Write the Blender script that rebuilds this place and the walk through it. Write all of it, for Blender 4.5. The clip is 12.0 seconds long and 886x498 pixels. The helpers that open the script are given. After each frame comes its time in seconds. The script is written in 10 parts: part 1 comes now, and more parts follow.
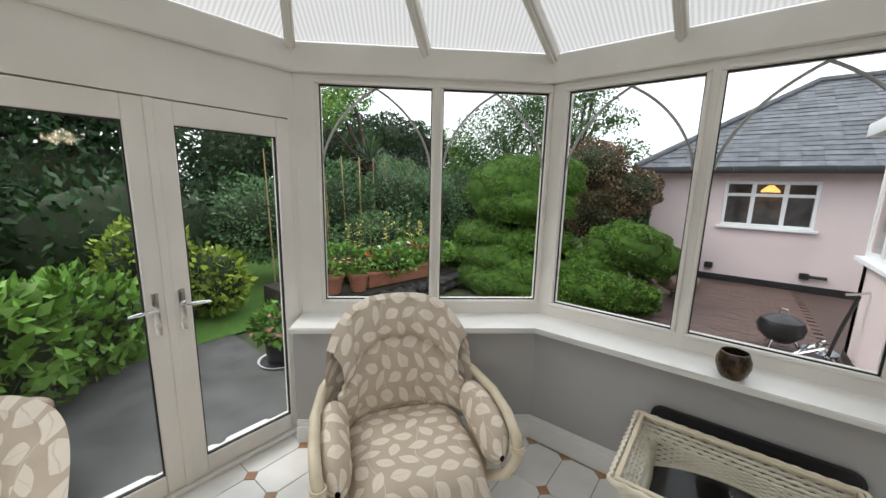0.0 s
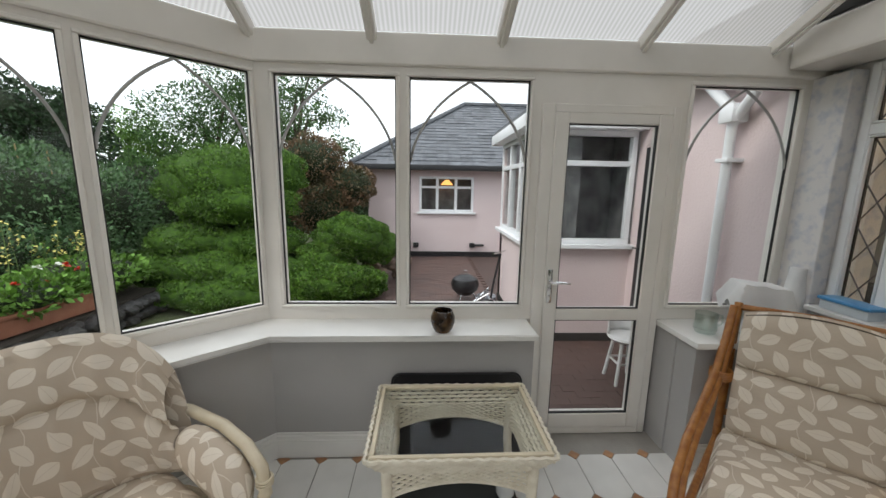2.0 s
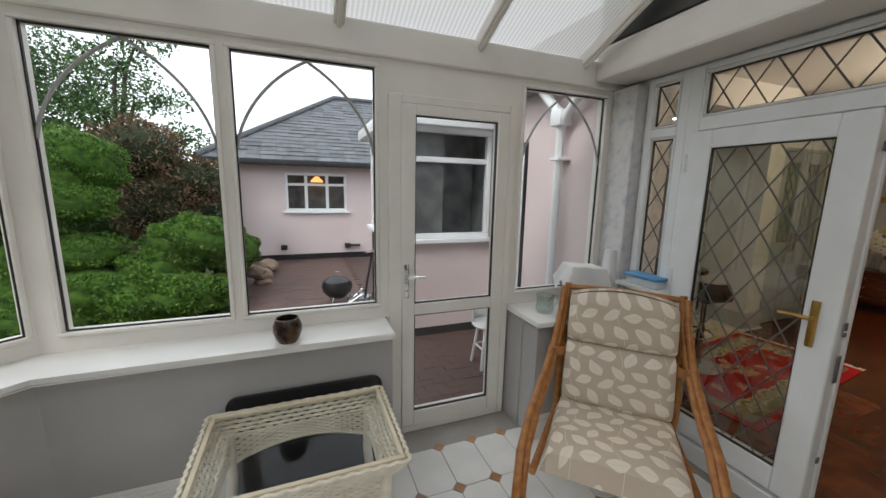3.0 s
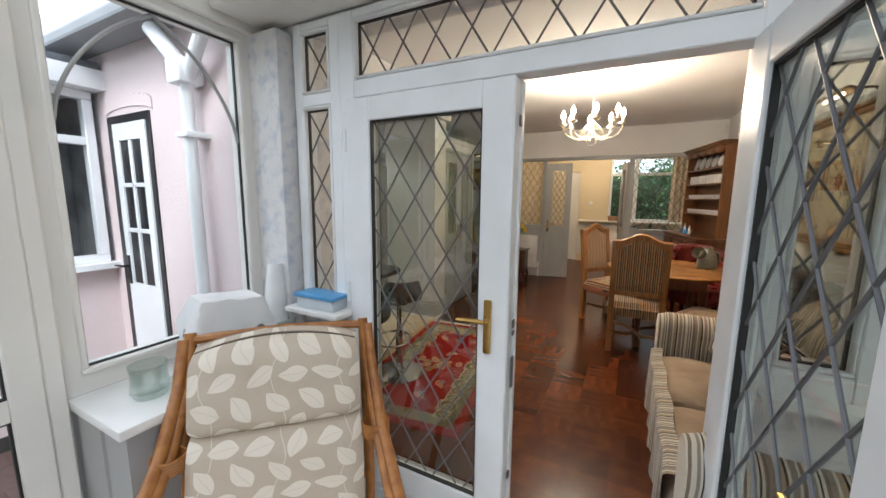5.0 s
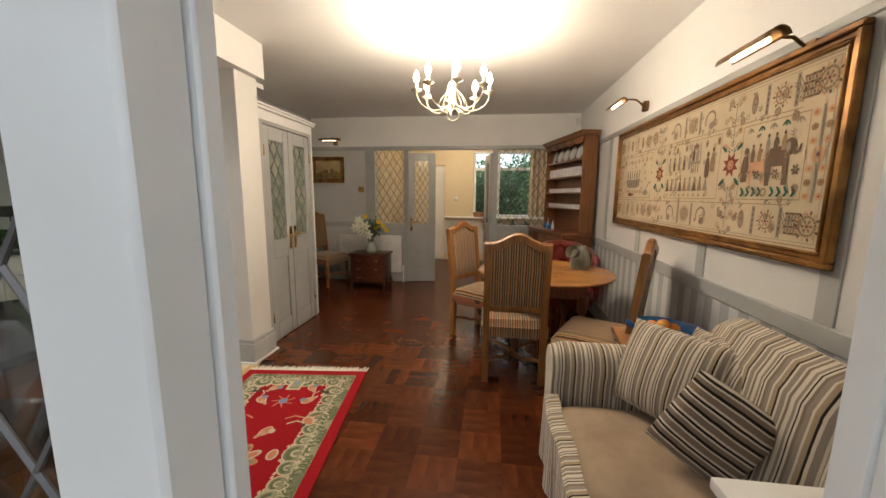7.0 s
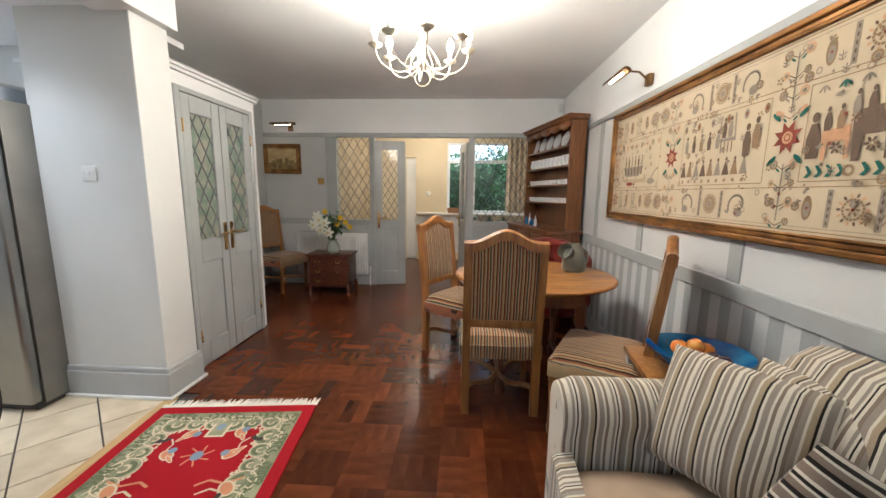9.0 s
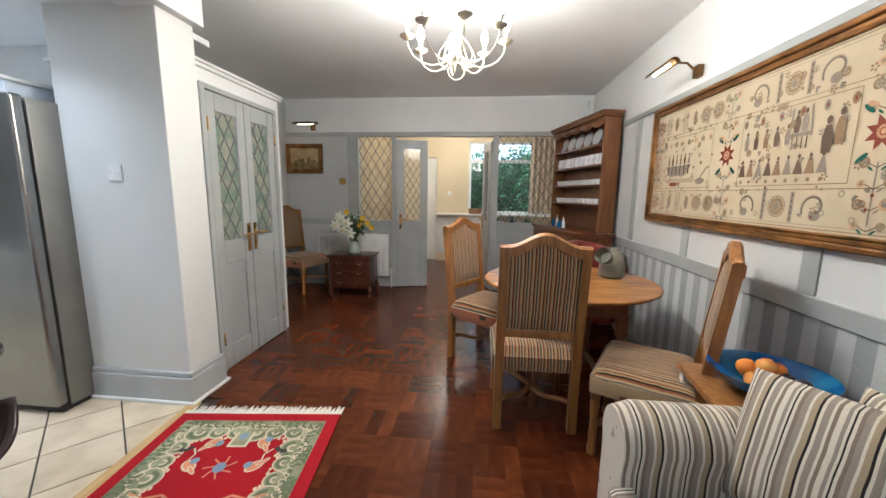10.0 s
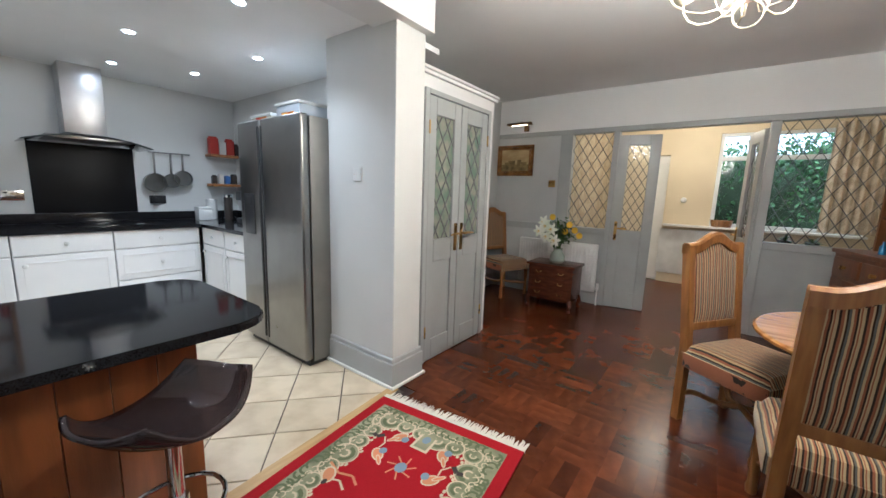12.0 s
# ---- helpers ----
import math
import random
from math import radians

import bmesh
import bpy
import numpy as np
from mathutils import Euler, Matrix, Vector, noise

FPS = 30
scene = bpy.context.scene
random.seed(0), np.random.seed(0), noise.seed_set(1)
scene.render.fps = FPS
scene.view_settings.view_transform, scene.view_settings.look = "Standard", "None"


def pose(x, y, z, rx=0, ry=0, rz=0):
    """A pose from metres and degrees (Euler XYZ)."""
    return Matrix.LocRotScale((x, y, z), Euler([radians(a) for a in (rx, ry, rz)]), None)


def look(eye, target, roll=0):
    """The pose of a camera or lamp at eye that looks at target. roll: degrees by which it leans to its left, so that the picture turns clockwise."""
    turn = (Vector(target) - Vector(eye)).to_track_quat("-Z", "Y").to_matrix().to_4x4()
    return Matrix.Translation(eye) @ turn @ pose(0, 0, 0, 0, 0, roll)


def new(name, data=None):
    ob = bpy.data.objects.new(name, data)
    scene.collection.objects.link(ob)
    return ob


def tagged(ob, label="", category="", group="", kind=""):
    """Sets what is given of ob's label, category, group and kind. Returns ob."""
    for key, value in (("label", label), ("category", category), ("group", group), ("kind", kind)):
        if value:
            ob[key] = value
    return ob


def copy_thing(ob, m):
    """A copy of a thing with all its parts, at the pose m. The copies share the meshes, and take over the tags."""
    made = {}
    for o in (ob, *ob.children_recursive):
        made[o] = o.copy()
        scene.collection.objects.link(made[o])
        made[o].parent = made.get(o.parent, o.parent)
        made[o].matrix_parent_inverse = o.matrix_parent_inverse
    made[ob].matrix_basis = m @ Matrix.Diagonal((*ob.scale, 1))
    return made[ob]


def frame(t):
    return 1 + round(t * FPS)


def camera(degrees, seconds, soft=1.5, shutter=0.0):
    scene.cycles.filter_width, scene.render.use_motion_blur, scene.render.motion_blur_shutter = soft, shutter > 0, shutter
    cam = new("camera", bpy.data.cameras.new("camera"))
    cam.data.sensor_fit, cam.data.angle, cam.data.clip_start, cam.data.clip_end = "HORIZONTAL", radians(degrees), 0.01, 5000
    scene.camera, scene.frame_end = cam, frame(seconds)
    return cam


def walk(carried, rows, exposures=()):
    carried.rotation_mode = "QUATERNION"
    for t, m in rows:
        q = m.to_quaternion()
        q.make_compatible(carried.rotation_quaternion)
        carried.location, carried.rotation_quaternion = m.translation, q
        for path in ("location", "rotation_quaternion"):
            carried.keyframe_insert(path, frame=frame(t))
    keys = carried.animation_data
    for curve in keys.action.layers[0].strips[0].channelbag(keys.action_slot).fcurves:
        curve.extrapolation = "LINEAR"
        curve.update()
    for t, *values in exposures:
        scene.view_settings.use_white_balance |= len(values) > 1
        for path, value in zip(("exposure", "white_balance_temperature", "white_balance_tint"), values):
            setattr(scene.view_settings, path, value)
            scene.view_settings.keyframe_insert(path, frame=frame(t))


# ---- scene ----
# camera and walk
cam = camera(101.3, 12.0)
PATH = [
    (0, (-2.409, -0.304, 1.571), (-3.631, 1.239, 1.215), 1.4),
    (0.5, (-2.446, -0.258, 1.575), (-3.352, 1.489, 1.22), 1.3),
    (1, (-2.462, -0.223, 1.559), (-3.037, 1.661, 1.211), 1.2),
    (1.5, (-2.449, -0.205, 1.547), (-2.691, 1.75, 1.202), 1.1),
    (2, (-2.418, -0.195, 1.535), (-2.324, 1.773, 1.191), 1.0),
    (2.5, (-2.355, -0.152, 1.528), (-1.927, 1.769, 1.182), 1.0),
    (4.3, (-1.641, 0.058, 1.42), (-0.285, 1.5, 1.134), 1.1),
    (4.5, (-1.557, 0.123, 1.422), (-0.087, 1.449, 1.137), 0.9),
    (5, (-1.353, 0.279, 1.425), (0.404, 1.19, 1.137), 0.5),
    (5.5, (-1.144, 0.322, 1.41), (0.735, 0.939, 1.108), 0.4),
    (6, (-0.838, 0.337, 1.408), (1.084, 0.799, 1.104), 0.6),
    (6.5, (-0.588, 0.338, 1.422), (1.353, 0.713, 1.117), 0.5),
    (7, (-0.312, 0.380, 1.376), (1.651, 0.637, 1.081), 0.5),
    (7.5, (-0.112, 0.399, 1.355), (1.861, 0.552, 1.064), 0.5),
    (9.5, (0.289, 0.452, 1.305), (2.262, 0.562, 1.0), 0.7),
    (10, (0.342, 0.521, 1.312), (2.309, 0.719, 1.007), 0.8),
    (10.5, (0.376, 0.588, 1.314), (2.318, 0.956, 1.01), 1.0),
    (11, (0.41, 0.642, 1.314), (2.304, 1.207, 1.01), 1.3),
    (11.5, (0.522, 0.684, 1.314), (2.304, 1.537, 1.003), 1.7),
    (12, (0.644, 0.663, 1.302), (2.224, 1.849, 0.992), 1.9),
]
walk(cam, [(t, look(eye, target, roll)) for t, eye, target, roll in PATH], exposures=[
    (0, 0.0, 6500, 10), (1.5, -0.07, 6500, 10), (2, -0.18, 6500, 10), (2.5, -0.27, 6500, 10), (4.3, 0.54, 6050, 10), (5.5, 0.72, 5900, 10), (6.5, 0.62, 5900, 10), (7, 0.60, 6100, 10), (7.5, 0.70, 6300, 10),
    (9.5, 1.10, 4880, 6), (12, 1.04, 4900, 6)])

# world and sun: an overcast evening sky
world = bpy.data.worlds.new("sky")
scene.world = world
world.use_nodes = True
wn, wl = world.node_tree.nodes, world.node_tree.links
sky = wn.new("ShaderNodeTexSky")
sky.sky_type, sky.sun_disc = "NISHITA", False
sky.sun_elevation, sky.sun_rotation = radians(38), radians(250)
sky.air_density, sky.dust_density = 1.0, 4.0
mixn = wn.new("ShaderNodeMixRGB")
mixn.inputs[0].default_value = 0.82
mixn.inputs[2].default_value = (14.5, 15.1, 15.7, 1)
wl.new(sky.outputs[0], mixn.inputs[1])
wl.new(mixn.outputs[0], wn["Background"].inputs[0])
wn["Background"].inputs[1].default_value = 0.15
sun = new("sun", bpy.data.lights.new("sun", "SUN"))
sun.data.energy, sun.data.angle, sun.data.color = 1.5, radians(20), (1, 0.97, 0.92)
sun.matrix_world = look((-10, -6, 12), (0, 0, 0))


# materials
def mat(name, color, rough=0.5, metal=0.0, color2=None, scale=6.0, bump=0.0, bump_scale=60.0, spec=0.5, coat=0.0, stretch=(1, 1, 1), detail=4.0, contrast=(0.35, 0.65), space="Object", vary=0.0, rough_var=0.12):
    m = bpy.data.materials.new(name)
    m.use_nodes = True
    n, l = m.node_tree.nodes, m.node_tree.links
    b = n["Principled BSDF"]
    b.inputs["Roughness"].default_value, b.inputs["Metallic"].default_value = rough, metal
    b.inputs["Specular IOR Level"].default_value = spec
    b.inputs["Coat Weight"].default_value = coat
    tc, mp = n.new("ShaderNodeTexCoord"), n.new("ShaderNodeMapping")
    mp.inputs["Scale"].default_value = stretch
    l.new(tc.outputs[space], mp.inputs[0])
    t = n.new("ShaderNodeTexNoise")
    t.inputs["Scale"].default_value, t.inputs["Detail"].default_value = scale, detail
    l.new(mp.outputs[0], t.inputs["Vector"])
    r = n.new("ShaderNodeValToRGB")
    c2 = color2 or tuple(c * 0.86 for c in color)
    r.color_ramp.elements[0].position, r.color_ramp.elements[1].position = contrast
    r.color_ramp.elements[0].color, r.color_ramp.elements[1].color = (*c2, 1), (*color, 1)
    l.new(t.outputs["Fac"], r.inputs[0])
    out = r.outputs[0]
    if vary:
        oi, hs, ma = n.new("ShaderNodeObjectInfo"), n.new("ShaderNodeHueSaturation"), n.new("ShaderNodeMapRange")
        ma.inputs[3].default_value, ma.inputs[4].default_value = 1 - vary, 1 + vary
        l.new(oi.outputs["Random"], ma.inputs[0])
        l.new(ma.outputs[0], hs.inputs["Value"])
        l.new(out, hs.inputs["Color"])
        out = hs.outputs[0]
    l.new(out, b.inputs["Base Color"])
    mr = n.new("ShaderNodeMapRange")
    mr.inputs[3].default_value, mr.inputs[4].default_value = max(0.02, rough * (1 - rough_var)), min(1, rough * (1 + rough_var))
    l.new(t.outputs["Fac"], mr.inputs[0])
    l.new(mr.outputs[0], b.inputs["Roughness"])
    if bump:
        t2, bp = n.new("ShaderNodeTexNoise"), n.new("ShaderNodeBump")
        t2.inputs["Scale"].default_value, t2.inputs["Detail"].default_value = bump_scale, 3
        l.new(mp.outputs[0], t2.inputs["Vector"])
        bp.inputs["Strength"].default_value, bp.inputs["Distance"].default_value = bump, 0.01
        l.new(t2.outputs["Fac"], bp.inputs["Height"])
        l.new(bp.outputs[0], b.inputs["Normal"])
    return m


def glass_mat(name, tint=(1, 1, 1), floor=0.035):
    """Thin clear glass: straight through, with a sheen that grows towards grazing."""
    m = bpy.data.materials.new(name)
    m.use_nodes = True
    n, l = m.node_tree.nodes, m.node_tree.links
    n.remove(n["Principled BSDF"])
    tr, gl, mx, lw = n.new("ShaderNodeBsdfTransparent"), n.new("ShaderNodeBsdfGlossy"), n.new("ShaderNodeMixShader"), n.new("ShaderNodeLayerWeight")
    tr.inputs[0].default_value = (*tint, 1)
    gl.inputs["Roughness"].default_value = 0.01
    pw, ad = n.new("ShaderNodeMath"), n.new("ShaderNodeMath")
    pw.operation, pw.inputs[1].default_value = "POWER", 5.0
    ad.operation, ad.inputs[1].default_value, ad.inputs[2].default_value = "MULTIPLY_ADD", 0.75, floor
    lw.inputs["Blend"].default_value = 0.5
    l.new(lw.outputs["Facing"], pw.inputs[0])
    l.new(pw.outputs[0], ad.inputs[0])
    l.new(ad.outputs[0], mx.inputs[0])
    l.new(tr.outputs[0], mx.inputs[1])
    l.new(gl.outputs[0], mx.inputs[2])
    l.new(mx.outputs[0], n["Material Output"].inputs[0])
    return m


def glow_mat(name, color, strength):
    m = bpy.data.materials.new(name)
    m.use_nodes = True
    b = m.node_tree.nodes["Principled BSDF"]
    b.inputs["Base Color"].default_value = (*color, 1)
    b.inputs["Emission Color"].default_value = (*color, 1)
    b.inputs["Emission Strength"].default_value = strength
    return m


UPVC = mat("cream_upvc", (0.80, 0.77, 0.72), 0.35, color2=(0.74, 0.71, 0.66), scale=3, bump=0.03, bump_scale=30)
UPVC_WHITE = mat("white_upvc", (0.82, 0.84, 0.86), 0.32, color2=(0.74, 0.75, 0.76), scale=3, bump=0.03, bump_scale=30)
GASKET = mat("black_gasket", (0.02, 0.02, 0.02), 0.6)
GLASS = glass_mat("clear_glass", (0.97, 0.98, 0.98), 0.008)
GLASS_LEADED = glass_mat("tinted_leaded_glass", (0.74, 0.76, 0.73), 0.09)
LEAD = mat("lead_came", (0.16, 0.16, 0.17), 0.45, 0.6)
WALL_GREY = mat("grey_wall_paint", (0.42, 0.41, 0.40), 0.75, color2=(0.39, 0.38, 0.37), scale=2, bump=0.08, bump_scale=80)
PAINT_WHITE = mat("white_wall_paint", (0.78, 0.78, 0.78), 0.7, color2=(0.73, 0.73, 0.73), scale=1.5, bump=0.06, bump_scale=90)
PALE_GREY = mat("pale_grey_kitchen_paint", (0.69, 0.69, 0.675), 0.7, color2=(0.645, 0.645, 0.63), scale=1.5, bump=0.06, bump_scale=90)
CEILING = mat("ceiling_paint", (0.88, 0.88, 0.88), 0.8, color2=(0.84, 0.84, 0.84), scale=1.5, bump=0.05, bump_scale=70)
GLOSS_WHITE = mat("white_gloss_wood", (0.80, 0.79, 0.76), 0.3, color2=(0.75, 0.74, 0.71), scale=4, bump=0.03)
GREY_WOOD = mat("grey_painted_wood", (0.38, 0.39, 0.39), 0.4, color2=(0.34, 0.35, 0.35), scale=4, bump=0.05, bump_scale=50)
GREY_WALL = mat("pale_grey_wall", (0.50, 0.51, 0.51), 0.7, color2=(0.46, 0.47, 0.47), scale=2, bump=0.05, bump_scale=80)
TILE_WHITE = mat("white_glazed_tile", (0.80, 0.79, 0.76), 0.22, color2=(0.74, 0.73, 0.70), scale=5, bump=0.03, bump_scale=20, vary=0.04)
TILE_TAN = mat("tan_inset_tile", (0.48, 0.26, 0.13), 0.35, color2=(0.38, 0.19, 0.095), scale=12, vary=0.15)
GROUT = mat("grout", (0.36, 0.34, 0.31), 0.9, bump=0.3)
TILE_CREAM = mat("cream_stone_tile", (0.60, 0.51, 0.37), 0.34, color2=(0.45, 0.36, 0.24), scale=5, contrast=(0.3, 0.6), bump=0.06, bump_scale=25, vary=0.06)
GROUT_DARK = mat("dark_grout", (0.10, 0.085, 0.07), 0.9, bump=0.3)
PARQUET_SHADES = [mat("mahogany_parquet", tuple(c * k for c in (0.108, 0.028, 0.009)), 0.26, color2=tuple(c * k for c in (0.066, 0.016, 0.005)), scale=7, bump=0.02, bump_scale=90, vary=0.10, detail=6, rough_var=0.10, spec=0.28)
                  for k in (0.62, 0.80, 0.92, 1.03, 1.14, 1.32)]
PARQUET_BASE = mat("parquet_gap", (0.025, 0.010, 0.006), 0.6)
OAK = mat("golden_oak", (0.31, 0.142, 0.036), 0.35, color2=(0.20, 0.082, 0.020), scale=5, stretch=(8, 8, 0.8), bump=0.08, bump_scale=40, detail=6)
DARK_OAK = mat("dark_oak", (0.17, 0.062, 0.024), 0.35, color2=(0.10, 0.035, 0.014), scale=5, stretch=(6, 6, 0.8), bump=0.08, bump_scale=40, detail=6)
DRESSER_OAK = mat("brown_oak", (0.20, 0.082, 0.027), 0.38, color2=(0.125, 0.048, 0.016), scale=5, stretch=(8, 8, 0.8), bump=0.08, bump_scale=40, detail=6)
RATTAN = mat("honey_cane", (0.42, 0.18, 0.045), 0.3, color2=(0.28, 0.10, 0.022), scale=8, stretch=(3, 3, 3), bump=0.1)
WICKER_CREAM = mat("cream_painted_wicker", (0.74, 0.69, 0.57), 0.5, color2=(0.64, 0.58, 0.46), scale=20, bump=0.2, bump_scale=120)
BRASS = mat("aged_brass", (0.50, 0.32, 0.10), 0.28, 1.0, color2=(0.36, 0.22, 0.07), scale=14)
BRONZE = mat("dull_bronze", (0.24, 0.14, 0.055), 0.38, 0.85, color2=(0.13, 0.075, 0.032), scale=14)
CHROME = mat("chrome", (0.75, 0.75, 0.76), 0.1, 1.0)
STEEL = mat("brushed_steel", (0.30, 0.295, 0.285), 0.28, 1.0, color2=(0.27, 0.265, 0.255), scale=6, rough_var=0.05)
STEEL_SIDE = mat("grey_fridge_side", (0.20, 0.195, 0.18), 0.4, 0.3)
GRANITE = mat("black_granite", (0.008, 0.008, 0.009), 0.08, color2=(0.016, 0.016, 0.018), scale=250, contrast=(0.45, 0.62), spec=0.38)
KITCHEN_WHITE = mat("white_kitchen_front", (0.78, 0.78, 0.78), 0.3, color2=(0.74, 0.74, 0.74), scale=3)
BLACK_GLASS = mat("black_glass", (0.006, 0.006, 0.007), 0.05)
BLACK_PLASTIC = mat("black_plastic", (0.018, 0.018, 0.02), 0.35)
WHITE_PLASTIC = mat("white_plastic", (0.78, 0.78, 0.77), 0.35)
PINK_RENDER = mat("pink_render", (0.70, 0.595, 0.59), 0.9, color2=(0.65, 0.54, 0.535), scale=1.2, bump=0.5, bump_scale=45)
SLATE = mat("grey_slate", (0.13, 0.14, 0.155), 0.55, color2=(0.075, 0.08, 0.09), scale=7, bump=0.2, bump_scale=30, vary=0.3)
PAVING = mat("red_block_paving", (0.125, 0.075, 0.062), 0.5, color2=(0.085, 0.055, 0.047), scale=3, bump=0.2, bump_scale=40, vary=0.10)
EARTH = mat("garden_ground", (0.09, 0.11, 0.04), 0.95, color2=(0.05, 0.06, 0.025), scale=3, bump=0.4, bump_scale=20)


# builders
def box(bm, x0, y0, z0, x1, y1, z1, bevel=0.0, seg=2, m=None):
    """A box between two corners, its edges rounded by bevel, moved by m."""
    start = len(bm.verts)
    c = Matrix.Translation(((x0 + x1) / 2, (y0 + y1) / 2, (z0 + z1) / 2)) @ Matrix.Diagonal((abs(x1 - x0), abs(y1 - y0), abs(z1 - z0), 1))
    if m is not None:
        c = m @ c
    g = bmesh.ops.create_cube(bm, size=1, matrix=c)
    if bevel:
        es = {e for v in g["verts"] for e in v.link_edges}
        bmesh.ops.bevel(bm, geom=list(es), offset=bevel, segments=seg, affect="EDGES", profile=0.6)
    return bm


def cyl(bm, p, q, r0, r1=None, seg=16, caps=True):
    """A tapered round bar from p to q."""
    p, q = Vector(p), Vector(q)
    r1 = r0 if r1 is None else r1
    m = Matrix.Translation((p + q) / 2) @ (q - p).to_track_quat("Z", "Y").to_matrix().to_4x4()
    bmesh.ops.create_cone(bm, cap_ends=caps, segments=seg, radius1=r0, radius2=r1, depth=(q - p).length, matrix=m)
    return bm


def tube(bm, pts, r, seg=8, closed=False, taper=None):
    """A round tube along points; r may be a number or one radius a point."""
    pts = [Vector(p) for p in pts]
    n = len(pts)
    rs = [r] * n if isinstance(r, (int, float)) else list(r)
    rings = []
    side = None
    for i, p in enumerate(pts):
        a = pts[i - 1] if i or closed else p
        b = pts[(i + 1) % n] if i < n - 1 or closed else p
        d = (b - a).normalized()
        if side is None:
            side = d.orthogonal().normalized()
        side = (side - d * side.dot(d)).normalized()
        up = d.cross(side)
        rings.append([bm.verts.new(p + rs[i] * (math.cos(2 * math.pi * k / seg) * side + math.sin(2 * math.pi * k / seg) * up)) for k in range(seg)])
    for i in range(n if closed else n - 1):
        a, b = rings[i], rings[(i + 1) % n]
        off = 0
        if closed and i == n - 1:
            off = min(range(seg), key=lambda o: (a[0].co - b[o].co).length)
        for k in range(seg):
            bm.faces.new((a[k], a[(k + 1) % seg], b[(k + 1 + off) % seg], b[(k + off) % seg]))
    if not closed:
        bm.faces.new(rings[0][::-1])
        bm.faces.new(rings[-1])
    return bm


def lathe(bm, profile, seg=24, m=None):
    """A turned shape from (radius, height) pairs about z."""
    m = m or Matrix()
    rings = []
    for r, z in profile:
        if r < 1e-5:
            rings.append([bm.verts.new(m @ Vector((0, 0, z)))])
        else:
            rings.append([bm.verts.new(m @ Vector((r * math.cos(2 * math.pi * k / seg), r * math.sin(2 * math.pi * k / seg), z))) for k in range(seg)])
    for a, b in zip(rings, rings[1:]):
        for k in range(seg):
            k2 = (k + 1) % seg
            if len(a) == 1 and len(b) == 1:
                continue
            if len(a) == 1:
                bm.faces.new((a[0], b[k2], b[k]))
            elif len(b) == 1:
                bm.faces.new((a[k], a[k2], b[0]))
            else:
                bm.faces.new((a[k], a[k2], b[k2], b[k]))
    return bm


def prism(bm, outline, z0, z1, m=None, bevel=0.0):
    """A flat outline (x, y) raised from z0 to z1."""
    m = m or Matrix()
    lo = [bm.verts.new(m @ Vector((x, y, z0))) for x, y in outline]
    hi = [bm.verts.new(m @ Vector((x, y, z1))) for x, y in outline]
    n = len(outline)
    fs = [bm.faces.new(lo[::-1]), bm.faces.new(hi)]
    for i in range(n):
        fs.append(bm.faces.new((lo[i], lo[(i + 1) % n], hi[(i + 1) % n], hi[i])))
    if bevel:
        es = {e for f in fs[:2] for e in f.edges}
        bmesh.ops.bevel(bm, geom=list(es), offset=bevel, segments=2, affect="EDGES")
    return bm


def grid_surface(bm, fn, nu, nv, closed_u=False):
    """A sheet through fn(u, v), u and v from 0 to 1."""
    rows = [[bm.verts.new(fn(i / nu, j / nv)) for i in range(nu + (0 if closed_u else 1))] for j in range(nv + 1)]
    for j in range(nv):
        for i in range(nu):
            i2 = (i + 1) % len(rows[0])
            bm.faces.new((rows[j][i], rows[j][i2], rows[j + 1][i2], rows[j + 1][i]))
    return rows


def part(name, bm, material, parent=None, label="", smooth=True):
    """Links a bmesh as one mesh object under a thing or a part."""
    bmesh.ops.recalc_face_normals(bm, faces=bm.faces)
    me = bpy.data.meshes.new(name)
    bm.to_mesh(me)
    bm.free()
    if smooth:
        me.polygons.foreach_set("use_smooth", [True] * len(me.polygons))
        me.set_sharp_from_angle(angle=radians(38))
    for mm in (material if isinstance(material, (list, tuple)) else [material]):
        me.materials.append(mm)
    ob = new(name, me)
    ob.parent = parent
    if label:
        tagged(ob, label)
    return ob


def thing(name, label, category, m=None, group="", kind=""):
    """An Empty at a thing's base, to which its parts belong."""
    ob = new(name)
    ob.empty_display_size = 0.1
    ob.matrix_world = m if m is not None else Matrix()
    return tagged(ob, label, category, group, kind)


def structure(name, bm, material, label, category="", smooth=False):
    return tagged(part(name, bm, material, None, "", smooth), label, category or name.split("_")[0], "", "structure")


def B():
    return bmesh.new()


def along(p0, p1, z=0.0):
    """The frame of a wall from p0 to p1: x along it, y to its left, z up."""
    a = math.atan2(p1[1] - p0[1], p1[0] - p0[0])
    return Matrix.Translation((p0[0], p0[1], z)) @ Matrix.Rotation(a, 4, "Z")


def wall_cells(bm, length, z0, z1, y0, y1, openings, m):
    """A wall of thickness y0..y1 in the frame m, with openings (s0, s1, za, zb) through it."""
    ss = sorted({0.0, length, *[v for o in openings for v in o[:2]]})
    for a, b in zip(ss, ss[1:]):
        mid, z = (a + b) / 2, z0
        for o in sorted((o for o in openings if o[0] < mid < o[1]), key=lambda o: o[2]):
            if o[2] > z + 1e-4:
                box(bm, a, y0, z, b, y1, o[2], m=m)
            z = o[3]
        if z1 > z + 1e-4:
            box(bm, a, y0, z, b, y1, z1, m=m)
    return bm

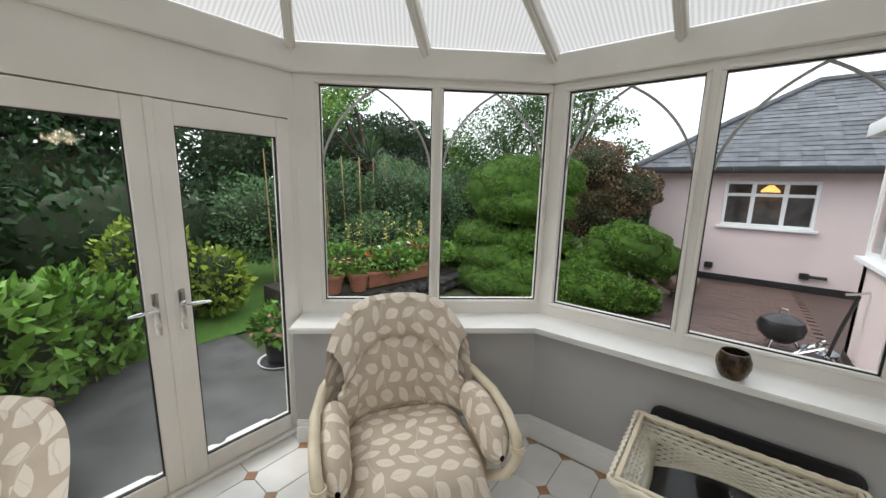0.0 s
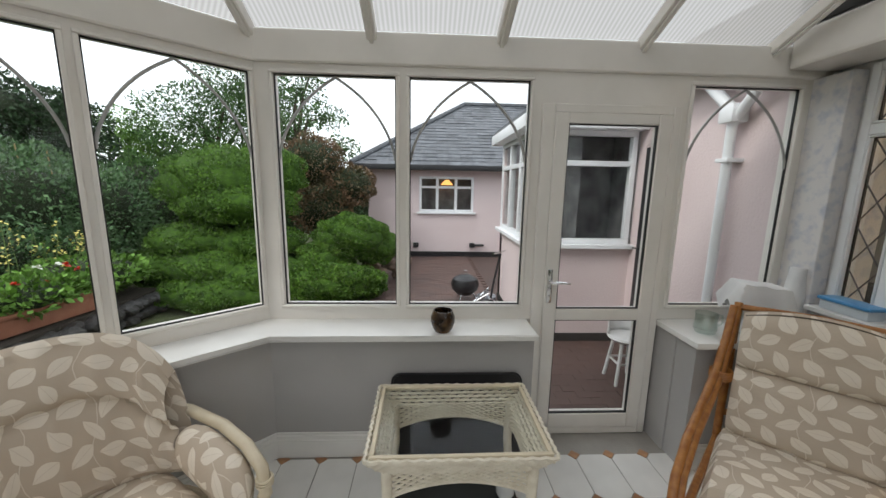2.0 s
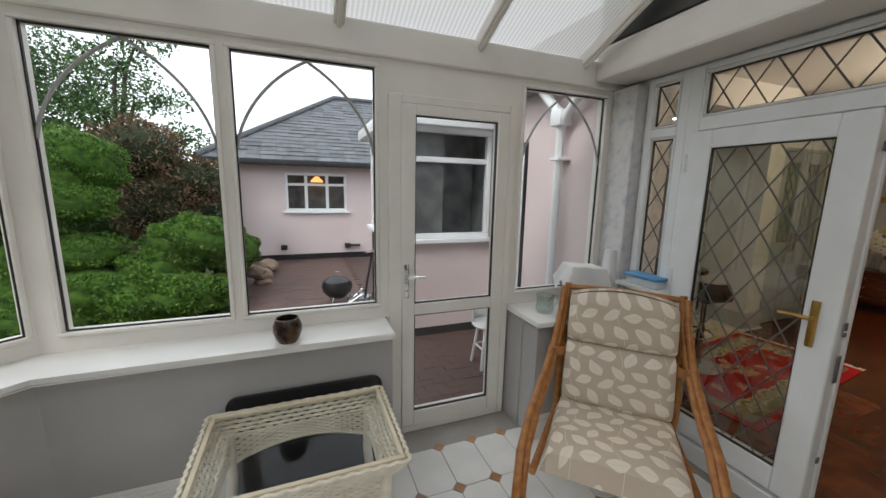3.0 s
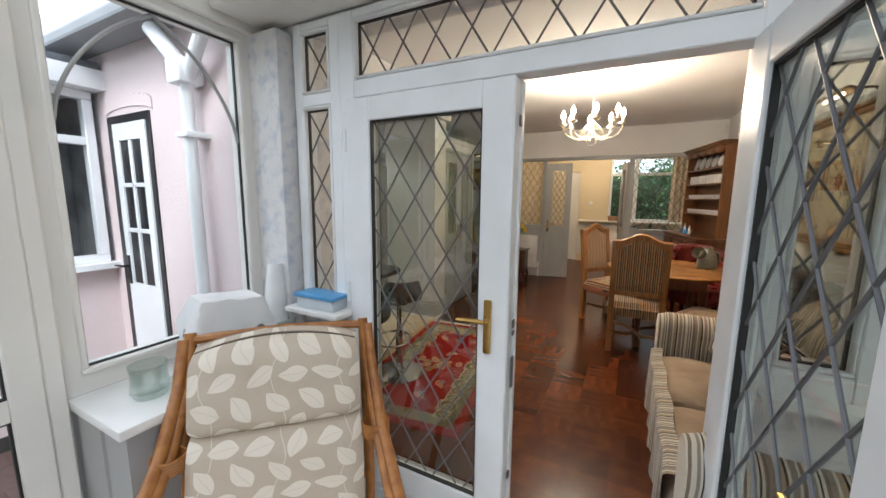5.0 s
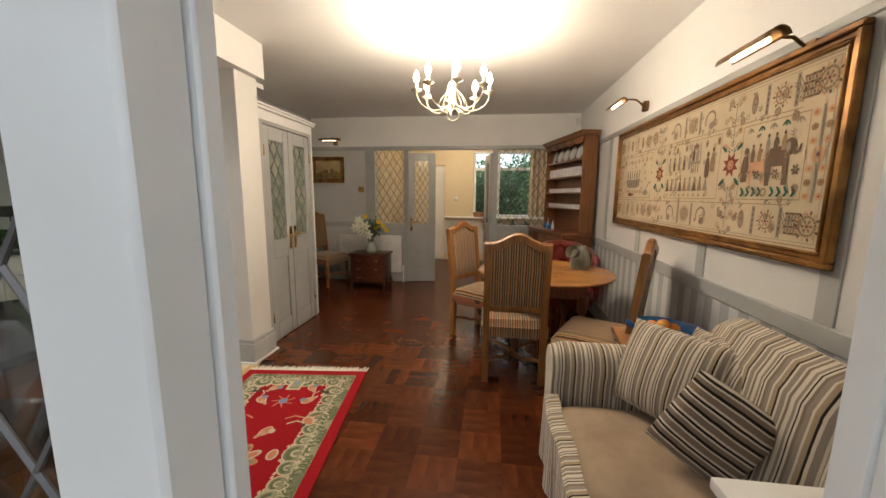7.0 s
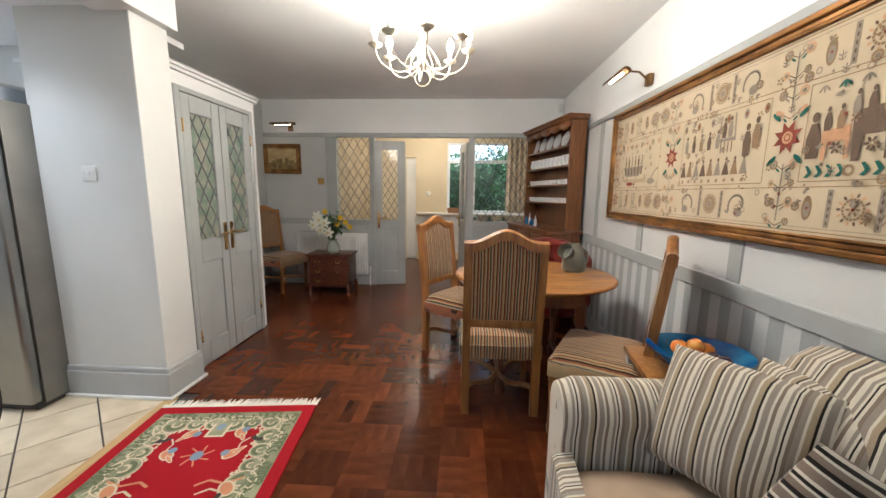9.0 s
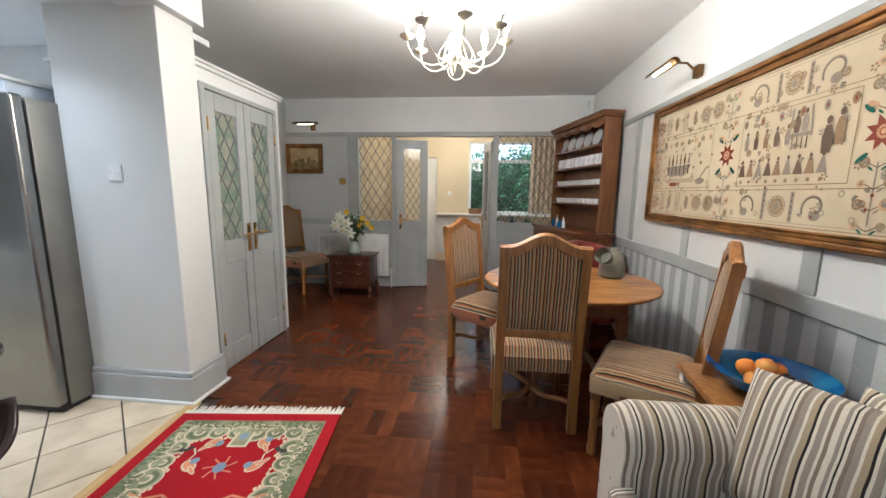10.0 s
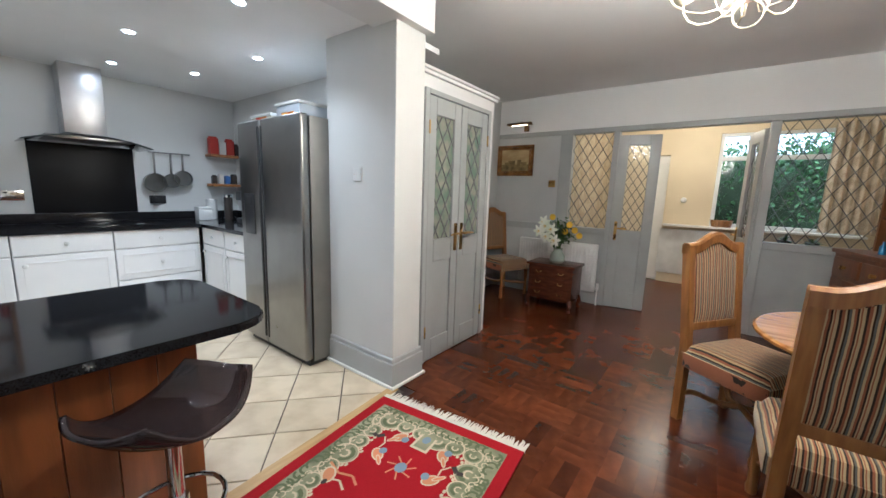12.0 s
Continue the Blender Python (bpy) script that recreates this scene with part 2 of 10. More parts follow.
# ---- the conservatory ----
CF = -0.13
P0, P1, P2, P3 = (-4.6, -0.6), (-4.6, 0.95), (-3.40, 2.05), (-0.02, 2.05)
Q1, Q2 = (-3.45, -1.75), (-0.02, -1.75)
M1, M2, M3 = along(P0, P1), along(P1, P2), along(P2, P3)
M4, M5 = along(Q2, Q1), along(Q1, P0)
L1, L2, L3 = 1.55, math.dist(P1, P2), math.dist(P2, P3)
L4, L5 = math.dist(Q2, Q1), math.dist(Q1, P0)

ARCH_GREY = mat("pale_lead_strip", (0.42, 0.42, 0.41), 0.5, 0.2)
# openings in each wall: s0, s1, z0, z1
W2_PANES = [(0.16, 0.85, 0.785, 2.145), (0.92, 1.59, 0.785, 2.145)]
W3_PANES = [(0.11, 0.80, 0.785, 2.145), (0.88, 1.585, 0.785, 2.145), (2.57, 3.235, 0.785, 2.145)]
SIDE_DOOR = (1.66, 2.50, CF, 2.02)
W1_DOOR = (0.10, 1.50, CF, 1.935)


def sash(parent, m, s0, s1, z0, z1, frame_mat, name="window_frame", w=0.022):
    """A pane with its glazing bead and black gasket."""
    bm = B()
    for a in ((s0 - w, z0 - w, s1 + w, z0), (s0 - w, z1, s1 + w, z1 + w), (s0 - w, z0, s0, z1), (s1, z0, s1 + w, z1)):
        box(bm, a[0], -0.034, a[1], a[2], -0.008, a[3], 0.005, 1, m)
    part(name, bm, frame_mat, parent)
    g = 0.006
    bm = B()
    for a in ((s0, z0, s1, z0 + g), (s0, z1 - g, s1, z1), (s0, z0 + g, s0 + g, z1 - g), (s1 - g, z0 + g, s1, z1 - g)):
        box(bm, a[0], -0.010, a[1], a[2], 0.004, a[3], m=m)
    part("gasket", bm, GASKET, parent, "black rubber gasket", smooth=False)
    bm = B()
    box(bm, s0, 0.004, z0, s1, 0.010, z1, m=m)
    pane = part("pane", bm, GLASS, parent, "clear glass pane", smooth=False)
    pane.visible_shadow = False
    return pane


def frame_wall(name, length, panes, m, extra=()):
    """The uPVC framing of a glazed wall, in one piece between sill and ring beam."""
    bm = B()
    wall_cells(bm, length, 0.69, 2.20, -0.02, 0.05, list(panes) + list(extra), m)
    return structure(name, bm, UPVC, "cream uPVC window framing of the conservatory", "window frame")


def dwarf_wall(name, length, m, gaps, t=-0.21):
    bm = B()
    wall_cells(bm, length, CF, 0.66, t, 0.08, gaps, m)
    return structure(name, bm, WALL_GREY, "low grey-painted conservatory wall under the windows", "wall")


frame_wall("frame_bay", L2, W2_PANES, M2)
frame_wall("frame_north", L3, W3_PANES, M3, [(SIDE_DOOR[0], SIDE_DOOR[1], 0, 2.02)])
dwarf_wall("wall_bay", L2, M2, [])
dwarf_wall("wall_north", L3, M3, [(SIDE_DOOR[0] - 0.02, SIDE_DOOR[1] + 0.02, CF, 0.7)])
bm = B()
wall_cells(bm, L1, CF, 2.20, -0.02, 0.05, [W1_DOOR], M1)
structure("wall_west", bm, UPVC, "cream panel wall round the garden doors", "wall")
# the sides behind the walk
bm = B()
wall_cells(bm, L4, CF, 2.2, -0.02, 0.08, [(0.4, 1.4, 0.785, 2.145), (1.5, 2.4, 0.785, 2.145), (2.5, 3.3, 0.785, 2.145)], M4)
wall_cells(bm, L5, CF, 2.2, -0.02, 0.08, [(0.15, 0.75, 0.785, 2.145), (0.85, 1.45, 0.785, 2.145)], M5)
structure("wall_south", bm, UPVC, "plain cream conservatory wall", "wall")

n = 1
for m, panes in ((M2, W2_PANES), (M3, W3_PANES)):
    for s0, s1, z0, z1 in panes:
        w = thing("window_%d" % n, "clear fixed conservatory window in cream uPVC", "window", kind="structure")
        sash(w, m, s0, s1, z0, z1, UPVC)
        # the arched glazing strip stuck on the pane
        bm = B()
        for sgn in (-1, 1):
            c, half = (s0 + s1) / 2, (s1 - s0) / 2
            pts = []
            for k in range(15):
                u = k / 14
                x = c + sgn * half * (1 - (1 - u) ** 1.45) * 0.985
                z = z1 - 0.012 - 0.46 * (0.62 * u + 0.38 * u ** 2.2)
                pts.append(m @ Vector((x, -0.002, z)))
            tube(bm, pts, 0.008, 6)
        part("arch_strip", bm, ARCH_GREY, w, "pale grey pointed arch strip")
        n += 1

# ring beam with rounded lower edge
bm = B()
for m, L in ((M1, L1), (M2, L2), (M3, L3), (M4, L4), (M5, L5)):
    box(bm, -0.02, -0.045, 2.20, L + 0.02, 0.10, 2.37, 0.008, 1, m)
structure("ring_beam", bm, UPVC, "cream ring beam under the conservatory roof", "trim")

# sills
SILL_Z = 0.69
def offset_poly(t, ext):
    """Bay and north wall lines pushed t inwards."""
    n2 = Vector((math.sin(math.atan2(P2[1] - P1[1], P2[0] - P1[0])), -math.cos(math.atan2(P2[1] - P1[1], P2[0] - P1[0]))))
    d2 = Vector((P2[0] - P1[0], P2[1] - P1[1])).normalized()
    a = Vector(P1) + n2 * t
    k = (P2[1] - t - a.y) / d2.y
    return a, a + d2 * k, Vector((P2[0] + SIDE_DOOR[0] - 0.02 + ext, P2[1] - t))


a, b, c = offset_poly(0.29, 0.0)
a0, b0, c0 = offset_poly(0.0, 0.0)
bm = B()
prism(bm, [tuple(v) for v in (a, b, c, c0, b0, a0)], 0.655, SILL_Z, bevel=0.006)
structure("sill_bay", bm, GLOSS_WHITE, "white painted window sill running round the bay", "window sill", True)
bm = B()
x0 = P2[0] + SIDE_DOOR[1] + 0.0
box(bm, x0, 1.64, 0.655, -0.03, 2.03, SILL_Z, 0.006)
structure("sill_corner", bm, GLOSS_WHITE, "short white sill beside the glazed side door", "window sill", True)
bm = B()
box(bm, x0 + 0.03, 1.68, CF, -0.02, 1.85, 0.655)
structure("wall_pier", bm, WALL_GREY, "low grey-painted pier under the short sill", "wall")


# skirting
def skirt(bm, p, q, z, h, m_side):
    """A moulded skirting from p to q; m_side is +1 when the room lies left of the line."""
    m = along(p, q, z)
    L = math.dist(p, q)
    s = m_side
    box(bm, 0, 0, 0, L, 0.018 * s, h * 0.72, 0.002, 1, m)
    box(bm, 0, 0, h * 0.72, L, 0.012 * s, h * 0.88, 0.002, 1, m)
    box(bm, 0, 0, h * 0.88, L, 0.007 * s, h, 0.002, 1, m)


a, b, c = offset_poly(0.212, 0.0)
bm = B()
skirt(bm, a, b, CF, 0.165, -1)
skirt(bm, b, c, CF, 0.165, -1)
skirt(bm, (x0 + 0.03, 1.678), (-0.02, 1.678), CF, 0.165, -1)
structure("baseboard_conservatory", bm, GLOSS_WHITE, "cream moulded skirting board along the low wall", "baseboard")

# roof: polycarbonate sheets on white rafters
def poly_mat():
    m = bpy.data.materials.new("opal_polycarbonate")
    m.use_nodes = True
    n, l = m.node_tree.nodes, m.node_tree.links
    n.remove(n["Principled BSDF"])
    tl, tr, gl = n.new("ShaderNodeBsdfTranslucent"), n.new("ShaderNodeBsdfTransparent"), n.new("ShaderNodeBsdfDiffuse")
    uv, sep, wv, ramp = n.new("ShaderNodeUVMap"), n.new("ShaderNodeSeparateXYZ"), n.new("ShaderNodeTexWave"), n.new("ShaderNodeValToRGB")
    wv.inputs["Scale"].default_value = 12.0
    wv.inputs["Distortion"].default_value = 0.3
    l.new(uv.outputs[0], wv.inputs["Vector"])
    ramp.color_ramp.elements[0].color, ramp.color_ramp.elements[1].color = (0.25, 0.24, 0.225, 1), (0.36, 0.352, 0.335, 1)
    l.new(wv.outputs["Fac"], ramp.inputs[0])
    l.new(ramp.outputs[0], tl.inputs[0])
    gl.inputs[0].default_value = (0.7, 0.7, 0.68, 1)
    mx, mx2 = n.new("ShaderNodeMixShader"), n.new("ShaderNodeMixShader")
    mx.inputs[0].default_value, mx2.inputs[0].default_value = 0.15, 0.12
    l.new(tl.outputs[0], mx.inputs[1]); l.new(gl.outputs[0], mx.inputs[2])
    l.new(mx.outputs[0], mx2.inputs[1]); l.new(tr.outputs[0], mx2.inputs[2])
    l.new(mx2.outputs[0], n["Material Output"].inputs[0])
    return m


POLY = poly_mat()
ridge_y, ridge_z = 0.15, 3.25
RA, RB = Vector((-3.35, ridge_y, ridge_z)), Vector((-0.05, ridge_y, ridge_z))
eaves = [Vector((*P3, 2.385)), Vector((*P2, 2.385)), Vector((*P1, 2.385)), Vector((*P0, 2.385)), Vector((*Q1, 2.385)), Vector((*Q2, 2.385))]
bm = B()
uvl = bm.loops.layers.uv.new("UVMap")
def sheet(pts, d):
    vs = [bm.verts.new(p) for p in pts]
    f = bm.faces.new(vs)
    o = pts[0]
    for lp, p in zip(f.loops, pts):
        lp[uvl].uv = ((p - o).dot(d), 0)
sheet([eaves[0], eaves[1], RA, RB], Vector((1, 0, 0)))
sheet([eaves[1], eaves[2], RA], Vector((0.74, 0.67, 0)))
sheet([eaves[2], eaves[3], RA], Vector((0, 1, 0)))
sheet([eaves[3], eaves[4], RA], Vector((0.74, -0.67, 0)))
sheet([eaves[4], eaves[5], RB, RA], Vector((1, 0, 0)))
structure("roof_conservatory", bm, POLY, "ribbed opal polycarbonate conservatory roof", "roof")


def rafter(p, q):
    """A white roof bar with a rounded end that rests on the ring beam."""
    bm = B()
    d = (q - p)
    m = Matrix.Translation(p) @ d.to_track_quat("X", "Z").to_matrix().to_4x4()
    box(bm, -0.06, -0.028, -0.075, d.length, 0.028, -0.004, 0.006, 1, m)
    box(bm, -0.06, -0.012, -0.09, d.length, 0.012, -0.073, 0.004, 1, m)
    return structure("rafter", bm, UPVC, "cream roof bar between polycarbonate sheets", "rafter")


for x in (-2.73, -2.0, -1.175, -0.39):
    rafter(Vector((x, 2.05, 2.385)), Vector((x, ridge_y, ridge_z)))
    rafter(Vector((x, -1.75, 2.385)), Vector((x, ridge_y, ridge_z)))
for e in (eaves[1], eaves[2], eaves[3], eaves[4]):
    rafter(e, RA)
for f in (0.5,):
    rafter(eaves[1].lerp(eaves[2], f), RA)
    rafter(eaves[2].lerp(eaves[3], f), RA)
    rafter(eaves[3].lerp(eaves[4], f), RA)

# floor base; the tiles lie on it
bm = B()
prism(bm, [(-4.66, -0.6), (-4.66, 0.98), (-3.42, 2.12), (0.0, 2.12), (0.0, -1.8), (-3.45, -1.8)], CF - 0.12, CF - 0.004)
structure("floor_conservatory", bm, GROUT, "grey grout bed of the conservatory tiles", "floor")


# ---- garden doors in the west wall ----
def lever(parent, m, mat_h, sgn=1):
    """A lever handle on its back plate, standing off to -y."""
    bm = B()
    box(bm, -0.016, -0.012, -0.11, 0.016, 0, 0.11, 0.006, 2, m)
    cyl(bm, m @ Vector((0, -0.01, 0.03)), m @ Vector((0, -0.05, 0.03)), 0.009, seg=10)
    tube(bm, [m @ Vector((sgn * x, y, z)) for x, y, z in ((0, -0.046, 0.03), (0.03, -0.05, 0.032), (0.08, -0.052, 0.03), (0.115, -0.048, 0.026))], [0.009, 0.010, 0.009, 0.006], 8)
    cyl(bm, m @ Vector((0, 0, -0.06)), m @ Vector((0, -0.016, -0.06)), 0.008, seg=10)
    return part("door_handle", bm, mat_h, parent)


def glazed_leaf(parent, m, s0, s1, z0, z1, stile, bottom, top, frame_mat, rails=(), y0=-0.035, y1=0.03):
    """A door leaf: stiles, rails, beads and panes."""
    bm = B()
    zs = [z0 + bottom, *[z for r in rails for z in r], z1 - top]
    panes = [(s0 + stile, s1 - stile, zs[i], zs[i + 1]) for i in range(0, len(zs), 2)]
    box(bm, s0, y0, z0, s0 + stile, y1, z1, 0.006, 1, m)
    box(bm, s1 - stile, y0, z0, s1, y1, z1, 0.006, 1, m)
    box(bm, s0 + stile - 0.001, y0 + 0.002, z0, s1 - stile + 0.001, y1 - 0.002, z0 + bottom, 0.004, 1, m)
    box(bm, s0 + stile - 0.001, y0 + 0.002, z1 - top, s1 - stile + 0.001, y1 - 0.002, z1, 0.004, 1, m)
    for a, b in rails:
        box(bm, s0 + stile - 0.001, y0 + 0.002, a, s1 - stile + 0.001, y1 - 0.002, b, 0.004, 1, m)
    part("leaf", bm, frame_mat, parent)
    for p in panes:
        g = 0.007
        bm = B()
        for a in ((p[0], p[2], p[1], p[2] + g), (p[0], p[3] - g, p[1], p[3]), (p[0], p[2] + g, p[0] + g, p[3] - g), (p[1] - g, p[2] + g, p[1], p[3] - g)):
            box(bm, a[0], y0 + 0.012, a[1], a[2], y0 + 0.03, a[3], m=m)
        part("gasket", bm, GASKET, parent, smooth=False)
        bm = B()
        box(bm, p[0], -0.003, p[2], p[1], 0.003, p[3], m=m)
        part("pane", bm, GLASS_LEADED if frame_mat is UPVC_WHITE else GLASS, parent, smooth=False).visible_shadow = False
    return panes


d = thing("door_1", "closed cream uPVC glazed garden door with lever handle", "door", kind="structure")
glazed_leaf(d, M1, 0.825, 1.50, CF + 0.03, 1.925, 0.085, 0.11, 0.11, UPVC)
lever(d, M1 @ pose(0.865, -0.035, 0.90), CHROME, 1)
d = thing("door_2", "closed cream uPVC glazed garden door with lever handle", "door", kind="structure")
glazed_leaf(d, M1, 0.10, 0.80, CF + 0.03, 1.925, 0.085, 0.11, 0.11, UPVC)
lever(d, M1 @ pose(0.755, -0.035, 0.90), CHROME, -1)
bm = B()
box(bm, 0.795, -0.042, CF + 0.03, 0.835, -0.03, 1.925, 0.004, 1, M1)
box(bm, 0.05, -0.06, CF, 1.55, 0.05, CF + 0.028, 0.005, 1, M1)
structure("trim_garden_door", bm, UPVC, "cream meeting strip and threshold of the garden doors", "trim")

# the side door
d = thing("door_3", "closed cream uPVC side door with two glass panels", "door", kind="structure")
bm = B()
for a in ((1.66, CF, 1.735, 2.02), (2.45, CF, 2.50, 2.02), (1.735, 1.97, 2.45, 2.02), (1.735, CF, 2.45, CF + 0.05)):
    box(bm, a[0], -0.045, a[1], a[2], 0.05, a[3], 0.005, 1, M3)
part("door_frame", bm, UPVC, d)
glazed_leaf(d, M3, 1.735, 2.45, CF + 0.05, 1.97, 0.085, 0.10, 0.06, UPVC, rails=[(0.69, 0.765)], y0=-0.05, y1=0.02)
lever(d, M3 @ pose(1.765, -0.05, 0.92), CHROME, 1)

# ---- the house wall with leaded french doors ----
MH = along((0, 2.05), (0, -1.75))          # s runs to -y, +y is into the house
def hs(y):
    return 2.05 - y


bm = B()
wall_cells(bm, 3.8, CF, 2.9, 0.0, 0.22, [(hs(1.79), hs(-0.33), 0.84, 2.22), (hs(1.50), hs(-0.02), CF, 2.22)], MH)
box(bm, 0.0, 5.9, -0.3, 0.22, 2.05, 2.9)
WALLPAPER = mat("floral_wallpaper", (0.70, 0.68, 0.67), 0.8, color2=(0.50, 0.52, 0.58), scale=16, contrast=(0.30, 0.52), bump=0.05, detail=5)
structure("wall_house", bm, [WALLPAPER], "house wall papered with faint blue flowers", "wall")
bm = B()
box(bm, -0.10, 1.82, 0.69, -0.001, 2.03, 2.2, 0.004, 1)
structure("wall_return", bm, WALLPAPER, "narrow papered wall return beside the leaded window", "wall")
# beam across the house side
bm = B()
box(bm, -0.30, -1.75, 2.235, -0.002, 2.0, 2.44, 0.02)
structure("beam_house", bm, UPVC, "white boxed beam along the house wall", "beam")


# dark panel: the shadow on the wall above the beam put into its colour
bm = B()
box(bm, -0.30, -1.75, 2.45, -0.27, 1.98, 3.3)
structure("fascia_house", bm, mat("wall_shade_dark", (0.035, 0.034, 0.033), 0.7, color2=(0.07, 0.068, 0.065), scale=4), "dark panel for the shaded wall above the boxed beam", "trim")


def leads(parent, m, s0, s1, z0, z1, w=0.155, h=0.24, y=-0.006):
    """Diamond lead cames on one side of a pane, clipped to it."""
    bm = B()
    def bar(a, b):
        a, b = m @ Vector((a[0], y, a[1])), m @ Vector((b[0], y, b[1]))
        cyl(bm, a, b, 0.0042, seg=5, caps=False)
    W, H = s1 - s0, z1 - z0
    k = h / w
    nmax = int((W * k + H) / h) + 2
    for i in range(-nmax, nmax + 1):
        for sg in (1, -1):
            c = i * h + (0.0 if sg > 0 else H - int(H / h) * h)
            pts = []
            for xx in (0.0, W):
                zz = c + sg * k * xx
                if 0 <= zz <= H:
                    pts.append((xx, zz))
            for zz in (0.0, H):
                xx = (zz - c) / (sg * k)
                if 0 < xx < W:
                    pts.append((xx, zz))
            if len(pts) >= 2:
                pts.sort()
                if pts[-1][0] - pts[0][0] > 0.015:
                    bar((s0 + pts[0][0], z0 + pts[0][1]), (s0 + pts[-1][0], z0 + pts[-1][1]))
    return tagged(part("lead_cames", bm, LEAD, parent), "diamond lead lattice", "", "", "stuff")


# fixed frame of the screen
bm = B()
y0, y1 = -0.03, 0.06
for a in ((hs(1.79), 0.84, hs(1.745), 2.22), (hs(1.56), 0.84, hs(1.50), 2.22), (hs(1.745), 1.845, hs(1.56), 1.90), (hs(1.745), 0.84, hs(1.56), 0.885), (hs(1.745), 2.185, hs(1.56), 2.22),
          (hs(1.50), -0.02, hs(1.42), 2.22), (hs(1.42), 1.855, hs(0.0), 1.93), (hs(1.42), 2.185, hs(0.0), 2.22), (hs(0.005), -0.02, hs(-0.07), 2.22),
          (hs(-0.07), 0.84, hs(-0.11), 2.22), (hs(-0.285), 0.84, hs(-0.33), 2.22), (hs(-0.11), 1.79, hs(-0.285), 1.86), (hs(-0.11), 0.84, hs(-0.285), 0.945), (hs(-0.11), 2.185, hs(-0.285), 2.22)):
    box(bm, a[0], y0, a[1], a[2], y1, a[3], 0.004, 1, MH)
box(bm, hs(1.5), -0.06, CF, hs(-0.02), 0.10, -0.015, 0.004, 1, MH)
box(bm, hs(0.004), 0.061, -0.015, hs(-0.068), 0.105, 1.90, 0.004, 1, MH)
structure("frame_screen", bm, UPVC_WHITE, "white uPVC frame round the leaded doors and sidelights", "door frame")
for n2, (s0, s1, z0, z1) in enumerate([(hs(1.742), hs(1.563), 0.888, 1.842), (hs(1.742), hs(1.563), 1.903, 2.182), (hs(1.415), hs(0.01), 1.933, 2.182), (hs(-0.112), hs(-0.283), 0.948, 1.787), (hs(-0.112), hs(-0.283), 1.863, 2.182)]):
    w = thing("window_%d" % (n + n2), "fixed leaded light with a diamond lattice", "window", kind="structure")
    sash(w, MH, s0 + 0.012, s1 - 0.012, z0 + 0.012, z1 - 0.012, UPVC_WHITE, w=0.012)
    leads(w, MH, s0 + 0.012, s1 - 0.012, z0 + 0.012, z1 - 0.012, y=0.0)
bm = B()
box(bm, -0.15, 1.455, 0.845, 0.0, 1.80, 0.87, 0.005)
structure("sill_house_left", bm, GLOSS_WHITE, "white sill under the leaded sidelight", "window sill", True)
bm = B()
box(bm, -0.10, -0.42, 0.85, 0.0, -0.08, 0.875, 0.005)
structure("sill_house_right", bm, GLOSS_WHITE, "white sill under the leaded sidelight by the open door", "window sill", True)

# the closed leaf and the open leaf
d = thing("door_4", "closed white french door with diamond leaded glass", "door", kind="structure")
p = glazed_leaf(d, MH, hs(1.455), hs(0.675), 0.0, 1.85, 0.125, 0.13, 0.10, UPVC_WHITE, y0=-0.045, y1=0.03)[0]
leads(d, MH, *p, y=-0.004)
lever(d, MH @ pose(hs(0.755), -0.045, 0.915), BRASS, -1)
bm = B()
box(bm, hs(0.70), 0.0305, 0.004, hs(0.668), 0.062, 1.85, 0.004, 1, MH)
part("rebate", bm, UPVC_WHITE, d)
for z, h in ((0.25, 0.03), (0.66, 0.13), (0.88, 0.02), (0.91, 0.035), (1.68, 0.04)):
    bm = B()
    box(bm, hs(0.669), -0.008, z, hs(0.662), 0.014, z + h, 0.002, 1, MH)
    part("lock_keep", bm, LEAD, d, "dark lock plate on the door edge")
for z in (0.28, 0.92, 1.62):
    bm = B()
    cyl(bm, MH @ Vector((hs(1.462), -0.052, z)), MH @ Vector((hs(1.462), -0.052, z + 0.1)), 0.009, seg=10)
    part("hinge", bm, UPVC_WHITE, d)
# open leaf hinged on the far jamb, swung out into the conservatory
ML = Matrix.Translation((-0.045, -0.005, 0)) @ Matrix.Rotation(radians(184.5), 4, "Z")
d = thing("door_5", "open white french door with diamond leaded glass", "door", kind="structure")
p = glazed_leaf(d, ML, 0.0, 0.74, 0.0, 1.85, 0.115, 0.13, 0.10, UPVC_WHITE, y0=-0.03, y1=0.04)[0]
leads(d, ML, *p, y=-0.006)
lever(d, ML @ pose(0.685, -0.03, 0.915), BRASS, -1)

# ---- dining room, kitchen, hall shell ----
CZ = 2.535
KW = 5.55
bm = B()
wall_cells(bm, 5.4, -0.12, CZ, -0.12, 0.0, [], along((0.0, -0.85), (5.4, -0.85)))
structure("wall_south_dining", bm, PAINT_WHITE, "white upper wall of the dining room", "wall")
bm = B()
prism(bm, [(0.02, -0.85), (7.6, -0.85), (7.6, 3.3), (2.28, 3.3), (2.28, 2.17), (0.02, 2.17)], -0.12, -0.006)
structure("floor_dining", bm, PARQUET_BASE, "dark bed of the parquet floor", "floor")
bm = B()
prism(bm, [(0.02, 2.17), (2.28, 2.17), (2.28, 2.95), (2.9, 2.95), (2.9, KW), (0.02, KW)], -0.12, -0.006)
structure("floor_kitchen", bm, GROUT_DARK, "dark grout bed of the kitchen floor tiles", "floor")
bm = B()
box(bm, 0.02, -0.97, CZ, 7.8, KW + 0.1, CZ + 0.1)
structure("ceiling", bm, CEILING, "plain white painted ceiling", "ceiling")
bm = B()
